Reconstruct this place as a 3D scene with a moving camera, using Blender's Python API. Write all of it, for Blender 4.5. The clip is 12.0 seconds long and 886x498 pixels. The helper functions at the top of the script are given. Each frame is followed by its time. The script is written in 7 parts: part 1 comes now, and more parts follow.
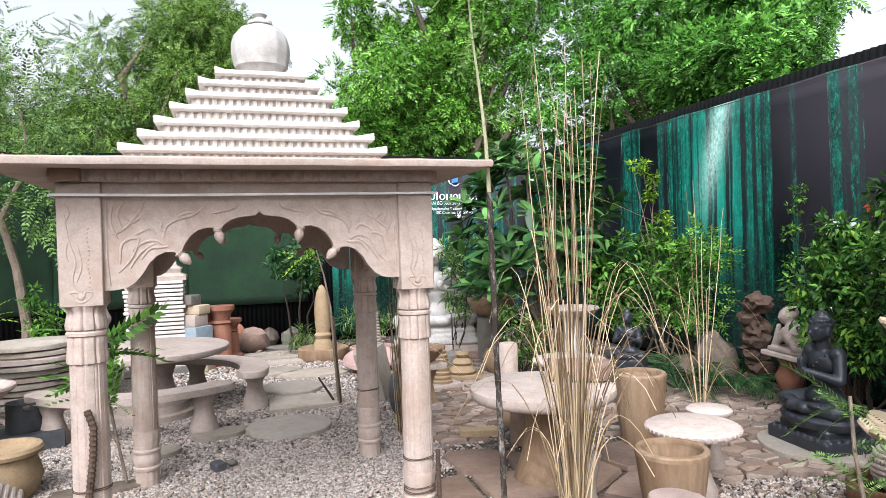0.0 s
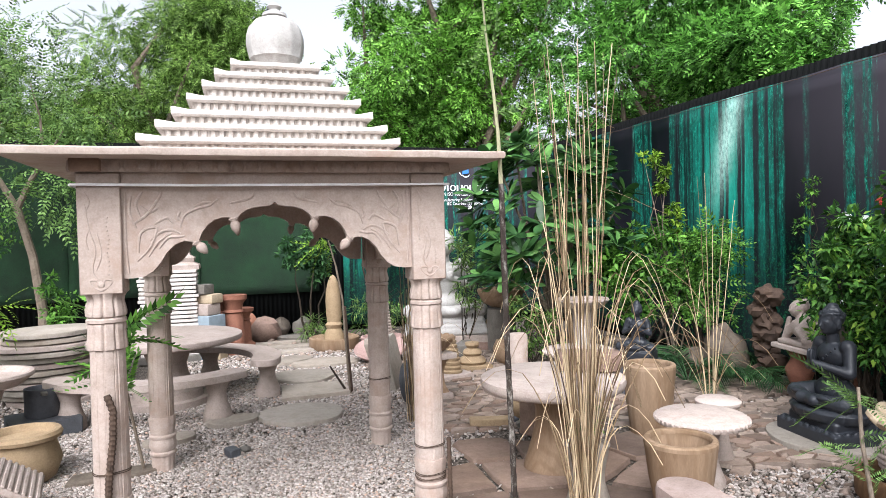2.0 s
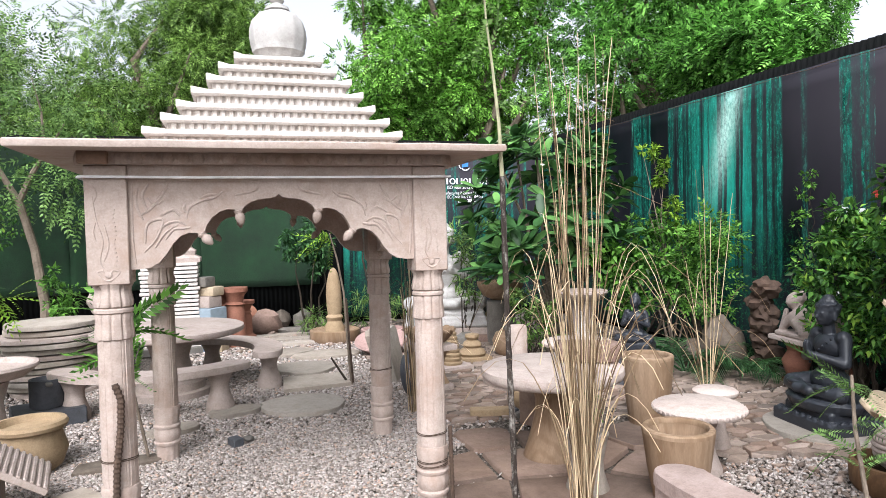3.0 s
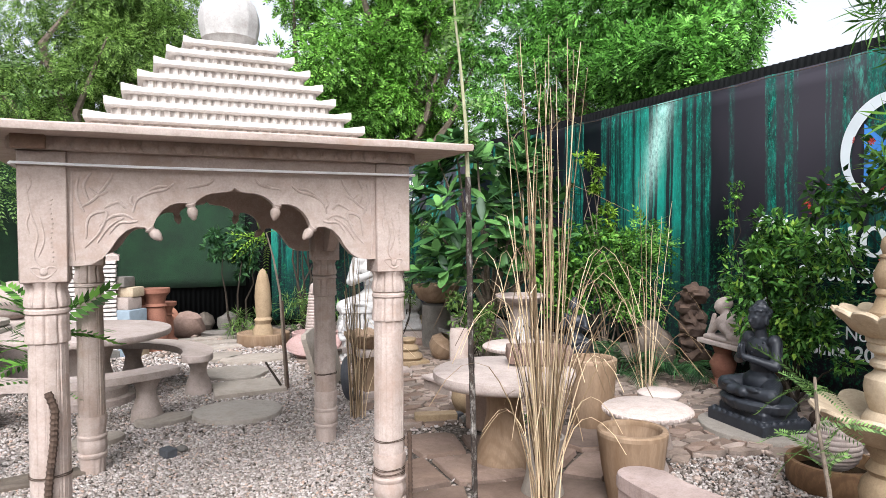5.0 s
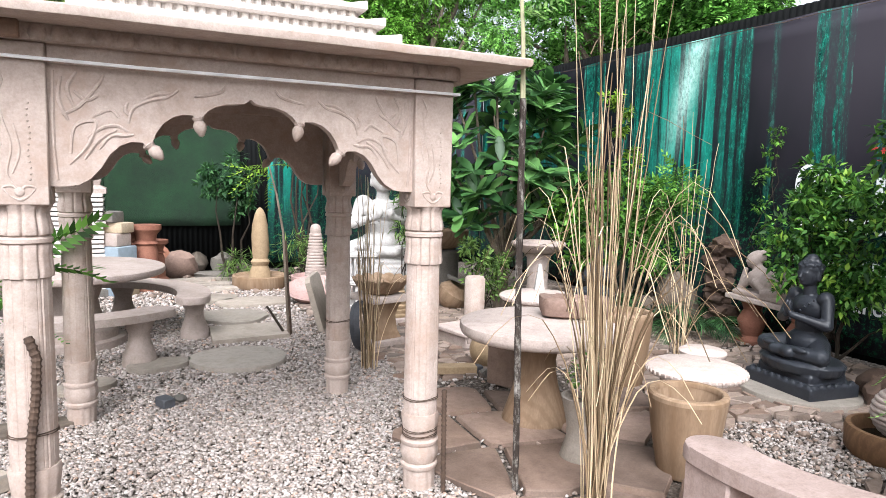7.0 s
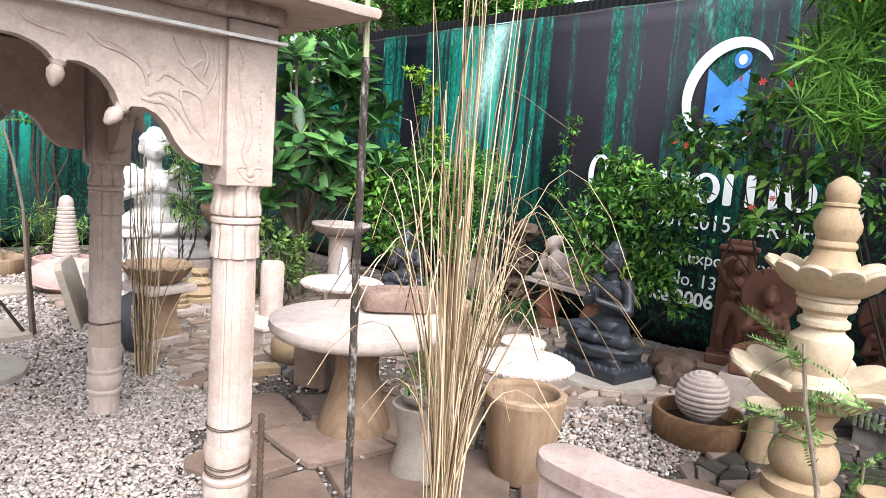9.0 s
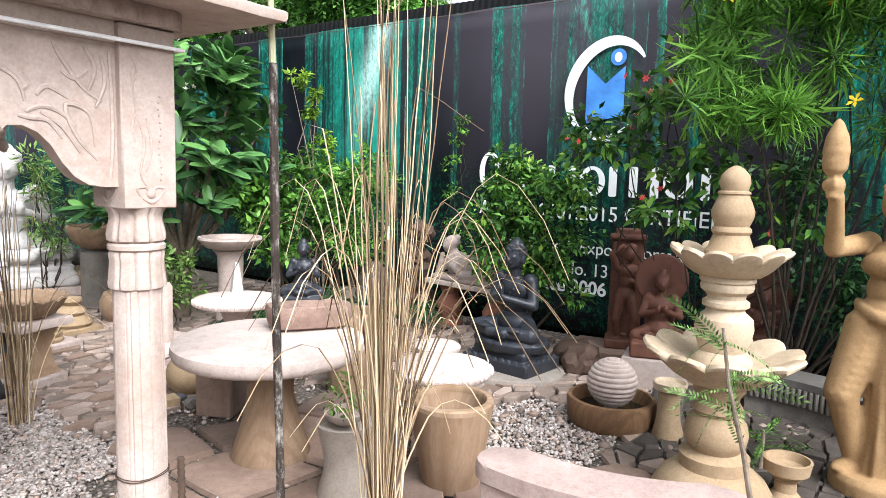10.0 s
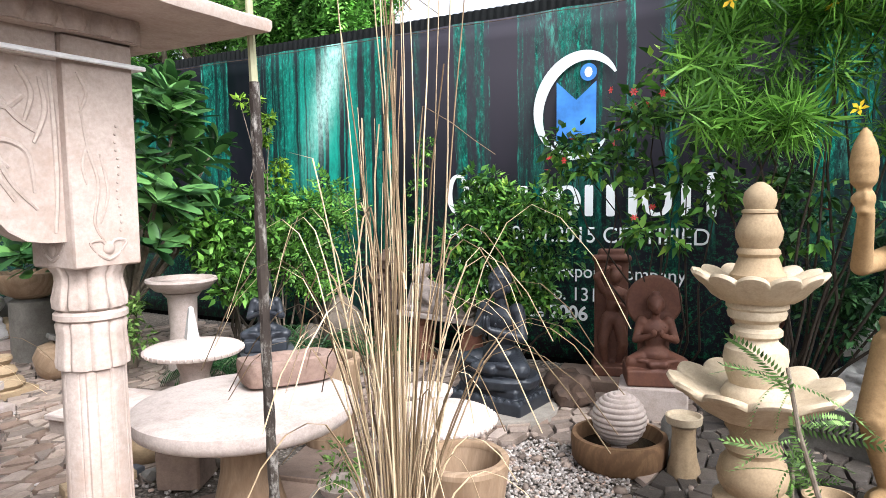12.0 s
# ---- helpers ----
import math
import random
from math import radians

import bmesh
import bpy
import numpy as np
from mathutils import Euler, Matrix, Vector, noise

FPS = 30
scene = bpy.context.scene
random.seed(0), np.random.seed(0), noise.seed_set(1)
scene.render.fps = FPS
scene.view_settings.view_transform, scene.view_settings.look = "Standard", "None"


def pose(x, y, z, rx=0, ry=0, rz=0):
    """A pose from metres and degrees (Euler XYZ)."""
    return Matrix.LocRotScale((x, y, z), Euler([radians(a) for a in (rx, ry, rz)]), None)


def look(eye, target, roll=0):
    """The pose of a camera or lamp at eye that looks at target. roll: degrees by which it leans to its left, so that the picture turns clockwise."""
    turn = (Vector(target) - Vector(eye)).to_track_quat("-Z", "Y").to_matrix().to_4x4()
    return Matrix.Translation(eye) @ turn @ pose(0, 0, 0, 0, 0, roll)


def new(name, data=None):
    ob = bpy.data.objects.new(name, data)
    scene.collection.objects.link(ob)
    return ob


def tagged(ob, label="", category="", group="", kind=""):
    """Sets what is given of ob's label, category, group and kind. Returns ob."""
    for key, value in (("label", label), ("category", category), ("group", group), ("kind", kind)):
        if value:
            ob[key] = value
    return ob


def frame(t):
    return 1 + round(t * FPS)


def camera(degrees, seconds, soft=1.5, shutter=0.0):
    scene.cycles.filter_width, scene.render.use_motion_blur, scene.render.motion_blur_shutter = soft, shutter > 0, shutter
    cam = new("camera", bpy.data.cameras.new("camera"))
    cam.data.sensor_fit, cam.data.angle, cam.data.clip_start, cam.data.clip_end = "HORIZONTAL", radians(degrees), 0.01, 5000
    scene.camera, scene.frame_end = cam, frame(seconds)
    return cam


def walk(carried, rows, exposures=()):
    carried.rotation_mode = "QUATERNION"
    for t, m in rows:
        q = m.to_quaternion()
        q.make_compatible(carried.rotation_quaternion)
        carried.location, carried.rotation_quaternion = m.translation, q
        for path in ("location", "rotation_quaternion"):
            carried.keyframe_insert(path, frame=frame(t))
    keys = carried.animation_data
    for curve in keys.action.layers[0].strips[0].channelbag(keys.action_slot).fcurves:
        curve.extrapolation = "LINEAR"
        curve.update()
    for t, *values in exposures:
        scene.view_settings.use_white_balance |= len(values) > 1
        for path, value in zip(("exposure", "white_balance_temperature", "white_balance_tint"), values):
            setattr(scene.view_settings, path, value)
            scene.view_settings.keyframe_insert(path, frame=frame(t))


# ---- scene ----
cam = camera(68.0, 12.0, soft=0.5)
PATH = [
    (0, (-0.465, -0.159, 1.653), (0.152, 1.744, 1.635), -1.8),
    (0.5, (-0.479, -0.168, 1.656), (0.133, 1.736, 1.639), -2.5),
    (1, (-0.5, -0.199, 1.654), (0.132, 1.699, 1.663), -1.9),
    (1.5, (-0.501, -0.208, 1.656), (0.12, 1.693, 1.654), -1.7),
    (2, (-0.49, -0.194, 1.651), (0.098, 1.717, 1.607), -1.5),
    (2.5, (-0.502, -0.232, 1.641), (0.092, 1.677, 1.583), -1.5),
    (2.7, (-0.512, -0.24, 1.641), (0.078, 1.67, 1.579), -1.5),
    (4.3, (-0.539, -0.176, 1.645), (0.145, 1.703, 1.6), 0.3),
    (4.5, (-0.569, -0.153, 1.638), (0.164, 1.708, 1.6), 1.1),
    (5, (-0.72, -0.065, 1.628), (0.103, 1.757, 1.572), -0.3),
    (5.5, (-0.8, 0.02, 1.595), (0.028, 1.836, 1.469), 0.6),
    (6, (-0.77, 0.162, 1.568), (0.079, 1.969, 1.449), 0.7),
    (6.5, (-0.734, 0.319, 1.551), (0.081, 2.136, 1.367), 2.0),
    (6.7, (-0.748, 0.378, 1.543), (0.069, 2.192, 1.34), 1.9),
    (8.3, (-0.791, 1.011, 1.535), (0.388, 2.613, 1.325), 1.6),
    (8.5, (-0.749, 1.031, 1.541), (0.467, 2.604, 1.321), 2.3),
    (8.6, (-0.73, 1.018, 1.552), (0.509, 2.57, 1.316), 2.4),
    (9, (-0.687, 1.075, 1.536), (0.714, 2.48, 1.284), 4.3),
    (9.5, (-0.7, 1.177, 1.546), (0.825, 2.447, 1.299), 2.7),
    (10, (-0.733, 1.265, 1.553), (0.901, 2.394, 1.32), 1.6),
    (10.5, (-0.688, 1.357, 1.551), (0.976, 2.443, 1.322), 2.0),
    (11, (-0.602, 1.457, 1.564), (1.019, 2.614, 1.391), 2.0),
    (11.5, (-0.559, 1.542, 1.562), (1.116, 2.616, 1.358), 2.1),
    (12, (-0.554, 1.68, 1.587), (1.176, 2.67, 1.418), -0.7),
]
walk(cam, [(t, look(eye, target, roll)) for t, eye, target, roll in PATH],
     exposures=((0, 1.03, 6150, 12), (5.0, 1.04, 6150, 12), (6.7, 1.20, 6150, 12), (8.5, 1.47, 6150, 12), (10.5, 1.47, 6150, 12), (12.0, 1.47, 6100, 11)))

# ---- light ----
world = bpy.data.worlds.new("overcast_sky")
scene.world = world
world.use_nodes = True
_n, _l = world.node_tree.nodes, world.node_tree.links
_n.clear()
sky = _n.new("ShaderNodeTexSky")
sky.sky_type, sky.sun_disc = "NISHITA", False
sky.sun_elevation, sky.sun_rotation = radians(46.5), radians(204.7)
sky.air_density, sky.dust_density, sky.ozone_density = 1.0, 6.0, 1.0
pale = _n.new("ShaderNodeHueSaturation")
pale.inputs["Saturation"].default_value = 0.20
pale.inputs["Value"].default_value = 1.12
back = _n.new("ShaderNodeBackground")
back.inputs["Strength"].default_value = 0.150
wout = _n.new("ShaderNodeOutputWorld")
_l.new(sky.outputs[0], pale.inputs["Color"])
_l.new(pale.outputs[0], back.inputs["Color"])
_l.new(back.outputs[0], wout.inputs["Surface"])
sun_data = bpy.data.lights.new("sun", "SUN")
sun_data.energy, sun_data.angle, sun_data.color = 1.10, radians(35), (0.96, 0.98, 1.0)
sun = new("sun", sun_data)
sun.matrix_world = look((-3.4, -7.4, 8.6), (0, 0, 0))


# ---- materials ----
def blank(name):
    m = bpy.data.materials.new(name)
    m.use_nodes = True
    t = m.node_tree
    t.nodes.clear()
    out = t.nodes.new("ShaderNodeOutputMaterial")
    b = t.nodes.new("ShaderNodeBsdfPrincipled")
    t.links.new(b.outputs[0], out.inputs[0])
    return m, t, b, out


def coords(t, stretch=(1, 1, 1), shift=True):
    tc = t.nodes.new("ShaderNodeTexCoord")
    mp = t.nodes.new("ShaderNodeMapping")
    mp.inputs["Scale"].default_value = stretch
    t.links.new(tc.outputs["Object"], mp.inputs["Vector"])
    if shift:
        oi = t.nodes.new("ShaderNodeObjectInfo")
        mu = t.nodes.new("ShaderNodeMath")
        mu.operation = "MULTIPLY"
        mu.inputs[1].default_value = 37.0
        t.links.new(oi.outputs["Random"], mu.inputs[0])
        t.links.new(mu.outputs[0], mp.inputs["Location"])
    return mp.outputs[0]


def noise_tex(t, vec, scale, detail=5, rough=0.6, distort=0.0):
    n = t.nodes.new("ShaderNodeTexNoise")
    n.inputs["Scale"].default_value, n.inputs["Detail"].default_value = scale, detail
    n.inputs["Roughness"].default_value, n.inputs["Distortion"].default_value = rough, distort
    t.links.new(vec, n.inputs["Vector"])
    return n.outputs[0]


def ramp(t, fac, stops):
    r = t.nodes.new("ShaderNodeValToRGB")
    e = r.color_ramp.elements
    while len(e) < len(stops):
        e.new(0.5)
    for q, (p, c) in zip(e, stops):
        q.position, q.color = p, (*c, 1) if len(c) == 3 else c
    t.links.new(fac, r.inputs[0])
    return r.outputs[0]


def mix(t, a, b, fac, kind="MIX"):
    m = t.nodes.new("ShaderNodeMix")
    m.data_type, m.blend_type = "RGBA", kind
    for s, v in ((m.inputs[0], fac), (m.inputs[6], a), (m.inputs[7], b)):
        if isinstance(v, (int, float)):
            s.default_value = v
        elif isinstance(v, tuple):
            s.default_value = (*v, 1)
        else:
            t.links.new(v, s)
    return m.outputs[2]


def bumped(t, b, height, strength, dist=0.01):
    n = t.nodes.new("ShaderNodeBump")
    n.inputs["Strength"].default_value, n.inputs["Distance"].default_value = strength, dist
    t.links.new(height, n.inputs["Height"])
    t.links.new(n.outputs[0], b.inputs["Normal"])


def stone(name, light, dark, scale=2.5, rough=0.82, grain=90, bump=0.35, band=0.0, vary=0.0, stain=None, bandscale=5.0, stainscale=7, stainat=0.55, stretch=(1, 1, 1), wander=5.0):
    """Sandstone and its kin: soft clouds, fine grain, optional bedding bands, stains and a shift from piece to piece."""
    m, t, b, out = blank(name)
    v = coords(t, stretch)
    clouds = noise_tex(t, v, scale, 6, 0.62, 0.6)
    col = ramp(t, clouds, [(0.3, dark), (0.7, light)])
    fine = noise_tex(t, v, grain, 3, 0.7)
    col = mix(t, col, ramp(t, fine, [(0.3, (0.72, 0.70, 0.68)), (0.7, (1.12, 1.1, 1.08))]), 0.55, "MULTIPLY")
    blotch = noise_tex(t, v, scale * 6.5, 8, 0.72, 0.3)
    col = mix(t, col, ramp(t, blotch, [(0.32, (0.74, 0.71, 0.68)), (0.52, (1.0, 1.0, 1.0)), (0.72, (1.10, 1.10, 1.10))]), 0.7, "MULTIPLY")
    if band:
        w = t.nodes.new("ShaderNodeTexWave")
        w.wave_type, w.bands_direction = "BANDS", "DIAGONAL"
        w.inputs["Scale"].default_value, w.inputs["Distortion"].default_value = bandscale, wander
        w.inputs["Detail"].default_value, w.inputs["Detail Scale"].default_value = 3.0, 0.7
        t.links.new(v, w.inputs["Vector"])
        col = mix(t, col, dark, ramp(t, w.outputs[1], [(0.45, (0, 0, 0)), (0.9, (band, band, band))]))
    if stain:
        s = noise_tex(t, v, stainscale, 8, 0.75)
        col = mix(t, col, stain, ramp(t, s, [(stainat, (0, 0, 0)), (stainat + 0.2, (0.75, 0.75, 0.75))]))
    if vary:
        oi = t.nodes.new("ShaderNodeObjectInfo")
        ge = t.nodes.new("ShaderNodeNewGeometry")
        ad = t.nodes.new("ShaderNodeMath")
        ad.operation = "ADD"
        t.links.new(oi.outputs["Random"], ad.inputs[0])
        t.links.new(ge.outputs["Random Per Island"], ad.inputs[1])
        fr = t.nodes.new("ShaderNodeMath")
        fr.operation = "FRACT"
        t.links.new(ad.outputs[0], fr.inputs[0])
        lo, hi = 1 - vary, 1 + vary * 0.6
        col = mix(t, col, ramp(t, fr.outputs[0], [(0, (lo, lo, lo)), (0.5, (1, 0.95, 0.9)), (1, (hi, hi, hi))]), 1.0, "MULTIPLY")
    t.links.new(col, b.inputs["Base Color"])
    b.inputs["Roughness"].default_value = rough
    b.inputs["Specular IOR Level"].default_value = 0.3
    h = mix(t, fine, blotch, 0.55)
    bumped(t, b, h, bump * 0.7, 0.006)
    return m


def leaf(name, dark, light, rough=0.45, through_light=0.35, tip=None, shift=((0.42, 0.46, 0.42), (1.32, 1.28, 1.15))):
    m, t, b, out = blank(name)
    ge = t.nodes.new("ShaderNodeNewGeometry")
    oi = t.nodes.new("ShaderNodeObjectInfo")
    ad = t.nodes.new("ShaderNodeMath")
    ad.operation = "ADD"
    t.links.new(ge.outputs["Random Per Island"], ad.inputs[0])
    t.links.new(oi.outputs["Random"], ad.inputs[1])
    fr = t.nodes.new("ShaderNodeMath")
    fr.operation = "FRACT"
    t.links.new(ad.outputs[0], fr.inputs[0])
    # darkest stop is very low: shade between leaves is put into the colour
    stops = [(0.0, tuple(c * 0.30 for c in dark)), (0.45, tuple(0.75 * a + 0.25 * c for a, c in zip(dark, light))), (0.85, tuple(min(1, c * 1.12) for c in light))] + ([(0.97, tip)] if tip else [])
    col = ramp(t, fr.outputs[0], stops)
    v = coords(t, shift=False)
    # broad dark patches add to that painted shade over the clumps
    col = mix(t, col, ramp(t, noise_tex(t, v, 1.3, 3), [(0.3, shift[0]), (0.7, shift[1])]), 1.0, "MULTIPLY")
    t.links.new(col, b.inputs["Base Color"])
    b.inputs["Roughness"].default_value = rough
    b.inputs["Specular IOR Level"].default_value = 0.20
    tr = t.nodes.new("ShaderNodeBsdfTranslucent")
    t.links.new(col, tr.inputs["Color"])
    ms = t.nodes.new("ShaderNodeMixShader")
    ms.inputs[0].default_value = through_light
    t.links.new(b.outputs[0], ms.inputs[1])
    t.links.new(tr.outputs[0], ms.inputs[2])
    t.links.new(ms.outputs[0], out.inputs[0])
    return m


def plain(name, c, rough=0.5, metal=0.0, var=0.15, scale=12):
    m, t, b, out = blank(name)
    v = coords(t)
    lo, hi = tuple(x * (1 - var) for x in c), tuple(min(1, x * (1 + var)) for x in c)
    t.links.new(ramp(t, noise_tex(t, v, scale, 5), [(0.3, lo), (0.7, hi)]), b.inputs["Base Color"])
    b.inputs["Roughness"].default_value, b.inputs["Metallic"].default_value = rough, metal
    return m


PINK = stone("pale_pink_sandstone", (0.455, 0.380, 0.338), (0.368, 0.297, 0.256), 2.2, stain=(0.307, 0.212, 0.163), stainscale=3.2, stainat=0.50, bump=0.45)
BENCH = stone("rosy_bench_sandstone", (0.400, 0.315, 0.285), (0.290, 0.220, 0.195), 3.0, bump=0.3)
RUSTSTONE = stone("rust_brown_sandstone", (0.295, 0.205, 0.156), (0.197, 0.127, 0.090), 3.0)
CREAM_ROOF = stone("cream_roof_sandstone", (0.602, 0.570, 0.544), (0.494, 0.448, 0.408), 3.0)
CREAM = stone("cream_sandstone", (0.404, 0.339, 0.307), (0.302, 0.248, 0.216), 3.0, bump=0.3)
TABLE = stone("pale_tabletop_sandstone", (0.549, 0.466, 0.420), (0.422, 0.351, 0.315), 2.0, bump=0.35)
TEAK = stone("banded_teak_sandstone", (0.345, 0.250, 0.170), (0.175, 0.108, 0.060), 2.6, band=0.42, bandscale=10, grain=140, stretch=(1, 1, 0.16), wander=7.0)
TEAK_DARK = stone("dark_banded_sandstone", (0.235, 0.140, 0.070), (0.105, 0.055, 0.027), 4, band=0.55, bandscale=10, stretch=(1, 1, 0.5), wander=6.0)
YELLOW = stone("honey_sandstone", (0.314, 0.233, 0.144), (0.243, 0.171, 0.099), 3.0, bump=0.25)
HONEY = stone("orange_honey_sandstone", (0.330, 0.215, 0.105), (0.240, 0.148, 0.066), 3.0, bump=0.3)
PALE_YELLOW = stone("pale_honey_sandstone", (0.450, 0.372, 0.268), (0.350, 0.276, 0.186), 3.0, bump=0.3)
BLACK = stone("black_polished_stone", (0.033, 0.038, 0.046), (0.020, 0.022, 0.028), 6, rough=0.36, bump=0.12)
GREYBLACK = stone("charcoal_granite", (0.079, 0.084, 0.094), (0.045, 0.048, 0.055), 6, rough=0.6, grain=160)
BROWN = stone("red_brown_stone", (0.131, 0.056, 0.034), (0.074, 0.028, 0.018), 5, rough=0.65)
MARBLE = stone("white_stone", (0.459, 0.449, 0.434), (0.388, 0.374, 0.356), 3, rough=0.6, bump=0.12)
ROSE = stone("rough_rose_stone", (0.285, 0.198, 0.162), (0.165, 0.108, 0.084), 5, bump=1.3, grain=40)
PINKPLATE = stone("dusty_rose_stone", (0.426, 0.295, 0.271), (0.344, 0.221, 0.197), 4)
TERRA = stone("terracotta", (0.264, 0.121, 0.080), (0.195, 0.080, 0.052), 5)
SLATE = stone("stepping_slab_stone", (0.364, 0.330, 0.289), (0.264, 0.236, 0.203), 2.6, vary=0.18, stain=(0.293, 0.248, 0.193), bump=0.5)
FLAG = stone("crazy_paving_stone", (0.258, 0.189, 0.153), (0.150, 0.106, 0.082), 3.0, vary=0.35, stain=(0.206, 0.146, 0.103), bump=0.6)
COBBLE = stone("split_slate", (0.356, 0.289, 0.246), (0.178, 0.140, 0.117), 4.0, vary=0.45, bump=0.9)
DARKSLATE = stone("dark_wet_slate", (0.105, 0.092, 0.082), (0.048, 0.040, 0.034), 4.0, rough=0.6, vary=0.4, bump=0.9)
ROCK = stone("dark_rubble", (0.164, 0.139, 0.115), (0.074, 0.061, 0.049), 7, bump=1.0, grain=35, vary=0.3)
RUBBLE = stone("red_brown_rubble", (0.095, 0.062, 0.045), (0.036, 0.024, 0.018), 7, bump=1.0, grain=35, vary=0.3)
BRICK = stone("red_brick", (0.344, 0.164, 0.107), (0.246, 0.107, 0.066), 8, vary=0.3)
GREYSTONE = stone("grey_stone", (0.171, 0.164, 0.151), (0.108, 0.102, 0.092), 5, vary=0.2, bump=0.6)
BARK = stone("grey_bark", (0.221, 0.180, 0.139), (0.107, 0.082, 0.061), 9, bump=1.0, grain=45)
DARKBARK = stone("dark_bark", (0.045, 0.034, 0.023), (0.018, 0.013, 0.009), 9, bump=1.0, grain=45)
PEEL = stone("flaking_dark_bark", (0.045, 0.034, 0.026), (0.019, 0.013, 0.011), 9, grain=45, stain=(0.465, 0.435, 0.390), bump=1.0, stainscale=26, stainat=0.50, stretch=(1, 1, 0.45))
STRAW = leaf("dry_straw", (0.250, 0.160, 0.085), (0.680, 0.540, 0.360), 0.6, 0.12, shift=((0.85, 0.83, 0.8), (1.05, 1.05, 1.05)))
RUST = stone("rusty_iron", (0.098, 0.064, 0.045), (0.045, 0.030, 0.022), 20, bump=0.8)
GREENSTEM = plain("green_stem", (0.34, 0.33, 0.20), 0.6)
CORD = plain("white_cord", (0.82, 0.82, 0.82), 0.7)
ROOFMETAL = plain("dark_corrugated_metal", (0.004, 0.0045, 0.0045), 0.85, 0.0)
ROOFMETAL.node_tree.nodes["Principled BSDF"].inputs["Specular IOR Level"].default_value = 0.12
WHITEPRINT = plain("white_print", (0.78, 0.80, 0.80), 0.5, var=0.03)
SILVERPRINT = plain("silver_print", (0.62, 0.66, 0.68), 0.45, var=0.12, scale=2)
BLUEPRINT = plain("blue_print", (0.05, 0.22, 0.62), 0.45, var=0.5, scale=3)
REDPETAL = plain("red_petals", (0.70, 0.07, 0.06), 0.5)
YELLOWPETAL = plain("yellow_petals", (0.85, 0.58, 0.02), 0.5)
WHITEPETAL = plain("white_petals", (0.85, 0.82, 0.70), 0.5)
WATER = plain("dark_water", (0.012, 0.013, 0.01), 0.08)
BLUEGREY = plain("blue_grey_painted_block", (0.204, 0.252, 0.288), 0.8)

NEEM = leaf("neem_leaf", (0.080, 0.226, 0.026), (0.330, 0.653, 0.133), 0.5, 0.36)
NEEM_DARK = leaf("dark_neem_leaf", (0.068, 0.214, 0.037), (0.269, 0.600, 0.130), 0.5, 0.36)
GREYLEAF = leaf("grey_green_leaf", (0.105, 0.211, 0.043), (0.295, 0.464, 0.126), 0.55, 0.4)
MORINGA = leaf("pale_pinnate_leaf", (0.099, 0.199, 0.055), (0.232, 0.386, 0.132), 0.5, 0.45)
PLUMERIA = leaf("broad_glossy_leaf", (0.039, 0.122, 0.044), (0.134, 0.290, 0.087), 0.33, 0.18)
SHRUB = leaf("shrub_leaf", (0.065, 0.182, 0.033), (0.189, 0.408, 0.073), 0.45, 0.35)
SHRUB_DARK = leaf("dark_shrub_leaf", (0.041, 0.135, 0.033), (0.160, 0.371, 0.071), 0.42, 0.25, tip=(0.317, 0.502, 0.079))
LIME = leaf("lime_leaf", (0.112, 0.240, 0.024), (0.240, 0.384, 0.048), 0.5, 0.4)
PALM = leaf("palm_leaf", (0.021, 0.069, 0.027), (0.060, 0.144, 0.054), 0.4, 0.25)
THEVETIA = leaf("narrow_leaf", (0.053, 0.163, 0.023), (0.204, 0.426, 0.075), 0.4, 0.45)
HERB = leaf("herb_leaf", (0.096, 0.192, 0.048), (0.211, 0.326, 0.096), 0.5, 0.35)


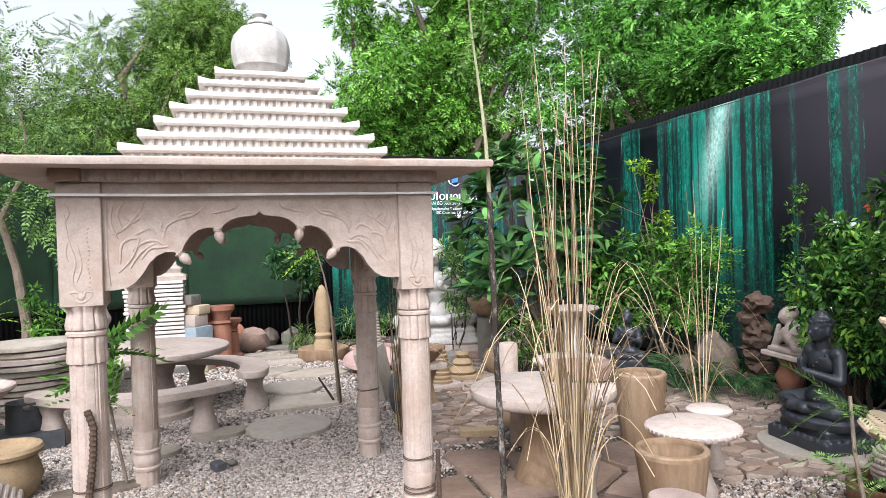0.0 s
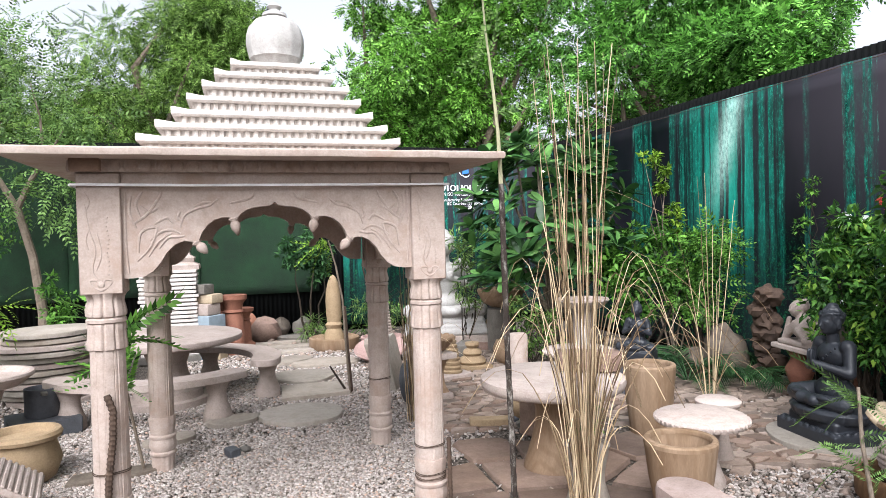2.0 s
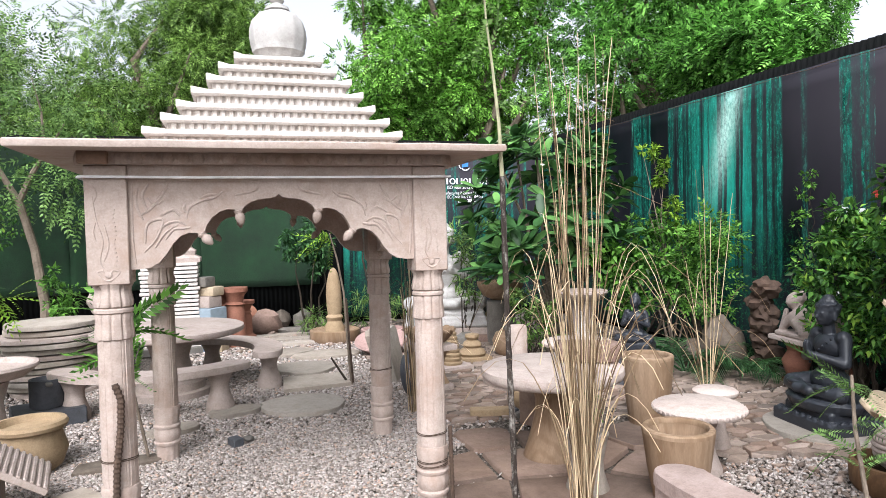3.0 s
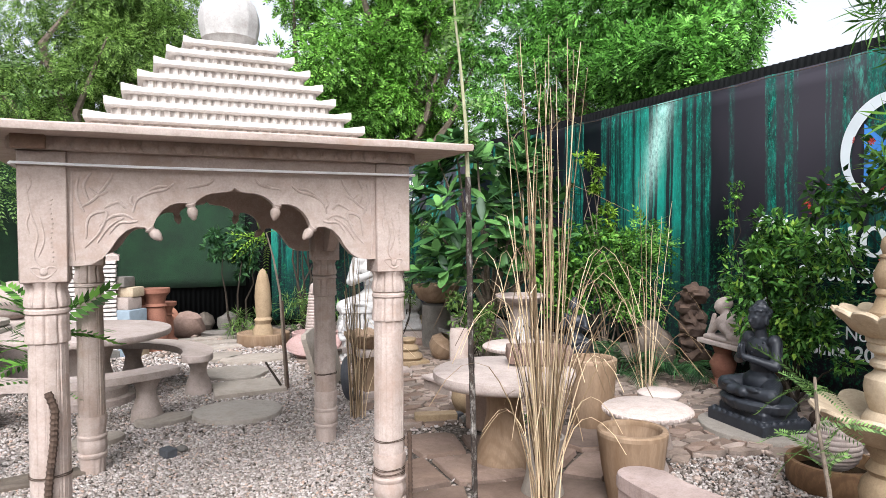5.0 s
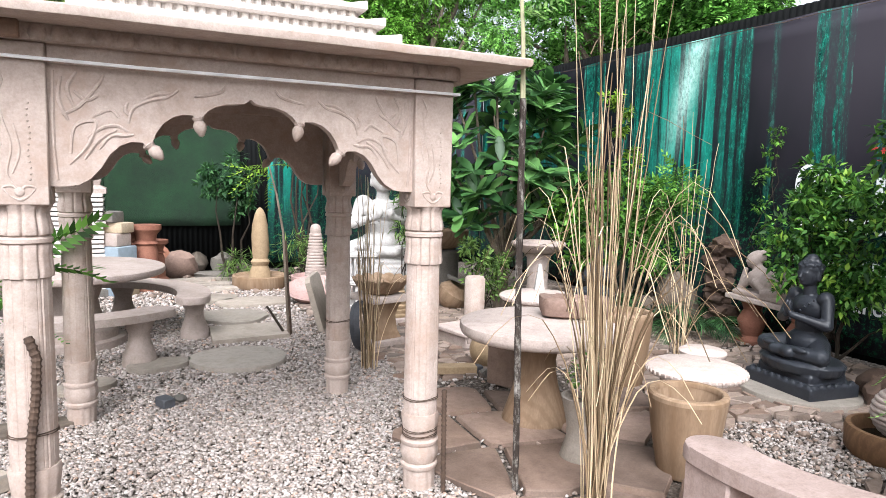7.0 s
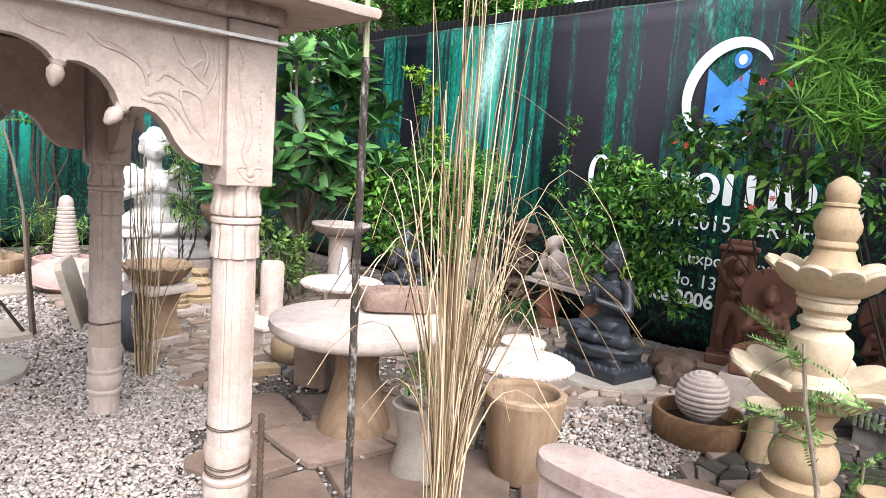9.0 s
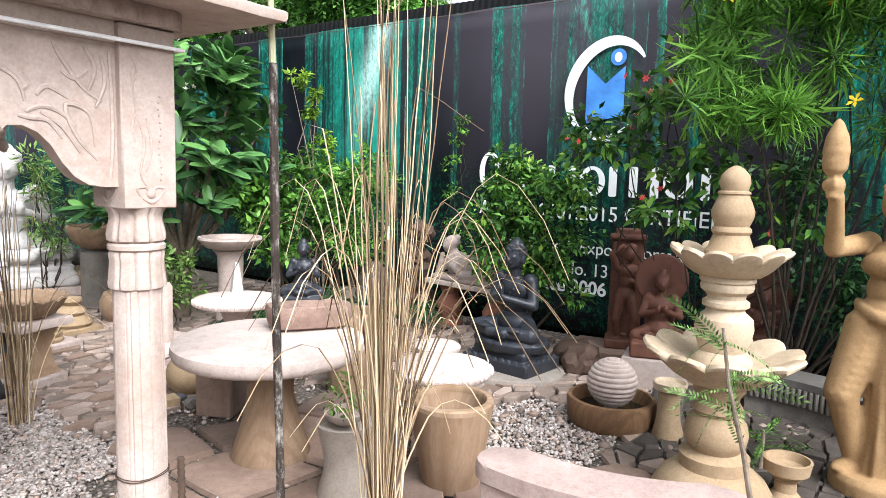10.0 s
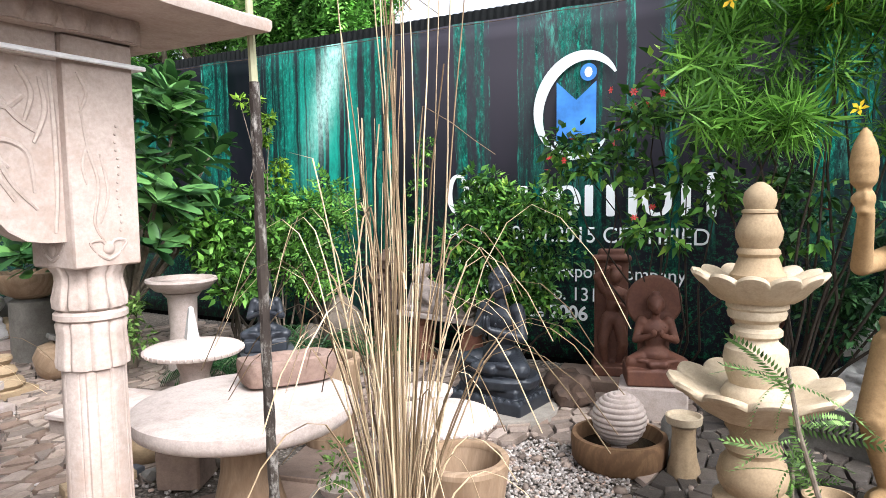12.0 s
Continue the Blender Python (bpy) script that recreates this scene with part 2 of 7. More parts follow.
def mural_material():
    """The print on the fence: a dark teal forest with pale shafts, trunks and undergrowth."""
    m, t, b, out = blank("printed_forest_vinyl")
    tc = t.nodes.new("ShaderNodeTexCoord")
    sp = t.nodes.new("ShaderNodeSeparateXYZ")
    t.links.new(tc.outputs["Object"], sp.inputs[0])
    along, up = sp.outputs["X"], sp.outputs["Z"]

    def calc(op, a, c=None):
        n = t.nodes.new("ShaderNodeMath")
        n.operation = op
        for i, v in enumerate((a, c)):
            if v is None:
                continue
            if isinstance(v, (int, float)):
                n.inputs[i].default_value = v
            else:
                t.links.new(v, n.inputs[i])
        return n.outputs[0]

    def squashed(sx, sz):
        mp = t.nodes.new("ShaderNodeMapping")
        mp.inputs["Scale"].default_value = (sx, 1, sz)
        t.links.new(tc.outputs["Object"], mp.inputs["Vector"])
        return mp.outputs[0]

    def bell(v, mid, width):
        d = calc("DIVIDE", calc("SUBTRACT", v, mid), width)
        return calc("POWER", 2.718, calc("MULTIPLY", calc("MULTIPLY", d, d), -1.0))

    edge = noise_tex(t, squashed(3.0, 3.0), 1.0, 4)
    wob = calc("ADD", along, calc("MULTIPLY", calc("SUBTRACT", edge, 0.5), 0.05))

    def rows(freq, slant, detail, seed):
        c = t.nodes.new("ShaderNodeCombineXYZ")
        t.links.new(calc("ADD", calc("MULTIPLY", wob, freq), seed), c.inputs[0])
        t.links.new(calc("MULTIPLY", up, slant), c.inputs[2])
        return noise_tex(t, c.outputs[0], 1.0, detail, 0.6)

    fine = noise_tex(t, squashed(30, 13), 1.0, 8, 0.85)
    leafy = noise_tex(t, squashed(9, 2.2), 1.0, 6, 0.8)
    near_glow = bell(along, GLOW_A, 0.60)
    # gaps between the big trunks, where the lit forest shows
    gap = ramp(t, calc("ADD", rows(1.9, 0.05, 2, 4.0), calc("MULTIPLY", near_glow, 0.20)), [(0.492, (0, 0, 0)), (0.53, (1, 1, 1))])
    thin = ramp(t, rows(7.5, 0.10, 5, 9.0), [(0.44, (0, 0, 0)), (0.50, (1, 1, 1))])
    high = ramp(t, calc("DIVIDE", up, 3.4), [(0.26, (0.10, 0.10, 0.10)), (0.55, (1, 1, 1))])
    bark = mix(t, (0.0025, 0.005, 0.0065), (0.018, 0.015, 0.022), ramp(t, noise_tex(t, squashed(1.2, 0.5), 1.0, 3), [(0.35, (0, 0, 0)), (0.65, (1, 1, 1))]))
    # sky sheen on the upper vinyl, painted in as a grey tint
    painted_sheen = calc("MULTIPLY", bell(along, -4.0, 1.5), ramp(t, calc("DIVIDE", up, 3.4), [(0.42, (0, 0, 0)), (0.80, (1, 1, 1))]))
    bark = mix(t, bark, (0.052, 0.047, 0.057), painted_sheen)
    deep = mix(t, (0.001, 0.012, 0.011), (0.008, 0.175, 0.128), ramp(t, leafy, [(0.36, (0, 0, 0)), (0.62, (1, 1, 1))]))
    lit = mix(t, deep, (0.03, 0.36, 0.25), ramp(t, fine, [(0.50, (0, 0, 0)), (0.60, (1, 1, 1))]))
    drip = noise_tex(t, squashed(22, 3.0), 1.0, 7, 0.8)
    amount = calc("MULTIPLY", calc("MULTIPLY", gap, high), calc("MULTIPLY", calc("ADD", calc("MULTIPLY", thin, 0.85), 0.12), ramp(t, drip, [(0.40, (0.12, 0.12, 0.12)), (0.58, (1, 1, 1))])))
    col = mix(t, bark, lit, amount)
    # the bright clearing
    glow = calc("MULTIPLY", calc("MULTIPLY", bell(along, GLOW_A, 0.50), bell(up, 2.2, 1.0)), calc("MULTIPLY", gap, thin))
    col = mix(t, col, (0.02, 0.33, 0.25), calc("MULTIPLY", glow, ramp(t, leafy, [(0.3, (0.35, 0.35, 0.35)), (0.6, (1, 1, 1))])))
    core = calc("MULTIPLY", calc("MULTIPLY", bell(calc("ADD", along, calc("MULTIPLY", up, -0.28)), GLOW_A - 0.72, 0.15), bell(up, 2.75, 0.60)), ramp(t, fine, [(0.4, (0.3, 0.3, 0.3)), (0.56, (1, 1, 1))]))
    col = mix(t, col, (0.50, 0.78, 0.70), core)
    # pale bark edges catching the light
    rim = calc("MULTIPLY", ramp(t, rows(1.9, 0.05, 2, 4.0), [(0.496, (0, 0, 0)), (0.506, (1, 1, 1)), (0.516, (0, 0, 0))]), calc("MULTIPLY", high, ramp(t, leafy, [(0.5, (0, 0, 0)), (0.62, (0.6, 0.6, 0.6))])))
    col = mix(t, col, (0.10, 0.50, 0.38), rim)
    # undergrowth
    low = ramp(t, calc("DIVIDE", up, 3.4), [(0.28, (1, 1, 1)), (0.52, (0, 0, 0))])
    speck = noise_tex(t, squashed(16, 16), 1.0, 8, 0.9)
    under = calc("MULTIPLY", low, ramp(t, speck, [(0.52, (0, 0, 0)), (0.60, (1, 1, 1))]))
    col = mix(t, col, (0.02, 0.17, 0.075), under)
    t.links.new(col, b.inputs["Base Color"])
    b.inputs["Roughness"].default_value = 0.42
    b.inputs["Specular IOR Level"].default_value = 0.09
    bumped(t, b, noise_tex(t, squashed(1.2, 0.9), 1.0, 4, 0.5), 0.15, 0.05)
    return m


GLOW_A = -6.42
MURAL = mural_material()


def turf_material():
    m, t, b, out = blank("artificial_turf")
    v = coords(t, shift=False)
    col = ramp(t, noise_tex(t, v, 1.8, 5, 0.7), [(0.3, (0.0012, 0.009, 0.003)), (0.7, (0.006, 0.040, 0.011))])
    col = mix(t, col, ramp(t, noise_tex(t, v, 120, 2), [(0.3, (0.5, 0.5, 0.5)), (0.7, (1.4, 1.4, 1.4))]), 0.8, "MULTIPLY")
    t.links.new(col, b.inputs["Base Color"])
    b.inputs["Roughness"].default_value = 0.9
    bumped(t, b, noise_tex(t, v, 90, 3), 0.8, 0.01)
    return m


TURF = turf_material()


def soil_material():
    """Ground under everything: pale crushed stone over brown earth."""
    m, t, b, out = blank("gravelly_earth")
    v = coords(t, shift=False)
    vo = t.nodes.new("ShaderNodeTexVoronoi")
    vo.inputs["Scale"].default_value = 42
    t.links.new(v, vo.inputs["Vector"])
    tone = ramp(t, vo.outputs["Color"], [(0.1, (0.090, 0.074, 0.060)), (0.5, (0.170, 0.142, 0.118)), (0.9, (0.270, 0.235, 0.205))])
    gap = ramp(t, vo.outputs["Distance"], [(0.25, (1, 1, 1)), (0.6, (0.35, 0.33, 0.3))])
    col = mix(t, tone, gap, 1.0, "MULTIPLY")
    col = mix(t, col, (0.075, 0.055, 0.038), ramp(t, noise_tex(t, v, 0.8, 6, 0.7), [(0.45, (0, 0, 0)), (0.65, (0.8, 0.8, 0.8))]))
    t.links.new(col, b.inputs["Base Color"])
    b.inputs["Roughness"].default_value = 0.95
    bumped(t, b, vo.outputs["Distance"], 1.0, 0.015)
    return m


SOIL = soil_material()


def pebble_material():
    m, t, b, out = blank("pale_gravel")
    ge = t.nodes.new("ShaderNodeNewGeometry")
    col = ramp(t, ge.outputs["Random Per Island"], [(0, (0.144, 0.115, 0.094)), (0.25, (0.258, 0.216, 0.186)), (0.60, (0.360, 0.314, 0.283)), (0.86, (0.516, 0.466, 0.430)), (1, (0.408, 0.276, 0.204))])
    v = coords(t, shift=False)
    col = mix(t, col, ramp(t, noise_tex(t, v, 60, 3), [(0.3, (0.75, 0.75, 0.75)), (0.7, (1.15, 1.15, 1.15))]), 0.8, "MULTIPLY")
    t.links.new(col, b.inputs["Base Color"])
    b.inputs["Roughness"].default_value = 0.85
    return m


PEBBLE = pebble_material()


# ---- building tools ----
TAU = 2 * math.pi


def finish(me, bm, material, sharp=38):
    bm.normal_update()
    bm.to_mesh(me)
    bm.free()
    me.materials.append(material)
    me.shade_smooth()
    me.set_sharp_from_angle(angle=radians(sharp))
    return me


def part(name, bm, material, parent, label="", at=None, sharp=38):
    ob = new(name, finish(bpy.data.meshes.new(name), bm, material, sharp))
    ob.parent = parent
    if at is not None:
        ob.matrix_basis = at
    return tagged(ob, label)


def share(name, ob, parent, at):
    """Another part on the mesh of ob."""
    o = new(name, ob.data)
    o.parent, o.matrix_basis = parent, at
    return o


def thing(name, label, category, at=None, group=""):
    ob = new(name)
    ob.empty_display_size = 0.1
    if at is not None:
        ob.matrix_basis = at
    return tagged(ob, label, category, group)


def solid(name, bm, material, label, category, at=None, group="", kind="", sharp=38):
    ob = part(name, bm, material, None, "", at, sharp)
    return tagged(ob, label, category, group, kind)


def lathe(profile, seg=32, wave=None, bm=None, at=(0, 0, 0), closed=False):
    """Turned form from (radius, height) points. wave(angle, radius, height) gives a radius back."""
    bm = bm or bmesh.new()
    rings = []
    for r, z in profile:
        if r < 1e-4:
            rings.append([bm.verts.new((at[0], at[1], at[2] + z))])
            continue
        ring = []
        for i in range(seg):
            a = TAU * i / seg
            q = wave(a, r, z) if wave else r
            ring.append(bm.verts.new((at[0] + q * math.cos(a), at[1] + q * math.sin(a), at[2] + z)))
        rings.append(ring)
    for lo, hi in zip(rings, rings[1:]):
        for i in range(seg):
            j = (i + 1) % seg
            a, b, c, d = lo[i % len(lo)], lo[j % len(lo)], hi[j % len(hi)], hi[i % len(hi)]
            f = [v for k, v in enumerate((a, b, c, d)) if v not in (a, b, c, d)[:k]]
            if len(f) > 2:
                bm.faces.new(f)
    if not closed:
        for ring, flip in ((rings[0], True), (rings[-1], False)):
            if len(ring) > 2:
                bm.faces.new(ring[::-1] if flip else ring)
    return bm


def box(size, at=(0, 0, 0), bevel=0.0, bm=None, turn=None, seg=1):
    """A block whose base centre is at at."""
    own = bmesh.new()
    bmesh.ops.create_cube(own, size=1.0)
    for v in own.verts:
        v.co = Vector((v.co.x * size[0], v.co.y * size[1], (v.co.z + 0.5) * size[2]))
    if bevel:
        bmesh.ops.bevel(own, geom=own.edges[:], offset=bevel, segments=seg, affect="EDGES", profile=0.6)
    m = Matrix.Translation(at) @ (turn or Matrix())
    bmesh.ops.transform(own, matrix=m, verts=own.verts)
    if bm is None:
        return own
    return merge(bm, own)


def merge(bm, own):
    me = bpy.data.meshes.new("tmp")
    own.to_mesh(me)
    own.free()
    bm.from_mesh(me)
    bpy.data.meshes.remove(me)
    return bm


def tube(points, radii, seg=6, bm=None, caps=True):
    """A round rod along points, with a radius for each."""
    bm = bm or bmesh.new()
    pts = [Vector(p) for p in points]
    if isinstance(radii, (int, float)):
        radii = [radii] * len(pts)
    side = None
    rings = []
    for i, p in enumerate(pts):
        d = (pts[min(i + 1, len(pts) - 1)] - pts[max(i - 1, 0)]).normalized()
        if side is None:
            side = d.orthogonal().normalized()
        side = (side - d * side.dot(d)).normalized()
        up = d.cross(side)
        rings.append([bm.verts.new(p + radii[i] * (math.cos(TAU * k / seg) * side + math.sin(TAU * k / seg) * up)) for k in range(seg)])
    for lo, hi in zip(rings, rings[1:]):
        for k in range(seg):
            bm.faces.new((lo[k], lo[(k + 1) % seg], hi[(k + 1) % seg], hi[k]))
    if caps:
        bm.faces.new(rings[0][::-1])
        bm.faces.new(rings[-1])
    return bm


def slab(outline, thick, bevel=0.0, bm=None, dome=0.0):
    """A flat piece from an outline (x, y), its underside at z = 0."""
    own = bmesh.new()
    lo = [own.verts.new((x, y, 0)) for x, y in outline]
    hi = [own.verts.new((x, y, thick)) for x, y in outline]
    own.faces.new(lo[::-1])
    top = own.faces.new(hi)
    n = len(lo)
    for i in range(n):
        own.faces.new((lo[i], lo[(i + 1) % n], hi[(i + 1) % n], hi[i]))
    if bevel:
        bmesh.ops.bevel(own, geom=[e for e in top.edges], offset=bevel, segments=2, affect="EDGES", profile=0.6)
    return own if bm is None else merge(bm, own)


def blob_outline(rx, ry, n=26, rough=0.05, seed=0):
    rnd = random.Random(seed)
    ph = [rnd.uniform(0, TAU) for _ in range(4)]
    out = []
    for i in range(n):
        a = TAU * i / n
        q = 1 + rough * (math.sin(2 * a + ph[0]) + 0.6 * math.sin(3 * a + ph[1]) + 0.4 * math.sin(5 * a + ph[2])) + rnd.uniform(-rough, rough) * 0.3
        out.append((rx * q * math.cos(a), ry * q * math.sin(a)))
    return out


def boulder(size, seed, rough=0.22, sub=2, flat=True):
    bm = bmesh.new()
    bmesh.ops.create_icosphere(bm, subdivisions=sub, radius=1.0)
    off = Vector((seed * 3.7, seed * 1.3, seed * 7.1))
    for v in bm.verts:
        d = v.co.normalized()
        q = 1 + rough * 2 * noise.noise(d * 1.3 + off) + rough * noise.noise(d * 3.1 + off)
        v.co = Vector((d.x * q * size[0] / 2, d.y * q * size[1] / 2, d.z * q * size[2] / 2))
    lo = min(v.co.z for v in bm.verts)
    for v in bm.verts:
        v.co.z -= lo * 0.8
        if flat and v.co.z < 0:
            v.co.z = 0
    return bm


def ball(bm, c, r, turn=None, sub=3):
    """An ellipsoid of radii r at c."""
    r = (r, r, r) if isinstance(r, (int, float)) else r
    m = Matrix.Translation(c) @ (turn or Matrix()) @ Matrix.Diagonal((*r, 1))
    bmesh.ops.create_icosphere(bm, subdivisions=sub, radius=1.0, matrix=m)
    return bm


def limb(bm, a, b, ra, rb, n=5):
    """A tapering limb of overlapping balls, for carved figures."""
    a, b = Vector(a), Vector(b)
    k = max(n, int((b - a).length / (0.45 * min(ra, rb))))
    for i in range(k + 1):
        f = i / k
        ball(bm, a.lerp(b, f), ra + (rb - ra) * f, sub=2)
    return bm


def carved(name, bm, material, label, category, at, voxel=0.012, smooth=4):
    """A figure carved from one block: its balls and blocks grown together."""
    ob = solid(name, bm, material, label, category, at)
    r = ob.modifiers.new("grown", "REMESH")
    r.mode, r.voxel_size, r.use_smooth_shade = "VOXEL", voxel, True
    s = ob.modifiers.new("worn", "SMOOTH")
    s.factor, s.iterations = 0.5, smooth
    return ob


def mesh_np(name, verts, faces, material, parent=None, smooth=False):
    """A mesh from arrays of vertices and equal-sided faces."""
    me = bpy.data.meshes.new(name)
    n, k = faces.shape
    me.vertices.add(len(verts))
    me.vertices.foreach_set("co", verts.astype(np.float32).ravel())
    me.loops.add(n * k)
    me.loops.foreach_set("vertex_index", faces.astype(np.int32).ravel())
    me.polygons.add(n)
    me.polygons.foreach_set("loop_start", np.arange(0, n * k, k, dtype=np.int32))
    me.update(calc_edges=True)
    me.validate()
    me.materials.append(material)
    if smooth:
        me.shade_smooth()
    ob = new(name, me)
    ob.parent = parent
    return ob


def turns(rng, n, direction, spread=0.5):
    """n rotation matrices whose x axis follows direction (n x 3), rolled at random."""
    d = direction + rng.normal(0, spread, (n, 3))
    d /= np.linalg.norm(d, axis=1, keepdims=True) + 1e-9
    up = rng.normal(0, 0.45, (n, 3)) + np.array([0, 0, 1.0])
    y = np.cross(up, d)
    y /= np.linalg.norm(y, axis=1, keepdims=True) + 1e-9
    z = np.cross(d, y)
    return np.stack([d, y, z], axis=2)


def leaf_shape(length, width, fold=0.12, droop=0.15):
    """One pointed leaf of two folded halves, along x: verts and quads."""
    v = np.array([[0, 0, 0], [0.35 * length, -width / 2, fold * width], [length, 0, -droop * length], [0.35 * length, width / 2, fold * width], [0.45 * length, 0, -0.02 * length]])
    f = np.array([[0, 1, 2, 4], [0, 4, 2, 3]])
    return v, f


def pinnate(pairs, length, leaflet, width, droop=0.35):
    """A feather leaf: leaflets in pairs along a bent rachis."""
    vs, fs = [], []
    for i in range(pairs + 1):
        f = (i + 0.8) / (pairs + 0.8)
        p = np.array([length * f, 0, -droop * length * f * f])
        for s in ((-1, 1) if i < pairs else (0,)):
            a = s * radians(62 - 22 * f)
            size = leaflet * (1.0 - 0.35 * abs(f - 0.45))
            d = np.array([math.cos(a), math.sin(a), -0.25])
            w = np.array([-math.sin(a), math.cos(a), 0]) * width / 2
            base = len(vs)
            vs += [p, p + d * size * 0.4 - w, p + d * size, p + d * size * 0.4 + w]
            fs.append([base, base + 1, base + 2, base + 3])
    return np.array(vs), np.array(fs)


def scatter(name, shape, pos, mats, scale, material, parent=None):
    """Copies of a small shape joined into one mesh of foliage."""
    v, f = shape
    n = len(pos)
    V = np.einsum("nij,kj->nki", mats, v) * scale[:, None, None] + pos[:, None, :]
    F = f[None] + (np.arange(n) * len(v))[:, None, None]
    return mesh_np(name, V.reshape(-1, 3), F.reshape(-1, f.shape[1]), material, parent)


def crown_points(rng, centres, radii, per):
    """Points and outward ways over many uneven clumps."""
    P, D = [], []
    for c, r in zip(centres, radii):
        d = rng.normal(0, 1, (per, 3))
        d /= np.linalg.norm(d, axis=1, keepdims=True)
        q = r * rng.uniform(0.35, 1.05, (per, 1)) ** 0.6
        P.append(np.asarray(c) + d * q * np.array([1, 1, 0.75]))
        D.append(d + np.array([0, 0, -0.15]))
    return np.concatenate(P), np.concatenate(D)


def branches(parent, base, tips, r0, material, seed, name="trunk", split=0.35, wiggle=0.12):
    """A tapered trunk with limbs that reach towards the tips."""
    rnd = random.Random(seed)
    base = Vector(base)
    mid = sum((Vector(t) for t in tips), Vector()) / len(tips)
    fork = base.lerp(mid, split) + Vector((rnd.uniform(-1, 1), rnd.uniform(-1, 1), 0)) * wiggle
    bm = bmesh.new()
    tube([base, base.lerp(fork, 0.5) + Vector((rnd.uniform(-1, 1) * wiggle * 0.4, rnd.uniform(-1, 1) * wiggle * 0.4, 0)), fork], [r0 * 1.15, r0, r0 * 0.8], 9, bm)
    for t in tips:
        t = Vector(t)
        k = fork.lerp(t, 0.5) + Vector((rnd.uniform(-1, 1), rnd.uniform(-1, 1), rnd.uniform(0, 1))) * wiggle * (t - fork).length * 0.6
        tube([base.lerp(fork, 0.9), k, t], [r0 * 0.55, r0 * 0.34, r0 * 0.08], 6, bm)
    return part(name, bm, material, parent)


def text_part(words, height, material, parent, at, align="LEFT", name="lettering", bold=0.0, squeeze=1.0):
    cu = bpy.data.curves.new("words", "FONT")
    cu.body, cu.size, cu.align_x, cu.extrude, cu.offset = words, height / 0.7, align, 0.001, bold
    tmp = bpy.data.objects.new("words", cu)
    scene.collection.objects.link(tmp)
    bpy.context.view_layer.update()
    me = bpy.data.meshes.new_from_object(tmp)
    bpy.data.objects.remove(tmp)
    bpy.data.curves.remove(cu)
    me.materials.clear()
    me.materials.append(material)
    for v in me.vertices:
        v.co = Vector((v.co.x * squeeze, -v.co.z, v.co.y))
    ob = new(name, me)
    ob.parent, ob.matrix_basis = parent, at
    return ob


# ---- the setting ----
def ground():
    bm = bmesh.new()
    bmesh.ops.create_grid(bm, x_segments=90, y_segments=90, size=12, matrix=Matrix.Translation((0, 6, 0)))
    for v in bm.verts:
        d = max(abs(v.co.x) - 6, abs(v.co.y - 6) - 6, 0)
        v.co.z = -0.012 + 0.008 * noise.noise(v.co * 1.7)
        if d > 5.5:
            v.co.x *= 60
            v.co.y = (v.co.y - 6) * 60 + 6
            v.co.z = -0.05
    return solid("ground", bm, SOIL, "pale crushed stone over brown earth", "ground", kind="structure")


ground()


def corrugated(name, length, height, at, label):
    n = int(length / 0.019)
    xs = np.linspace(0, length, n)
    y = 0.012 * np.sin(xs * TAU / 0.076)
    V = np.concatenate([np.stack([xs, y, np.full(n, h)], 1) for h in (0.0, height)])
    i = np.arange(n - 1)
    F = np.stack([i, i + 1, i + 1 + n, i + n], 1)
    ob = mesh_np(name, V, F, ROOFMETAL, smooth=True)
    so = ob.modifiers.new("sheet", "SOLIDIFY")
    so.thickness = 0.004
    ob.matrix_basis = at
    return tagged(ob, label, "wall", kind="structure")


# fence of corrugated sheets, on the east and the north
corrugated("wall_east", 14.4, 3.32, pose(5.19, 11.4, 0, 0, 0, -90), "dark corrugated metal fence behind a printed banner")
corrugated("wall_north", 18.2, 3.26, pose(-13, 11.46, 0), "dark corrugated metal fence around the yard")


def sheet(length, z0, z1, waves=0.010, seed=0.0):
    """A hung sheet with soft creases."""
    nx, nz = int(length / 0.1), 16
    bm = bmesh.new()
    g = [[None] * (nz + 1) for _ in range(nx + 1)]
    for i in range(nx + 1):
        for k in range(nz + 1):
            x, z = i * length / nx, z0 + (z1 - z0) * k / nz
            sag = 0.012 * abs(math.sin(x * math.pi / 1.1)) * (k / nz) ** 4
            y = waves * noise.noise(Vector((x * 1.6 + seed, z * 0.7, 3.1))) + waves * 0.5 * noise.noise(Vector((x * 4 + z * 3, z * 2, seed)))
            g[i][k] = bm.verts.new((x, y, z - sag))
    for i in range(nx):
        for k in range(nz):
            bm.faces.new((g[i][k], g[i + 1][k], g[i + 1][k + 1], g[i][k + 1]))
    return bm


def shifted(bm, dx):
    bmesh.ops.translate(bm, vec=(dx, 0, 0), verts=bm.verts)
    return bm


def banner(name, start, length, z0, z1, at, label, seed):
    ob = thing(name, label, "banner", at)
    p = part("vinyl_sheet", shifted(sheet(length, z0, z1, seed=seed), start), MURAL, ob, sharp=180)
    so = p.modifiers.new("sheet", "SOLIDIFY")
    so.thickness = 0.003
    part("rope", tube([(start + length * i / 40, -0.012, z1 - 0.02 - 0.015 * abs(math.sin(i * 1.3))) for i in range(41)], 0.004, 5), RUST, ob, "thin dark cord along the top hem")
    return ob


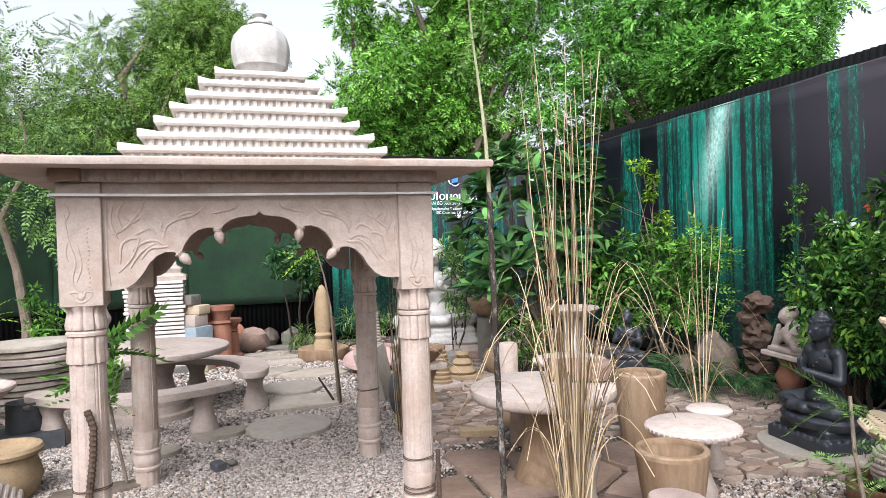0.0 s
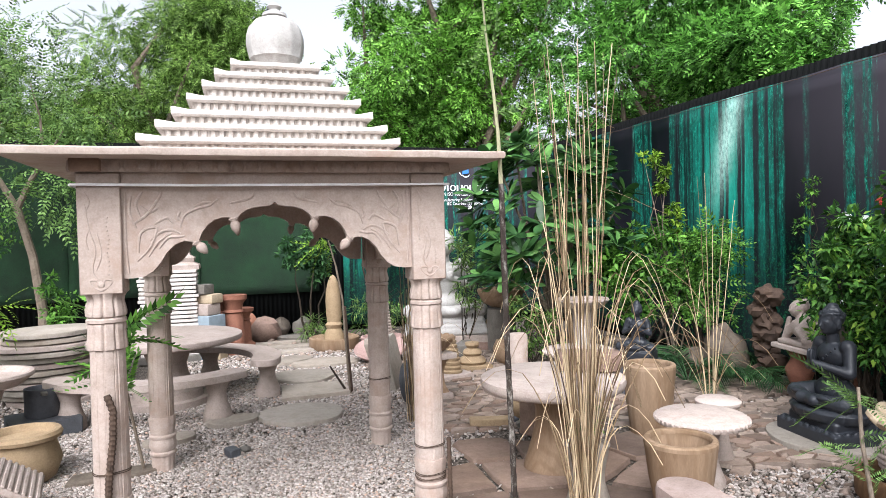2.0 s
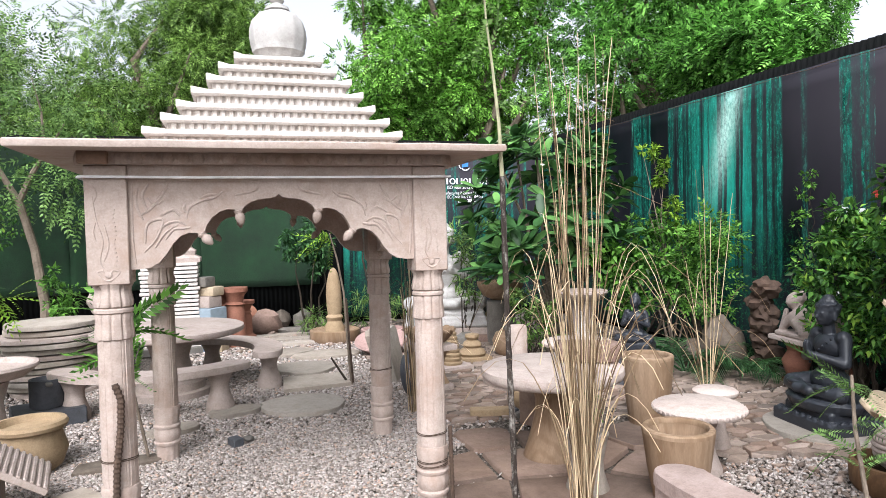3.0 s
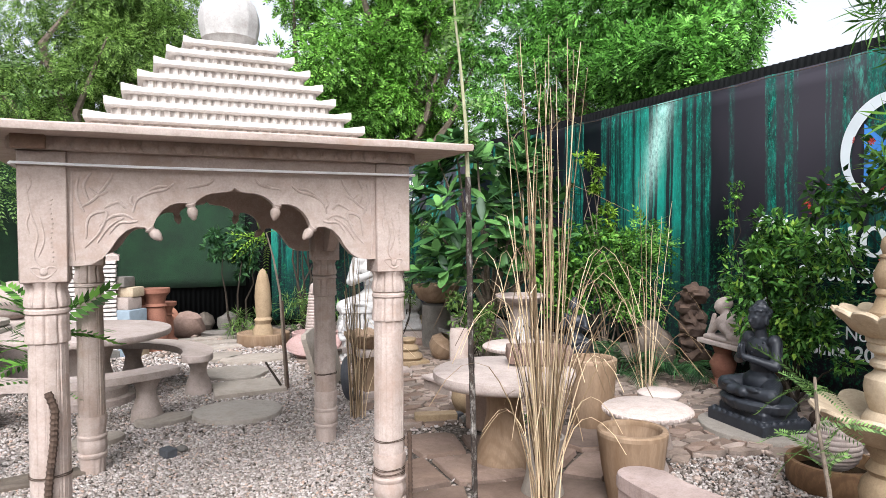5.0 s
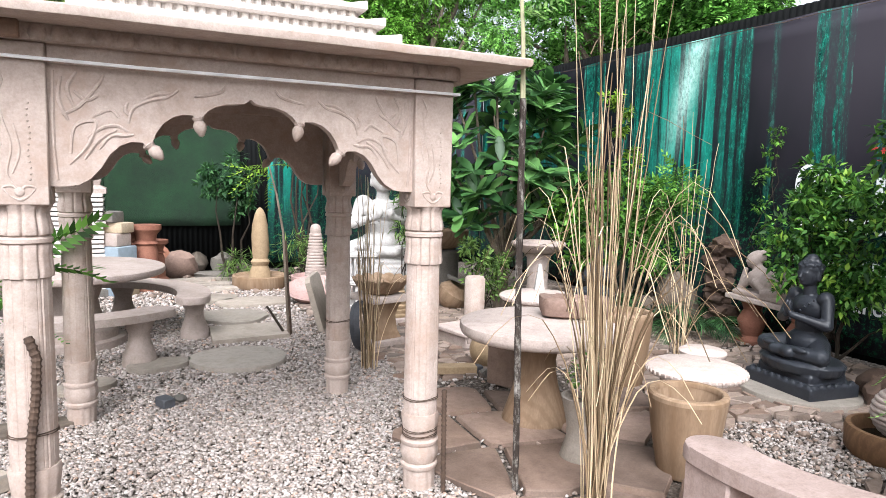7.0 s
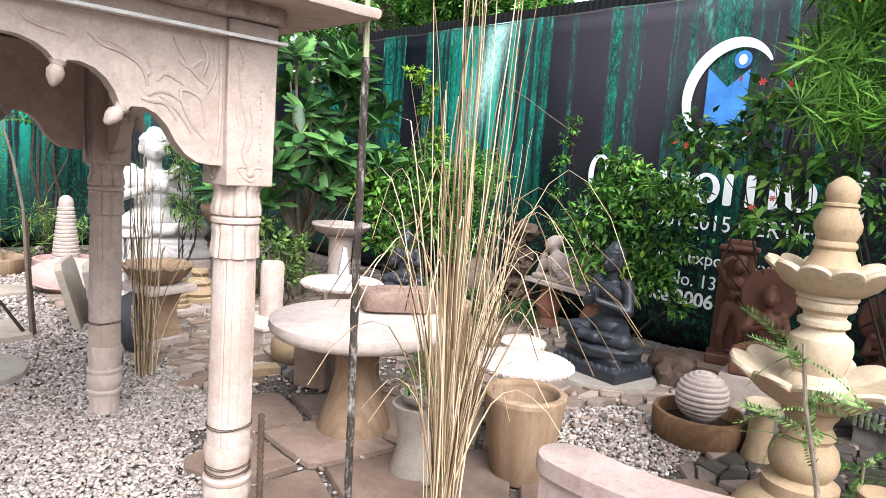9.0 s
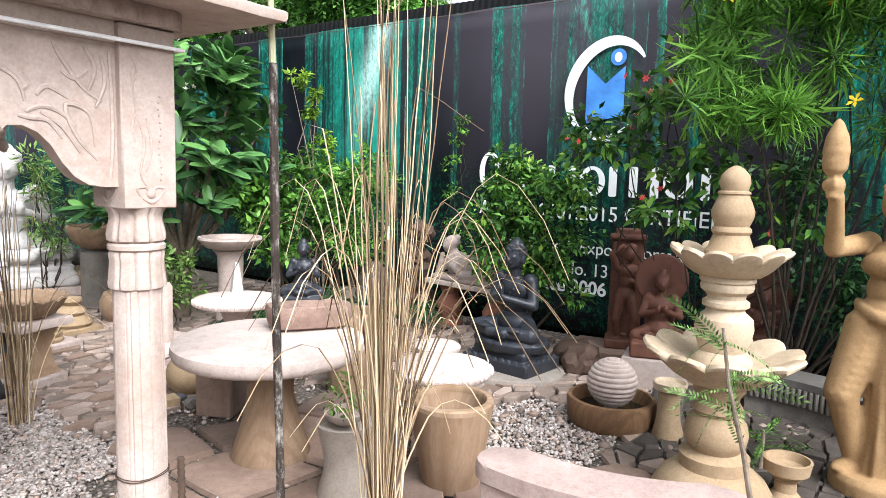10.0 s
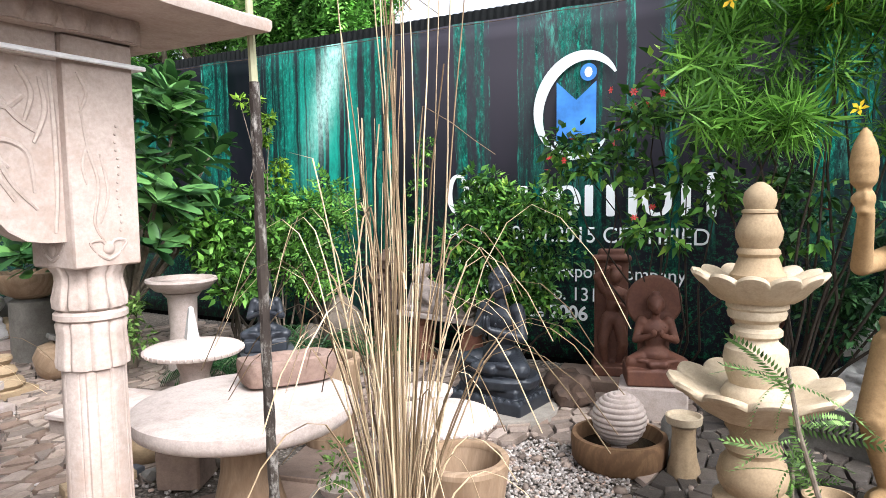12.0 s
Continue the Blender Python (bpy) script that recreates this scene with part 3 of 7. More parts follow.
def ring_part(name, rx, rz, a0, a1, w0, w1, material, parent, at, tilt=0.0, n=40):
    """A flat sickle: an arc whose breadth swells from w0 to w1 and back."""
    bm = bmesh.new()
    rows = []
    for i in range(n + 1):
        f = i / n
        a = radians(a0 + (a1 - a0) * f)
        w = w0 + (w1 - w0) * math.sin(math.pi * f) ** 0.8
        row = []
        for q in (-w / 2, w / 2):
            x, z = (rx + q) * math.cos(a), (rz + q) * math.sin(a)
            c, s = math.cos(tilt), math.sin(tilt)
            row.append(bm.verts.new((x * c - z * s, 0, x * s + z * c)))
        rows.append(row)
    for a, b in zip(rows, rows[1:]):
        bm.faces.new((a[0], a[1], b[1], b[0]))
    return part(name, bm, material, parent, at=at)


def flat_bar(w, h, x, z, bm, r=0.25):
    pts = []
    rr = min(w, h) * r
    for cx, cz, a0 in ((x + w - rr, z + rr, -90), (x + w - rr, z + h - rr, 0), (x + rr, z + h - rr, 90), (x + rr, z + rr, 180)):
        for k in range(4):
            a = radians(a0 + 30 * k)
            pts.append(bm.verts.new((cx + rr * math.cos(a), 0, cz + rr * math.sin(a))))
    bm.faces.new(pts)


def emblem(parent, x, z, s, off):
    """Sickle ring, blue wedge shape and round spot, as plain shapes."""
    ring_part("ring_shape", 0.36 * s, 0.44 * s, 58, 262, 0.02 * s, 0.11 * s, SILVERPRINT, parent, pose(x, off, z), tilt=-0.42)
    ring_part("ring_shape", 0.30 * s, 0.42 * s, 232, 330, 0.015 * s, 0.07 * s, SILVERPRINT, parent, pose(x + 0.04 * s, off - 0.002, z - 0.03 * s), tilt=-0.25)
    bm = bmesh.new()
    pts = [(-0.20, -0.30), (0.16, -0.24), (0.16, 0.20), (-0.02, 0.05), (-0.20, 0.22)]
    bm.faces.new([bm.verts.new((a * s, 0, b * s)) for a, b in pts])
    part("wedge_shape", bm, BLUEPRINT, parent, at=pose(x, off - 0.002, z))
    bm = bmesh.new()
    bm.faces.new([bm.verts.new((0.075 * s * math.cos(TAU * i / 20), 0, 0.075 * s * math.sin(TAU * i / 20))) for i in range(20)])
    part("spot_shape", bm, BLUEPRINT, parent, at=pose(x + 0.09 * s, off - 0.003, z + 0.28 * s))
    bm = bmesh.new()
    bm.faces.new([bm.verts.new((0.035 * s * math.cos(TAU * i / 14), 0, 0.045 * s * math.sin(TAU * i / 14))) for i in range(14)])
    part("spot_shape", bm, WHITEPRINT, parent, at=pose(x + 0.09 * s, off - 0.005, z + 0.28 * s))


def name_shapes(parent, x0, width, z, h, off):
    """The trade name as plain white ovals and bars of its size."""
    plan = (("oval", 0.100, 1.45), ("bar", 0.05, 1.3), ("oval", 0.115, 1), ("bars", 0.115, 1), ("oval", 0.10, 1), ("bars3", 0.18, 1), ("oval", 0.10, 1), ("bar", 0.07, 1), ("bar", 0.05, 1.3))
    x = x0
    gap = width * 0.0135
    for kind, w, tall in plan:
        w, hh = w * width, h * tall / 1.45
        th = 0.030 * width
        if kind == "oval":
            bm = bmesh.new()
            n = 24
            rows = [[bm.verts.new((x + w / 2 + (w / 2 - q) * math.cos(TAU * i / n), 0, z + hh / 2 + (hh / 2 - q * 0.55) * math.sin(TAU * i / n))) for q in (0, th * 0.8)] for i in range(n)]
            for i in range(n):
                a, b = rows[i], rows[(i + 1) % n]
                bm.faces.new((a[0], a[1], b[1], b[0]))
        else:
            k = {"bar": 1, "bars": 2, "bars3": 3}[kind]
            for j in range(k):
                bm = bmesh.new()
                flat_bar(th, hh, x + (w - th) * (j / max(1, k - 1) if k > 1 else 0.3), z, bm)
                part("name_bar", bm, WHITEPRINT, parent, at=pose(0, off, 0))
        if kind == "oval":
            part("name_oval", bm, WHITEPRINT, parent, at=pose(0, off, 0))
        x += w + gap


mural = banner("printed_banner", -11.36, 13.8, 0.06, 3.21, pose(5.15, 0, 0, 0, 0, -90), "large printed vinyl banner of a dark teal forest", 1.0)
emblem(mural, -3.54, 2.34, 1.0, -0.03)
name_shapes(mural, -4.875, 2.55, 1.37, 0.40, -0.03)
text_part("AN ISO 9001:2015 CERTIFIED", 0.14, WHITEPRINT, mural, pose(-4.86, -0.03, 1.138), squeeze=0.96)
text_part("Manufacturing & Export Company", 0.115, WHITEPRINT, mural, pose(-4.84, -0.03, 0.822), squeeze=0.98)
text_part("IEC Code No. 1317504445", 0.12, WHITEPRINT, mural, pose(-4.60, -0.03, 0.612), squeeze=0.96)
text_part("Since 2006", 0.125, WHITEPRINT, mural, pose(-4.24, -0.03, 0.436), bold=0.004, squeeze=1.02)

back_banner = banner("printed_banner", -6.62, 3.92, 0.10, 3.16, pose(7.85, 11.40, 0), "printed vinyl banner of a teal forest on the back fence", 5.0)
emblem(back_banner, -4.30, 2.86, 0.34, -0.03)
name_shapes(back_banner, -4.80, 1.03, 2.45, 0.16, -0.03)
text_part("AN ISO 9001:2015 CERTIFIED", 0.062, WHITEPRINT, back_banner, pose(-4.80, -0.03, 2.363), squeeze=0.85)
text_part("Manufacturing & Export Company", 0.055, WHITEPRINT, back_banner, pose(-4.80, -0.03, 2.262), squeeze=0.82)
text_part("IEC Code No. 1317504445", 0.055, WHITEPRINT, back_banner, pose(-4.68, -0.03, 2.19), squeeze=0.82)
text_part("Since 2006", 0.06, WHITEPRINT, back_banner, pose(-4.46, -0.03, 2.115), bold=0.003, squeeze=0.9)


def turf_screen():
    root = thing("turf_screen", "green artificial turf hung on the back fence", "screen", pose(0, 11.38, 0))
    for i in range(7):
        ob = part("turf_strip", shifted(sheet(1.94, 0.72 + 0.02 * (i % 3), 3.18, waves=0.05, seed=9 + i), -12.8 + 1.943 * i), TURF, root, sharp=180)
        so = ob.modifiers.new("mat", "SOLIDIFY")
        so.thickness = 0.02


turf_screen()


def side_walls():
    """Plain walls that close the yard behind and beside the walker."""
    for name, size, at in (("wall_west", (0.12, 16.0, 2.4), (-13.0, 3.4, 0)), ("wall_south", (18.2, 0.12, 2.4), (-3.9, -4.6, 0))):
        solid(name, box(size, at, 0.01), ROOFMETAL, "plain dark fence closing the yard", "wall", kind="structure")


side_walls()


# ---- the pavilion ----
def petals(n, amp):
    return lambda a, r, z: r * (1 + amp * abs(math.cos(n * a / 2)) - amp)


def grooves(n, depth):
    """Rounded petals parted by narrow cuts."""
    return lambda a, r, z: r * (1 - depth * max(0.0, 1 - abs((a * n / TAU) % 1 - 0.5) * 5) - 0.03 * abs((a * n / TAU) % 1 - 0.5))


def strokes(bm, lines, radius, flat=0.5):
    """Carved ridges: thin rods sunk halfway into a face in the x-z plane."""
    for pts in lines:
        k = len(pts)
        smooth = []
        for i in range(k - 1):
            p0, p1, p2, p3 = (Vector(pts[max(0, min(k - 1, j))]) for j in (i - 1, i, i + 1, i + 2))
            for s in range(5):
                f = s / 5
                smooth.append(0.5 * (2 * p1 + (p2 - p0) * f + (2 * p0 - 5 * p1 + 4 * p2 - p3) * f * f + (3 * p1 - p0 - 3 * p2 + p3) * f ** 3))
        smooth.append(Vector(pts[-1]))
        n = len(smooth)
        tube([(p.x, 0, p.y) for p in smooth], [radius * (0.35 + 0.65 * math.sin(math.pi * (0.12 + 0.8 * i / n))) for i in range(n)], 6, bm)
    bmesh.ops.scale(bm, vec=(1, 0.8, 1), verts=bm.verts)
    return bm


def column(parent, x, y, make, built):
    col_at = pose(x, y, 0)
    if built:
        c = new("column", built[0].data)
        c.parent, c.matrix_basis = parent, col_at
        for o in built[1:]:
            share(o.name.split(".")[0], o, c, o.matrix_basis.copy())
        return built
    flute = lambda a, r, z: r * (1.03 - 0.03 * abs(math.sin(4 * a)) ** 0.5 - 0.035 * max(0, math.cos(8 * a + 0.6)) ** 40 - 0.03 * max(0, math.cos(12 * a)) ** 50)
    c = part("column", lathe([(0.080, 0.385), (0.083, 0.42), (0.082, 0.80), (0.079, 1.135)], 192, flute), PINK, parent, at=col_at)
    b = lathe([(0.078, 0.0), (0.082, 0.115)], 72, petals(12, 0.06))
    lathe([(0.088, 0.112), (0.093, 0.122), (0.093, 0.134), (0.086, 0.142)], 40, None, b)
    lathe([(0.080, 0.140), (0.093, 0.17), (0.095, 0.20), (0.088, 0.235)], 40, petals(12, 0.05), b)
    lathe([(0.088, 0.233), (0.094, 0.243), (0.094, 0.255), (0.086, 0.264)], 40, None, b)
    lathe([(0.082, 0.262), (0.086, 0.30), (0.095, 0.375), (0.090, 0.392)], 40, petals(12, 0.06), b)
    base = part("column_base", b, PINK, c, at=pose(0, 0, 0))
    k = lathe([(0.080, 1.128), (0.092, 1.134), (0.094, 1.150), (0.090, 1.185), (0.087, 1.225), (0.090, 1.250), (0.084, 1.262)], 160, grooves(10, 0.10))
    lathe([(0.084, 1.260), (0.092, 1.266), (0.092, 1.280), (0.084, 1.288)], 40, None, k)
    lathe([(0.080, 1.286), (0.093, 1.296), (0.095, 1.318), (0.089, 1.345), (0.084, 1.368), (0.086, 1.386), (0.099, 1.408)], 160, grooves(10, 0.11), k)
    cap = part("capital", k, PINK, c)
    blk = box((0.19, 0.19, 0.585), (0, 0, 1.405), 0.005)
    block = part("block", blk, PINK, c)
    out = [c, base, cap, block]
    lines = [[(0.0, 1.46), (-0.035, 1.52), (-0.02, 1.62), (-0.045, 1.72), (-0.06, 1.84)], [(-0.02, 1.52), (0.005, 1.60), (-0.012, 1.70)],
             [(-0.03, 1.44), (0.0, 1.425), (0.03, 1.44)], [(-0.035, 1.445), (-0.05, 1.47), (-0.02, 1.475), (0, 1.455), (0.02, 1.475), (0.05, 1.47), (0.035, 1.445)],
             [(-0.05, 1.62), (-0.06, 1.67), (-0.045, 1.72)], [(-0.06, 1.80), (-0.04, 1.85), (-0.062, 1.90)]]
    for face in range(4):
        bm = strokes(bmesh.new(), lines, 0.005)
        for i in range(14):
            ball(bm, (0.035 + 0.004 * math.sin(i), 0, 1.50 + i * 0.021), 0.0045, sub=1)
        ball(bm, (0, 0, 1.455), (0.018, 0.006, 0.018), sub=2)
        out.append(part("carving", bm, PINK, c, at=pose(0, 0, 0, 0, 0, 90 * face) @ pose(0, -0.095, 0)))
    return out


def arch_panel(parent, at, half=0.735):
    arc = [(0, 1.845), (0.02, 1.828), (0.05, 1.822), (0.10, 1.818), (0.14, 1.805), (0.17, 1.785), (0.19, 1.762), (0.198, 1.748),
           (0.212, 1.748), (0.225, 1.766), (0.26, 1.768), (0.30, 1.755), (0.335, 1.728), (0.36, 1.692), (0.375, 1.655), (0.380, 1.635),
           (0.395, 1.632), (0.41, 1.650), (0.45, 1.652), (0.49, 1.635), (0.525, 1.600), (0.555, 1.550), (0.59, 1.508), (0.63, 1.484), (0.68, 1.476), (half, 1.476)]
    prof = [(-x, z) for x, z in arc[:0:-1]] + arc
    bm = bmesh.new()
    top, th = 1.925, 0.032
    grid = [[bm.verts.new((x, y, z)) for y, z in ((-th, zz), (-th, top), (th, top), (th, zz))] for x, zz in prof]
    for a, b in zip(grid, grid[1:]):
        for i in range(4):
            j = (i + 1) % 4
            bm.faces.new((a[i], b[i], b[j], a[j]))
    bm.faces.new(grid[0][::-1])
    bm.faces.new(grid[-1])
    p = part("arch_panel", bm, PINK, parent, at=at, sharp=28)
    half_lines = [
        [(0.66, 1.56), (0.60, 1.63), (0.57, 1.72), (0.64, 1.70), (0.655, 1.60)], [(0.60, 1.66), (0.55, 1.70), (0.50, 1.71), (0.46, 1.69)],
        [(0.56, 1.62), (0.52, 1.67), (0.47, 1.675), (0.44, 1.68)], [(0.61, 1.58), (0.56, 1.655), (0.50, 1.695)],
        [(0.68, 1.74), (0.62, 1.78), (0.56, 1.86), (0.54, 1.90)], [(0.64, 1.77), (0.66, 1.84), (0.63, 1.90)], [(0.66, 1.72), (0.69, 1.80), (0.68, 1.88)],
        [(0.46, 1.72), (0.44, 1.78), (0.38, 1.815), (0.32, 1.83), (0.28, 1.86)], [(0.45, 1.75), (0.47, 1.77), (0.46, 1.80)],
        [(0.42, 1.80), (0.36, 1.84), (0.31, 1.845)], [(0.22, 1.84), (0.17, 1.85), (0.12, 1.865), (0.10, 1.89)], [(0.58, 1.74), (0.52, 1.77), (0.49, 1.74)],
        [(0.70, 1.50), (0.71, 1.62), (0.71, 1.78), (0.705, 1.90)], [(0.56, 1.82), (0.60, 1.80), (0.64, 1.83)],
    ]
    for side in (1, -1):
        bm = strokes(bmesh.new(), [[(side * x, z) for x, z in ln] for ln in half_lines], 0.0080)
        part("carving", bm, PINK, p, at=pose(0, -th, 0))
    bud = [(0, -0.072), (0.010, -0.066), (0.022, -0.045), (0.025, -0.026), (0.017, -0.010), (0.020, -0.004), (0.024, 0.004), (0.016, 0.012)]
    for x, z, lean in ((0.205, 1.756, 12), (0.387, 1.642, 42), (-0.205, 1.756, -12), (-0.387, 1.642, -42)):
        part("pendant", lathe(bud, 16), PINK, p, at=pose(x, -0.012, z, 0, lean, 0) @ Matrix.Scale(1.05, 4))
    return p


def roof_tier(parent, half, top, low):
    """One step of the roof: a ledge with lifted corners on a band of small ribs."""
    bm = bmesh.new()
    n, lip = 14, 0.034
    rings = []
    for inset, z, lift in ((0.035, top - lip, 0), (0.010, top - lip, 0), (0.0, top - lip * 0.7, 0), (0.0, top - 0.004, 1), (0.006, top, 1), (0.10, top + 0.006, 0)):
        ring = []
        h = half - inset
        for side in range(4):
            for i in range(n):
                u = -1 + 2 * i / n
                c = (u * h, -h) if side == 0 else (h, u * h) if side == 1 else (-u * h, h) if side == 2 else (-h, -u * h)
                edge = max(0, abs(u) - 0.93) / 0.07
                jitter = 0.0025 * noise.noise(Vector((c[0] * 9, c[1] * 9, z * 20)))
                ring.append(bm.verts.new((c[0], c[1], z + lift * 0.016 * edge + jitter)))
        rings.append(ring)
    for a, b in zip(rings, rings[1:]):
        for i in range(len(a)):
            j = (i + 1) % len(a)
            bm.faces.new((a[i], a[j], b[j], b[i]))
    bm.faces.new(rings[-1])
    bm.faces.new(rings[0][::-1])
    t = part("roof_tier", bm, CREAM_ROOF, parent)
    rb = box((2 * half - 0.085, 2 * half - 0.085, top - lip - low + 0.004), (0, 0, low - 0.002))
    h = half - 0.0425
    count = int(2 * h / 0.043)
    for side in range(4):
        for i in range(count):
            u = -h + (i + 0.5) * 2 * h / count
            c = (u, -h) if side == 0 else (h, u) if side == 1 else (-u, h) if side == 2 else (-h, -u)
            lathe([(0.017, low), (0.017, top - lip + 0.002)], 7, None, rb, (c[0], c[1], 0))
    part("rib_band", rb, CREAM_ROOF, t)
    return t


def pavilion():
    root = thing("pavilion", "carved pale pink sandstone pavilion with stepped roof and four columns", "pavilion", pose(-0.315, 4.172, 0))
    built = None
    for x, y in ((-0.82, -0.779), (0.82, -0.779), (0.85, 0.778), (-0.76, 0.778)):
        built = column(root, x, y, None, built)
    for k in range(4):
        # the plan is a little shallower than it is wide
        turn = pose(0, (0.041, 0, -0.041, 0)[k], 0, 0, 0, 90 * k) @ Matrix.Diagonal((0.95 if k % 2 else 1, 1, 1, 1))
        arch_panel(root, turn @ pose(0, -0.855, 0))
        part("beam", box((1.45, 0.10, 0.075), (0, 0, 1.922), 0.004), PINK, root, at=turn @ pose(0, -0.845, 0))
        # frieze of small convex blocks
        bm = box((1.84, 0.10, 0.058), (0, 0.03, 1.992), 0.0)
        n = 26
        for i in range(n):
            w = 1.84 / n
            lathe([(0.036, 1.994), (0.042, 2.015), (0.036, 2.048)], 10, None, bm, (-0.92 + (i + 0.5) * w, 0.006, 0))
        part("frieze", bm, PINK, root, at=turn @ pose(0, -0.925, 0))
        part("cord", tube([(-0.935, 0, 1.932), (-0.4, 0, 1.930 - 0.003), (0.3, 0, 1.928), (0.935, 0, 1.930)], 0.0065, 6), CORD, root, "white cord tied round the beams", at=turn @ pose(0, -0.938, 0))
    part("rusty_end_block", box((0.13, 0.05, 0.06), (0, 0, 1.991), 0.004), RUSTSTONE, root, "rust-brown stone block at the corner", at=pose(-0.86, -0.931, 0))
    # eave: a broad thin slab whose rim hangs a little
    bm = bmesh.new()
    rings = []
    for half, z in ((0.90, 2.052), (1.12, 2.046), (1.176, 2.048), (1.18, 2.060), (1.18, 2.078), (1.172, 2.085), (0.70, 2.118)):
        ring = []
        for side in range(4):
            for i in range(24):
                u = -1 + 2 * i / 24
                c = (u * half, -half) if side == 0 else (half, u * half) if side == 1 else (-u * half, half) if side == 2 else (-half, -u * half)
                chip = 0.006 * noise.noise(Vector((c[0] * 6, c[1] * 6, 1))) if half > 1.1 else 0
                ring.append(bm.verts.new((c[0] * (1 + chip), c[1] * 0.957 * (1 + chip), z + chip * 0.5)))
        rings.append(ring)
    for a, b in zip(rings, rings[1:]):
        for i in range(len(a)):
            bm.faces.new((a[i], a[(i + 1) % len(a)], b[(i + 1) % len(a)], b[i]))
    bm.faces.new(rings[-1])
    bm.faces.new(rings[0][::-1])
    part("eave_slab", bm, PINK, root, sharp=25)
    # the courses drift a little to the east as they rise
    low = 2.104
    for half, top, drift in ((0.686, 2.190, 0.020), (0.616, 2.273, 0.034), (0.545, 2.357, 0.037), (0.480, 2.447, 0.046), (0.412, 2.537, 0.057), (0.342, 2.622, 0.052), (0.263, 2.703, 0.062)):
        roof_tier(root, half, top, low).location = (drift, -0.052, 0)
        low = top - 0.004
    rib = lambda a, r, z: r * (1 + 0.035 * abs(math.cos(6 * a)) ** 6)
    dome = lathe([(0.098, 2.698), (0.104, 2.722), (0.132, 2.750), (0.148, 2.780), (0.158, 2.786), (0.160, 2.800), (0.160, 2.806), (0.168, 2.835), (0.174, 2.882), (0.171, 2.932), (0.156, 2.984), (0.122, 3.024), (0.074, 3.046), (0.050, 3.052)], 72, rib)
    d = part("dome", dome, MARBLE, root, "pale ribbed ball on the roof top", at=pose(0.075, -0.052, 0))
    part("finial", lathe([(0.046, 3.044), (0.078, 3.056), (0.074, 3.075), (0.037, 3.085), (0.032, 3.10), (0.046, 3.118), (0.028, 3.14), (0, 3.155)], 24), MARBLE, d)
    # wire ties low on the columns
    for x, y, z in ((0.82, -0.779, 0.46), (0.82, -0.779, 0.30), (-0.82, -0.779, 0.52), (0.85, 0.778, 0.52), (0.82, -0.779, 0.275)):
        part("wire_tie", tube([(0.087 * math.cos(TAU * i / 20), 0.087 * math.sin(TAU * i / 20), z + 0.007 * i / 20 + 0.003 * math.sin(0.9 * i)) for i in range(41)], 0.0025, 4), RUST, root, "thin rusty wire tie", at=pose(x, y, 0))
    return root


pavilion()


def rebar(points, label, r=0.013):
    bm = bmesh.new()
    pts = [Vector(p) for p in points]
    fine = []
    for a, b in zip(pts, pts[1:]):
        k = max(2, int((b - a).length / 0.008))
        fine += [a.lerp(b, i / k) for i in range(k)]
    fine.append(pts[-1])
    tube(fine, [r * (1.15 if i % 3 == 0 else 0.92) for i in range(len(fine))], 8, bm)
    return solid("iron_bar", bm, RUST, label, "iron bar")


rebar([(-1.145, 3.285, -0.02), (-1.142, 3.285, 0.28), (-1.132, 3.285, 0.50), (-1.108, 3.285, 0.70), (-1.102, 3.285, 0.84), (-1.128, 3.287, 0.92)], "bent ribbed rusty iron bar leaning on the column", 0.017)
rebar([(0.590, 3.282, -0.02), (0.584, 3.284, 0.52)], "short rusty iron bar standing against the column")


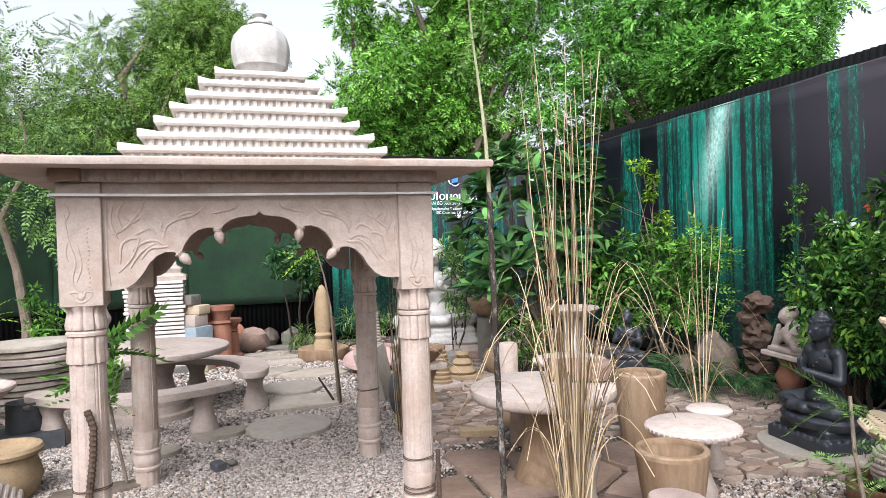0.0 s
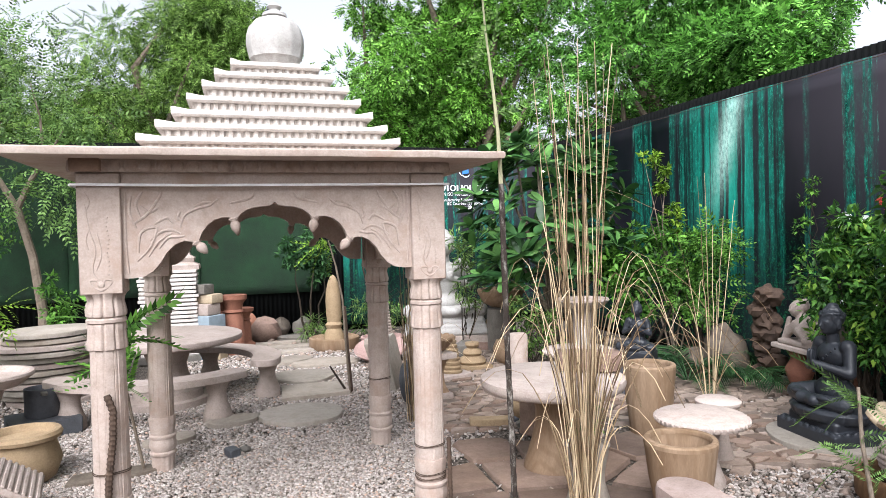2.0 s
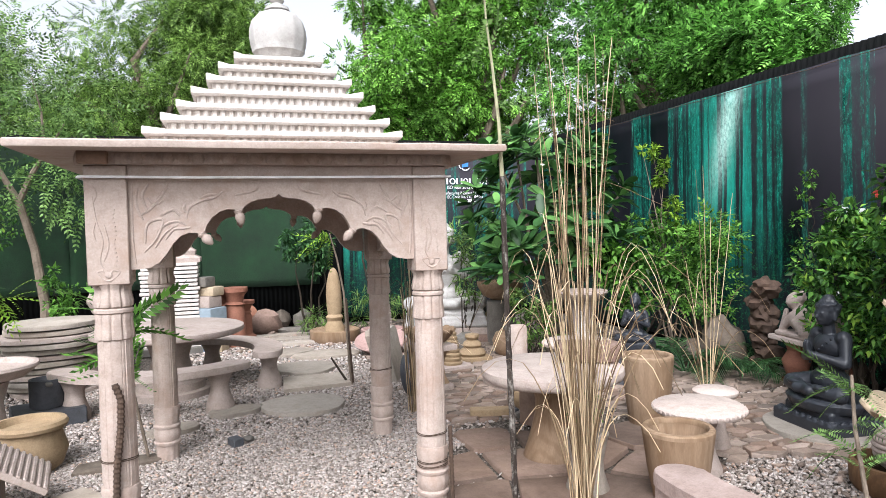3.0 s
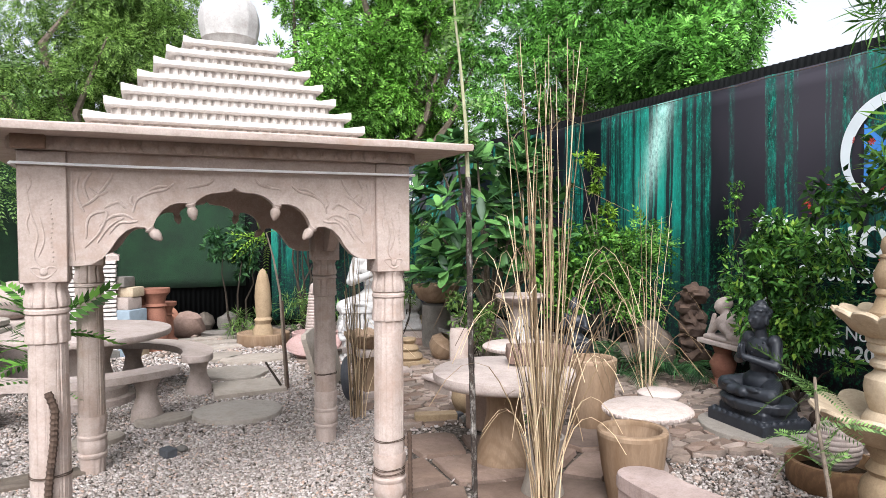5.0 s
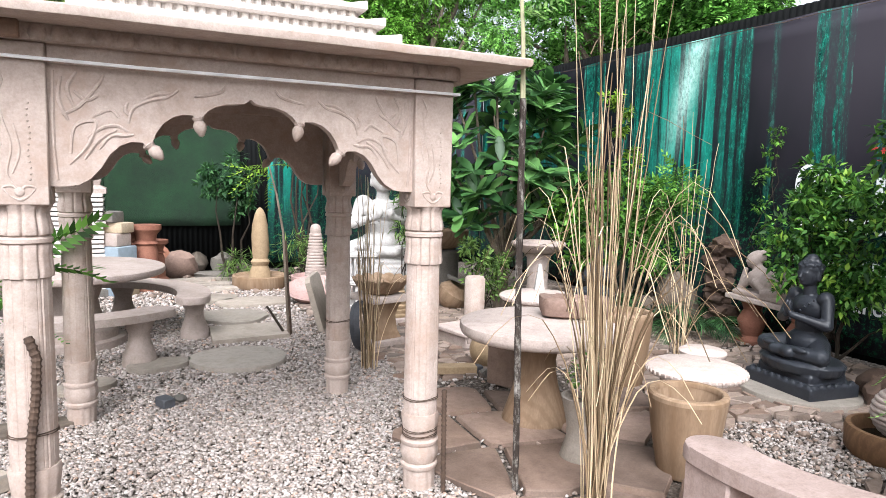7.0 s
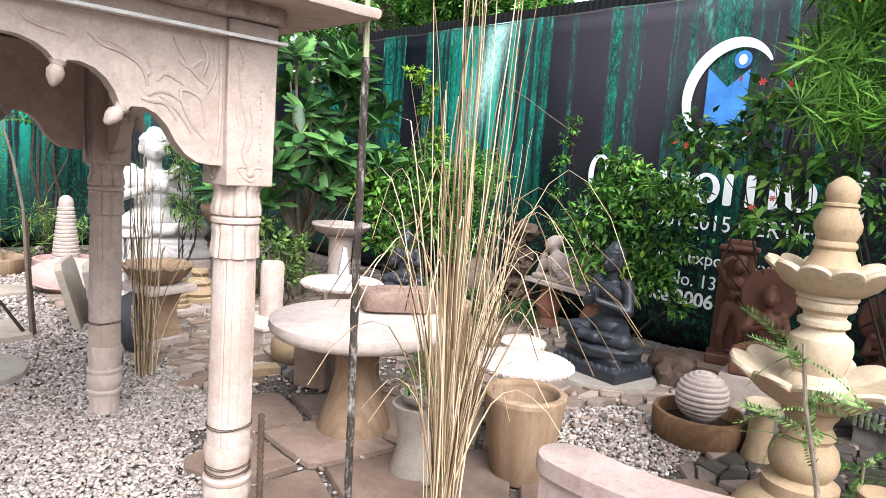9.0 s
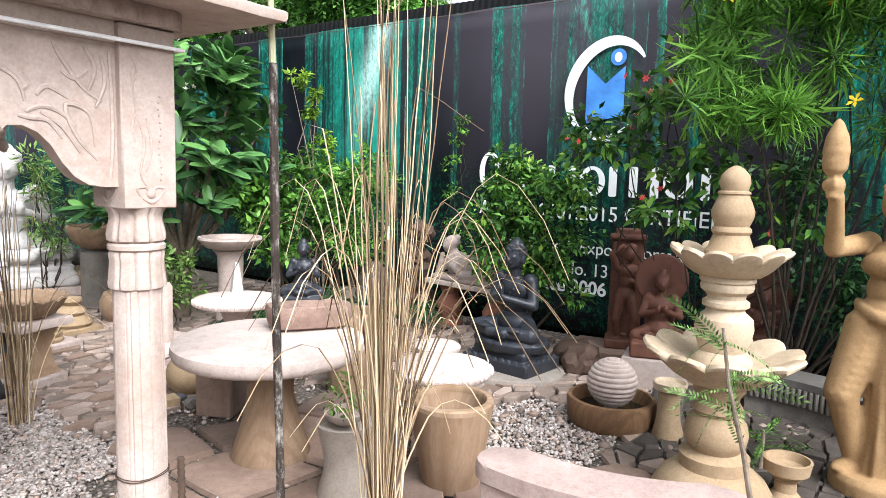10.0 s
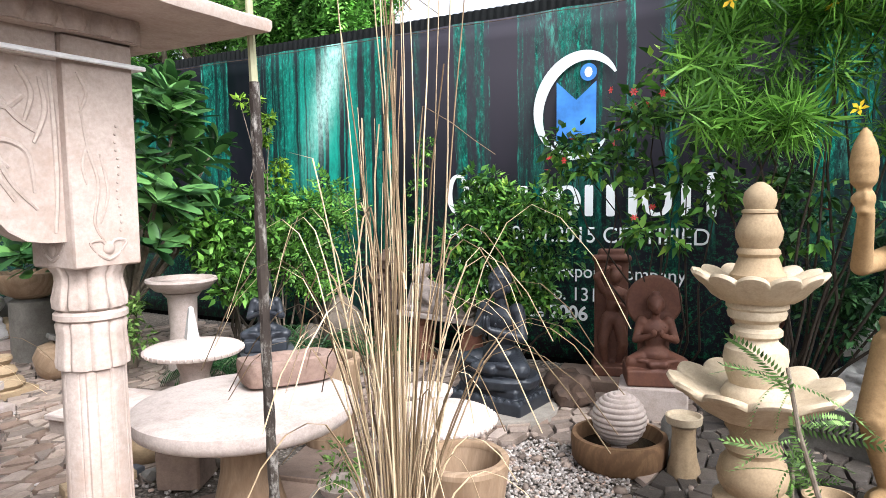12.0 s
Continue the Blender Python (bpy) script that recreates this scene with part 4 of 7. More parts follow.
# ---- carved figures ----
def seated(bm, s, z0, hands="palms", halo=False, curls=True):
    """A cross-legged figure, facing -y, of height s, on z0."""
    def P(x, y, z):
        return (x * s, y * s, z0 + z * s)
    for k in (1, -1):
        limb(bm, P(k * 0.12, 0.06, 0.12), P(k * 0.31, -0.12, 0.085), 0.105 * s, 0.082 * s)
        limb(bm, P(k * 0.31, -0.13, 0.08), P(-k * 0.08, -0.25, 0.085), 0.075 * s, 0.055 * s)
        ball(bm, P(-k * 0.17, -0.22, 0.125), (0.085 * s, 0.04 * s, 0.03 * s))
        ball(bm, P(k * 0.165, 0.05, 0.572), 0.072 * s)
        limb(bm, P(k * 0.185, 0.05, 0.555), P(k * 0.245, 0.0, 0.345), 0.062 * s, 0.052 * s)
        if hands == "palms":
            limb(bm, P(k * 0.245, -0.01, 0.345), P(k * 0.035, -0.19, 0.42), 0.052 * s, 0.034 * s)
            ball(bm, P(k * 0.016, -0.205, 0.485), (0.017 * s, 0.030 * s, 0.075 * s))
        else:
            limb(bm, P(k * 0.245, -0.01, 0.345), P(k * 0.05, -0.17, 0.44), 0.052 * s, 0.036 * s)
            ball(bm, P(k * 0.045, -0.19, 0.475), (0.036 * s, 0.03 * s, 0.05 * s))
        ball(bm, P(k * 0.100, 0.022, 0.775), (0.014 * s, 0.024 * s, 0.052 * s))
        ball(bm, P(k * 0.034, -0.078, 0.805), (0.024 * s, 0.012 * s, 0.008 * s))
        ball(bm, P(k * 0.034, -0.076, 0.785), (0.020 * s, 0.014 * s, 0.010 * s))
    ball(bm, P(0, 0.05, 0.15), (0.20 * s, 0.15 * s, 0.13 * s))
    ball(bm, P(0, 0.06, 0.31), (0.135 * s, 0.105 * s, 0.16 * s))
    ball(bm, P(0, 0.05, 0.48), (0.178 * s, 0.118 * s, 0.13 * s))
    limb(bm, P(0, 0.04, 0.60), P(0, 0.03, 0.70), 0.06 * s, 0.055 * s)
    ball(bm, P(0, 0.01, 0.785), (0.093 * s, 0.102 * s, 0.115 * s))
    ball(bm, P(0, -0.035, 0.715), (0.045 * s, 0.045 * s, 0.035 * s))
    limb(bm, P(0, -0.088, 0.80), P(0, -0.103, 0.762), 0.010 * s, 0.015 * s, 3)
    ball(bm, P(0, -0.084, 0.735), (0.026 * s, 0.014 * s, 0.009 * s))
    ball(bm, P(0, 0.03, 0.835), (0.105 * s, 0.112 * s, 0.092 * s))
    ball(bm, P(0, 0.035, 0.925), (0.058 * s, 0.058 * s, 0.052 * s))
    if curls:
        rnd = random.Random(3)
        for i in range(90):
            a, h = rnd.uniform(0, TAU), rnd.uniform(0.0, 1.0)
            if math.sin(a) < -0.2 and h < 0.28:
                continue
            r = 0.108 * math.sqrt(max(0.05, 1 - h * h * 0.9))
            ball(bm, P(r * math.cos(a), 0.03 + r * math.sin(a) * 1.06, 0.835 + 0.095 * h), 0.013 * s, sub=1)
    # a fold of cloth over the shoulder
    for i in range(8):
        f = i / 7
        ball(bm, P(0.15 - 0.27 * f, -0.075 - 0.03 * math.sin(math.pi * f), 0.57 - 0.26 * f), (0.02 * s, 0.012 * s, 0.02 * s), sub=1)
    if halo:
        lathe([(0, -0.03), (0.20, -0.03), (0.21, 0.0), (0.20, 0.03), (0, 0.03)], 30, None, bm, (0, 0, 0), True)
    return bm


def oval_petals(bm, rx, ry, z0, z1, n, flare=1.06):
    """A ring of lotus petals round an oval seat."""
    own = lathe([(0.94, z0), (1.0, z0 + (z1 - z0) * 0.3), (flare, z0 + (z1 - z0) * 0.75), (0.96, z1)], 96, lambda a, r, z: r * (1 - 0.035 + 0.035 * abs(math.cos(n * a / 2)) ** 0.6))
    bmesh.ops.transform(own, matrix=Matrix.Diagonal((rx, ry, 1, 1)), verts=own.verts)
    return merge(bm, own)


def dark_buddha():
    bm = box((0.62, 0.46, 0.10), (0, 0, 0), 0.01)
    for i in range(9):
        for y in (-0.205, 0.205):
            ball(bm, (-0.26 + i * 0.065, y, 0.10), (0.028, 0.02, 0.02), sub=2)
    for i in range(6):
        for x in (-0.285, 0.285):
            ball(bm, (x, -0.17 + i * 0.068, 0.10), (0.02, 0.028, 0.02), sub=2)
    box((0.50, 0.35, 0.08), (0, 0, 0.095), 0.02, bm)
    oval_petals(bm, 0.315, 0.235, 0.155, 0.245, 18, 1.05)
    seated(bm, 0.80, 0.235)
    carved("buddha_statue", bm, BLACK, "black stone seated buddha statue with joined palms", "statue", pose(3.74, 3.68, 0.045, 0, 0, -97), 0.007, 3)
    solid("base_slab", slab(blob_outline(0.38, 0.44, 30, 0.03, 5), 0.055, 0.012), SLATE, "rounded pale stone slab under the black statue", "slab", pose(3.69, 3.68, 0))


dark_buddha()


def white_buddha():
    bm = box((1.0, 0.72, 0.10), (0, 0, 0), 0.02)
    for z, q in ((0.10, 0.97), (0.17, 0.94)):
        box((1.0 * q, 0.72 * q, 0.06), (0, 0, z), 0.02, bm)
    seated(bm, 1.33, 0.23, "teach")
    bmesh.ops.scale(bm, vec=(1.20, 1.08, 1), verts=bm.verts)
    carved("buddha_statue", bm, MARBLE, "large white stone seated buddha statue with hands at the chest", "statue", pose(2.36, 9.05, 0.21, 0, 0, -14), 0.016, 4)
    p = thing("statue_plinth", "pale stone plinth under the white statue", "plinth", pose(2.36, 9.05, 0, 0, 0, -14) @ Matrix.Diagonal((1, 1, 0.75, 1)))
    part("lower_course", box((1.30, 0.95, 0.14), (0, 0, 0), 0.012), CREAM, p)
    part("upper_course", box((1.22, 0.87, 0.138), (0, 0, 0.142), 0.012), CREAM, p)


white_buddha()


def small_white_buddha():
    bm = box((0.40, 0.30, 0.12), (0, 0, 0), 0.01)
    seated(bm, 0.56, 0.11)
    carved("buddha_statue", bm, MARBLE, "small white stone seated buddha statue on a block", "statue", pose(4.58, 1.36, 0.18, 0, 0, -85), 0.010, 3)
    solid("stone_block", box((0.42, 0.46, 0.18), (0, 0, 0), 0.01), CREAM, "cream stone block under the small white statue", "block", pose(4.58, 1.36, 0))


small_white_buddha()


def brown_figures():
    # a dancer before a slab
    bm = box((0.27, 0.06, 0.86), (0, 0.11, 0.06), 0.008)
    box((0.31, 0.26, 0.08), (0, 0.0, 0), 0.008, bm)
    box((0.31, 0.10, 0.05), (0, 0.10, 0.90), 0.01, bm)
    box((0.22, 0.08, 0.05), (0, 0.10, 0.95), 0.012, bm)
    for k, bend in ((1, 0.03), (-1, -0.02)):
        limb(bm, (k * 0.045, -0.02, 0.42), (k * 0.055 + bend, -0.05, 0.25), 0.055, 0.042)
        limb(bm, (k * 0.055 + bend, -0.05, 0.25), (k * 0.05, -0.01, 0.09), 0.042, 0.028)
    ball(bm, (0, -0.01, 0.45), (0.085, 0.065, 0.07))
    ball(bm, (0.01, -0.01, 0.56), (0.065, 0.05, 0.08))
    ball(bm, (0.015, -0.01, 0.65), (0.085, 0.06, 0.065))
    ball(bm, (0.02, -0.02, 0.79), (0.050, 0.055, 0.065))
    ball(bm, (0.025, 0.0, 0.85), (0.05, 0.05, 0.035))
    limb(bm, (-0.08, -0.01, 0.67), (-0.13, -0.05, 0.79), 0.032, 0.028)
    limb(bm, (-0.13, -0.05, 0.79), (-0.04, -0.05, 0.86), 0.028, 0.022)
    limb(bm, (0.09, -0.01, 0.66), (0.13, -0.05, 0.54), 0.032, 0.026)
    limb(bm, (0.13, -0.05, 0.54), (0.03, -0.09, 0.58), 0.026, 0.022)
    carved("dancer_statue", bm, BROWN, "red-brown stone dancer carved before an upright slab", "statue", pose(4.66, 3.10, 0.12, 0, 0, -70), 0.008, 3)
    # two seated figures with round halos
    for x, y, z, s, tilt in ((4.14, 2.65, 0.24, 0.55, -70), (4.62, 2.02, 0.16, 0.52, -78)):
        bm = box((0.42, 0.32, 0.12), (0, 0, 0), 0.01)
        seated(bm, s, 0.11, "teach", curls=False)
        own = lathe([(0, -0.02), (0.185, -0.02), (0.20, 0.0), (0.185, 0.02), (0, 0.02)], 40, None, None, (0, 0, 0), True)
        bmesh.ops.transform(own, matrix=pose(0, 0.115, 0.11 + 0.80 * s, 90), verts=own.verts)
        merge(bm, own)
        box((0.22, 0.05, 0.40), (0, 0.115, 0.08), 0.008, bm)
        carved("seated_statue", bm, BROWN, "red-brown seated stone figure with a round halo", "statue", pose(x, y, z, 0, 0, tilt), 0.008, 3)
    solid("stone_block", box((0.34, 0.46, 0.24), (0, 0, 0), 0.012), CREAM, "cream stone block under a brown statue", "block", pose(4.12, 2.66, 0, 0, 0, 12))
    solid("stone_slab", box((0.46, 0.74, 0.12), (0, 0, 0), 0.015), FLAG, "brown stone slab under the dancer statue", "slab", pose(4.62, 3.16, 0, 0, 0, 8))
    solid("stone_block", box((0.36, 0.46, 0.16), (0, 0, 0), 0.012), GREYSTONE, "grey stone block under a brown statue", "block", pose(4.62, 2.02, 0, 0, 0, 8))


brown_figures()


def reclining_figure():
    bm = box((0.78, 0.30, 0.05), (0, 0, 0), 0.012)
    ball(bm, (0.20, 0.0, 0.16), (0.26, 0.14, 0.13))
    ball(bm, (0.02, 0.0, 0.15), (0.20, 0.13, 0.12))
    ball(bm, (-0.16, 0.0, 0.17), (0.13, 0.115, 0.12))
    limb(bm, (-0.18, 0.02, 0.22), (-0.25, 0.0, 0.30), 0.06, 0.05)
    ball(bm, (-0.26, -0.01, 0.345), (0.072, 0.078, 0.085))
    ball(bm, (-0.25, 0.02, 0.375), (0.078, 0.082, 0.07))
    ball(bm, (-0.27, -0.085, 0.335), (0.014, 0.016, 0.016))
    ball(bm, (-0.20, 0.03, 0.42), 0.035)
    limb(bm, (-0.20, -0.07, 0.21), (-0.33, -0.09, 0.07), 0.045, 0.038)
    limb(bm, (-0.33, -0.09, 0.07), (-0.30, -0.07, 0.25), 0.034, 0.026)
    limb(bm, (-0.12, -0.10, 0.15), (0.05, -0.13, 0.07), 0.04, 0.032)
    limb(bm, (0.30, -0.08, 0.10), (0.02, -0.13, 0.07), 0.06, 0.04)
    carved("reclining_statue", bm, CREAM, "cream stone reclining figure on a stone bench", "statue", pose(4.70, 4.70, 0.48, 0, 0, -100), 0.009, 4)
    b = thing("stone_bench", "cream stone bench slab on turned pedestals", "bench", pose(4.70, 4.66, 0, 0, 0, -100) @ Matrix.Diagonal((1, 1, 0.835, 1)))
    part("seat", box((1.0, 0.36, 0.06), (0, 0, 0.515), 0.012), TABLE, b)
    foot = part("pedestal", lathe([(0.14, 0), (0.14, 0.05), (0.09, 0.10), (0.12, 0.20), (0.135, 0.28), (0.08, 0.40), (0.10, 0.47), (0.13, 0.515)], 24), TERRA, b, "reddish turned pedestal", at=pose(-0.30, 0, 0))
    share("pedestal", foot, b, pose(0.32, 0, 0))


reclining_figure()


def torch_lady():
    bm = lathe([(0.20, 0), (0.20, 0.07), (0.18, 0.10)], 28)
    # draped skirt and legs
    fold = lambda a, r, z: r * (1 + 0.06 * math.sin(9 * a + 6 * z) + 0.03 * math.sin(17 * a))
    lathe([(0.13, 0.09), (0.115, 0.30), (0.125, 0.55), (0.14, 0.74), (0.14, 0.88), (0.12, 0.96)], 60, fold, bm, (0.03, 0.03, 0))
    limb(bm, (-0.07, -0.05, 0.82), (-0.10, -0.16, 0.50), 0.115, 0.085)
    limb(bm, (-0.10, -0.16, 0.50), (-0.08, -0.05, 0.14), 0.08, 0.05)
    ball(bm, (-0.08, -0.10, 0.11), (0.05, 0.10, 0.035))
    ball(bm, (0, 0.0, 0.90), (0.15, 0.12, 0.11))
    ball(bm, (0, 0.0, 1.02), (0.125, 0.095, 0.12))
    ball(bm, (0, 0.01, 1.15), (0.15, 0.10, 0.12))
    ball(bm, (0, -0.06, 1.14), (0.13, 0.075, 0.07))
    for k in (1, -1):
        ball(bm, (k * 0.16, 0.01, 1.235), 0.062)
    limb(bm, (0, 0.0, 1.25), (0, -0.01, 1.37), 0.055, 0.05)
    ball(bm, (0, -0.02, 1.44), (0.072, 0.088, 0.10))
    ball(bm, (0, -0.105, 1.43), (0.014, 0.018, 0.020))
    ball(bm, (0, 0.02, 1.475), (0.085, 0.095, 0.085))
    ball(bm, (0, 0.10, 1.46), (0.055, 0.05, 0.06))
    for i in range(26):
        a = i * 2.4
        ball(bm, (0.082 * math.cos(a), 0.02 + 0.09 * math.sin(a), 1.47 + 0.05 * math.sin(i * 1.7)), 0.02, sub=1)
    limb(bm, (-0.17, 0.0, 1.235), (-0.11, -0.30, 1.22), 0.058, 0.048)
    limb(bm, (-0.11, -0.30, 1.22), (-0.02, -0.435, 1.47), 0.047, 0.034)
    ball(bm, (-0.02, -0.45, 1.52), (0.042, 0.04, 0.05))
    for i in range(4):
        ball(bm, (-0.02 + 0.018 * (i - 1.5), -0.49, 1.52 + 0.012 * (i % 2)), (0.011, 0.014, 0.03), sub=1)
    lathe([(0.028, 1.46), (0.024, 1.56), (0.050, 1.59), (0.055, 1.63), (0.052, 1.65), (0.057, 1.67), (0.047, 1.74), (0.022, 1.80), (0, 1.83)], 20, None, bm, (-0.02, -0.465, 0))
    limb(bm, (0.17, 0.02, 1.235), (0.24, 0.04, 1.0), 0.055, 0.045)
    limb(bm, (0.24, 0.04, 1.0), (0.21, -0.06, 0.80), 0.045, 0.034)
    ball(bm, (0.21, -0.07, 0.76), (0.035, 0.04, 0.05))
    # sash over the hips
    for i in range(16):
        f = i / 15
        ball(bm, (-0.15 + 0.31 * f, -0.13 + 0.10 * (2 * f - 1) ** 2, 0.93 - 0.06 * f), (0.025, 0.022, 0.035), sub=2)
    carved("torch_bearer_statue", bm, HONEY, "honey sandstone standing figure holding up a torch", "statue", pose(3.11, 1.25, 0.02, 0, 0, -123), 0.009, 3)


torch_lady()


def dark_flute_figure():
    bm = box((0.34, 0.28, 0.10), (0, 0, 0), 0.01)
    seated(bm, 0.52, 0.09, "teach", curls=False)
    carved("dark_statue", bm, BLACK, "small black stone seated figure among the plants", "statue", pose(3.30, 5.55, 0.34, 0, 0, -50), 0.009, 3)
    solid("stone_block", box((0.45, 0.40, 0.34), (0, 0, 0), 0.012), GREYBLACK, "dark grey stone block under a small statue", "block", pose(3.30, 5.55, 0, 0, 0, -40))


dark_flute_figure()


# ---- fountains ----
def scallop(profile, n, lift, depth=0.05):
    """A bowl with a petalled rim: (radius, height, amount) points."""
    bm = bmesh.new()
    seg = n * 10
    rings = []
    for r, z, k in profile:
        ring = []
        for i in range(seg):
            a = TAU * i / seg
            c = abs(math.cos(n * a / 2)) ** 0.7
            q = r * (1 - k * depth * (1 - c))
            ring.append(bm.verts.new((q * math.cos(a), q * math.sin(a), z - k * lift * (1 - c))))
        rings.append(ring)
    for a, b in zip(rings, rings[1:]):
        for i in range(seg):
            bm.faces.new((a[i], a[(i + 1) % seg], b[(i + 1) % seg], b[i]))
    bm.faces.new(rings[0][::-1])
    bm.faces.new(rings[-1])
    return bm


def tiered_fountain():
    f = thing("tiered_fountain", "two-tier honey sandstone fountain with scalloped bowls", "fountain", pose(2.545, 1.898, 0))
    part("foot", lathe([(0.285, 0), (0.29, 0.03), (0.27, 0.07), (0.24, 0.12), (0.19, 0.16), (0.165, 0.175)], 48), YELLOW, f)
    part("lower_stem", lathe([(0.16, 0.17), (0.162, 0.235), (0.13, 0.25), (0.115, 0.262), (0.14, 0.30), (0.148, 0.345), (0.135, 0.40), (0.105, 0.435), (0.11, 0.45), (0.12, 0.46), (0.112, 0.475), (0.095, 0.505), (0.10, 0.53), (0.118, 0.555), (0.118, 0.59)], 48), YELLOW, f)
    low = scallop([(0.11, 0.585, 0), (0.16, 0.598, 0.1), (0.22, 0.632, 0.15), (0.28, 0.684, 0.35), (0.325, 0.722, 0.7), (0.358, 0.742, 1.1), (0.366, 0.758, 1.3), (0.358, 0.772, 1.3), (0.338, 0.768, 0.9), (0.28, 0.738, 0.4), (0.20, 0.700, 0.15), (0.10, 0.688, 0)], 11, 0.028, 0.085)
    part("lower_bowl", low, PALE_YELLOW, f)
    part("upper_stem", lathe([(0.135, 0.66), (0.14, 0.70), (0.118, 0.74), (0.105, 0.75), (0.122, 0.80), (0.132, 0.86), (0.125, 0.905), (0.09, 0.935), (0.085, 0.95), (0.105, 0.965), (0.105, 0.985), (0.085, 1.0), (0.088, 1.02), (0.115, 1.04), (0.12, 1.06), (0.115, 1.075), (0.125, 1.085), (0.125, 1.11)], 48), PALE_YELLOW, f)
    up = scallop([(0.105, 1.105, 0), (0.15, 1.115, 0.2), (0.195, 1.150, 0.6), (0.235, 1.196, 1.0), (0.266, 1.220, 1.2), (0.274, 1.234, 1.3), (0.268, 1.246, 1.3), (0.245, 1.244, 1.1), (0.18, 1.215, 0.6), (0.10, 1.20, 0)], 12, 0.024, 0.085)
    part("upper_bowl", up, PALE_YELLOW, f)
    part("finial", lathe([(0.112, 1.19), (0.112, 1.225), (0.10, 1.24), (0.082, 1.29), (0.078, 1.30), (0.088, 1.315), (0.085, 1.33), (0.075, 1.34), (0.092, 1.38), (0.095, 1.41), (0.078, 1.455), (0.07, 1.47), (0.066, 1.485), (0.072, 1.49), (0.07, 1.50), (0.058, 1.505), (0.068, 1.54), (0.062, 1.575), (0.035, 1.605), (0.012, 1.618), (0, 1.62)], 40), YELLOW, f)


tiered_fountain()


def ball_fountain():
    f = thing("ball_fountain", "ribbed sandstone ball fountain in a round dark basin", "fountain", pose(3.20, 2.655, 0))
    part("basin", lathe([(0.24, 0), (0.272, 0.04), (0.278, 0.15), (0.270, 0.175), (0.245, 0.178), (0.238, 0.15), (0.23, 0.06), (0, 0.05)], 56), TEAK_DARK, f)
    part("water", lathe([(0.232, 0.09), (0, 0.092)], 40), WATER, f)
    prof = [(0.05, 0.075)]
    n = 13
    for i in range(n * 4 + 1):
        a = -math.pi / 2 + 0.25 + (math.pi - 0.30) * i / (n * 4)
        groove = 0.010 * (0.5 + 0.5 * math.cos(TAU * i / 4)) ** 2
        prof.append(((0.158 - groove) * math.cos(a), 0.265 + (0.158 - groove) * math.sin(a)))
    prof.append((0, 0.424))
    part("ribbed_ball", lathe(prof, 48), CREAM, f, "ribbed pale stone ball", sharp=60)


ball_fountain()


# ---- tables, stools, pots ----
def round_table(name, label, x, y, r, z, thick, mat_top, mat_leg, foot):
    t = thing(name, label, "table", pose(x, y, 0))
    part("tabletop", lathe([(r * 0.94, z - thick), (r - 0.012, z - thick * 0.85), (r, z - thick * 0.5), (r - 0.006, z - 0.010), (r - 0.03, z), (0, z + 0.002)], 64), mat_top, t)
    part("pedestal", lathe([(q, h) for q, h in foot], 40), mat_leg, t)
    return t


round_table("garden_table", "round pale sandstone table on a waisted teak sandstone pedestal", 1.55, 3.935, 0.50, 0.658, 0.085, TABLE, TEAK,
            [(0.205, 0), (0.212, 0.025), (0.188, 0.10), (0.150, 0.22), (0.124, 0.34), (0.122, 0.42), (0.140, 0.51), (0.175, 0.574)])


def trough():
    bm = bmesh.new()
    n, rings = 40, []
    for q, z in ((0.80, 0), (0.93, 0.018), (1.0, 0.06), (1.0, 0.105), (0.96, 0.128), (0.88, 0.135), (0.70, 0.125), (0.62, 0.09), (0.50, 0.07)):
        ring = []
        for i in range(n):
            a = TAU * i / n
            c, d = math.cos(a), math.sin(a)
            x, y = 0.235 * math.copysign(abs(c) ** 0.45, c), 0.125 * math.copysign(abs(d) ** 0.45, d)
            p = Vector((x * q, y * (q if q > 0.8 else q * 0.8), z))
            k = 0.030 * noise.noise(p * 8) + 0.016 * noise.noise(p * 24)
            ring.append(bm.verts.new(p * (1 + k * 3)))
        rings.append(ring)
    for lo, hi in zip(rings, rings[1:]):
        for i in range(n):
            bm.faces.new((lo[i], lo[(i + 1) % n], hi[(i + 1) % n], hi[i]))
    bm.faces.new(rings[0][::-1])
    bm.faces.new(rings[-1])
    solid("rough_trough", bm, ROSE, "rough rose stone planter trough on the garden table", "planter", pose(1.85, 3.95, 0.660, 0, 0, -33))


trough()


def beaded_stool(x, y, r, z, label, beads=True, foot=0.13):
    t = thing("round_stool", label, "stool", pose(x, y, 0), "stools by the garden table")
    bm = lathe([(r * 0.86, z - 0.055), (r - 0.012, z - 0.05), (r, z - 0.03), (r, z - 0.016), (r - 0.018, z - 0.002), (0, z)], 56)
    part("seat", bm, TABLE, t)
    if beads:
        n, first = 44, None
        for i in range(n):
            a = TAU * i / n
            at = pose(r * math.cos(a), r * math.sin(a), z - 0.025)
            if first is None:
                b = bmesh.new()
                ball(b, (0, 0, 0), (0.009, 0.009, 0.016), sub=1)
                first = part("bead", b, TABLE, t, at=at)
            else:
                share("bead", first, t, at)
    part("pedestal", lathe([(foot, 0), (foot * 1.02, 0.03), (foot * 0.72, 0.14), (foot * 0.62, (z - 0.05) * 0.6), (foot * 0.8, z - 0.12), (foot * 1.15, z - 0.053)], 28), CREAM, t)


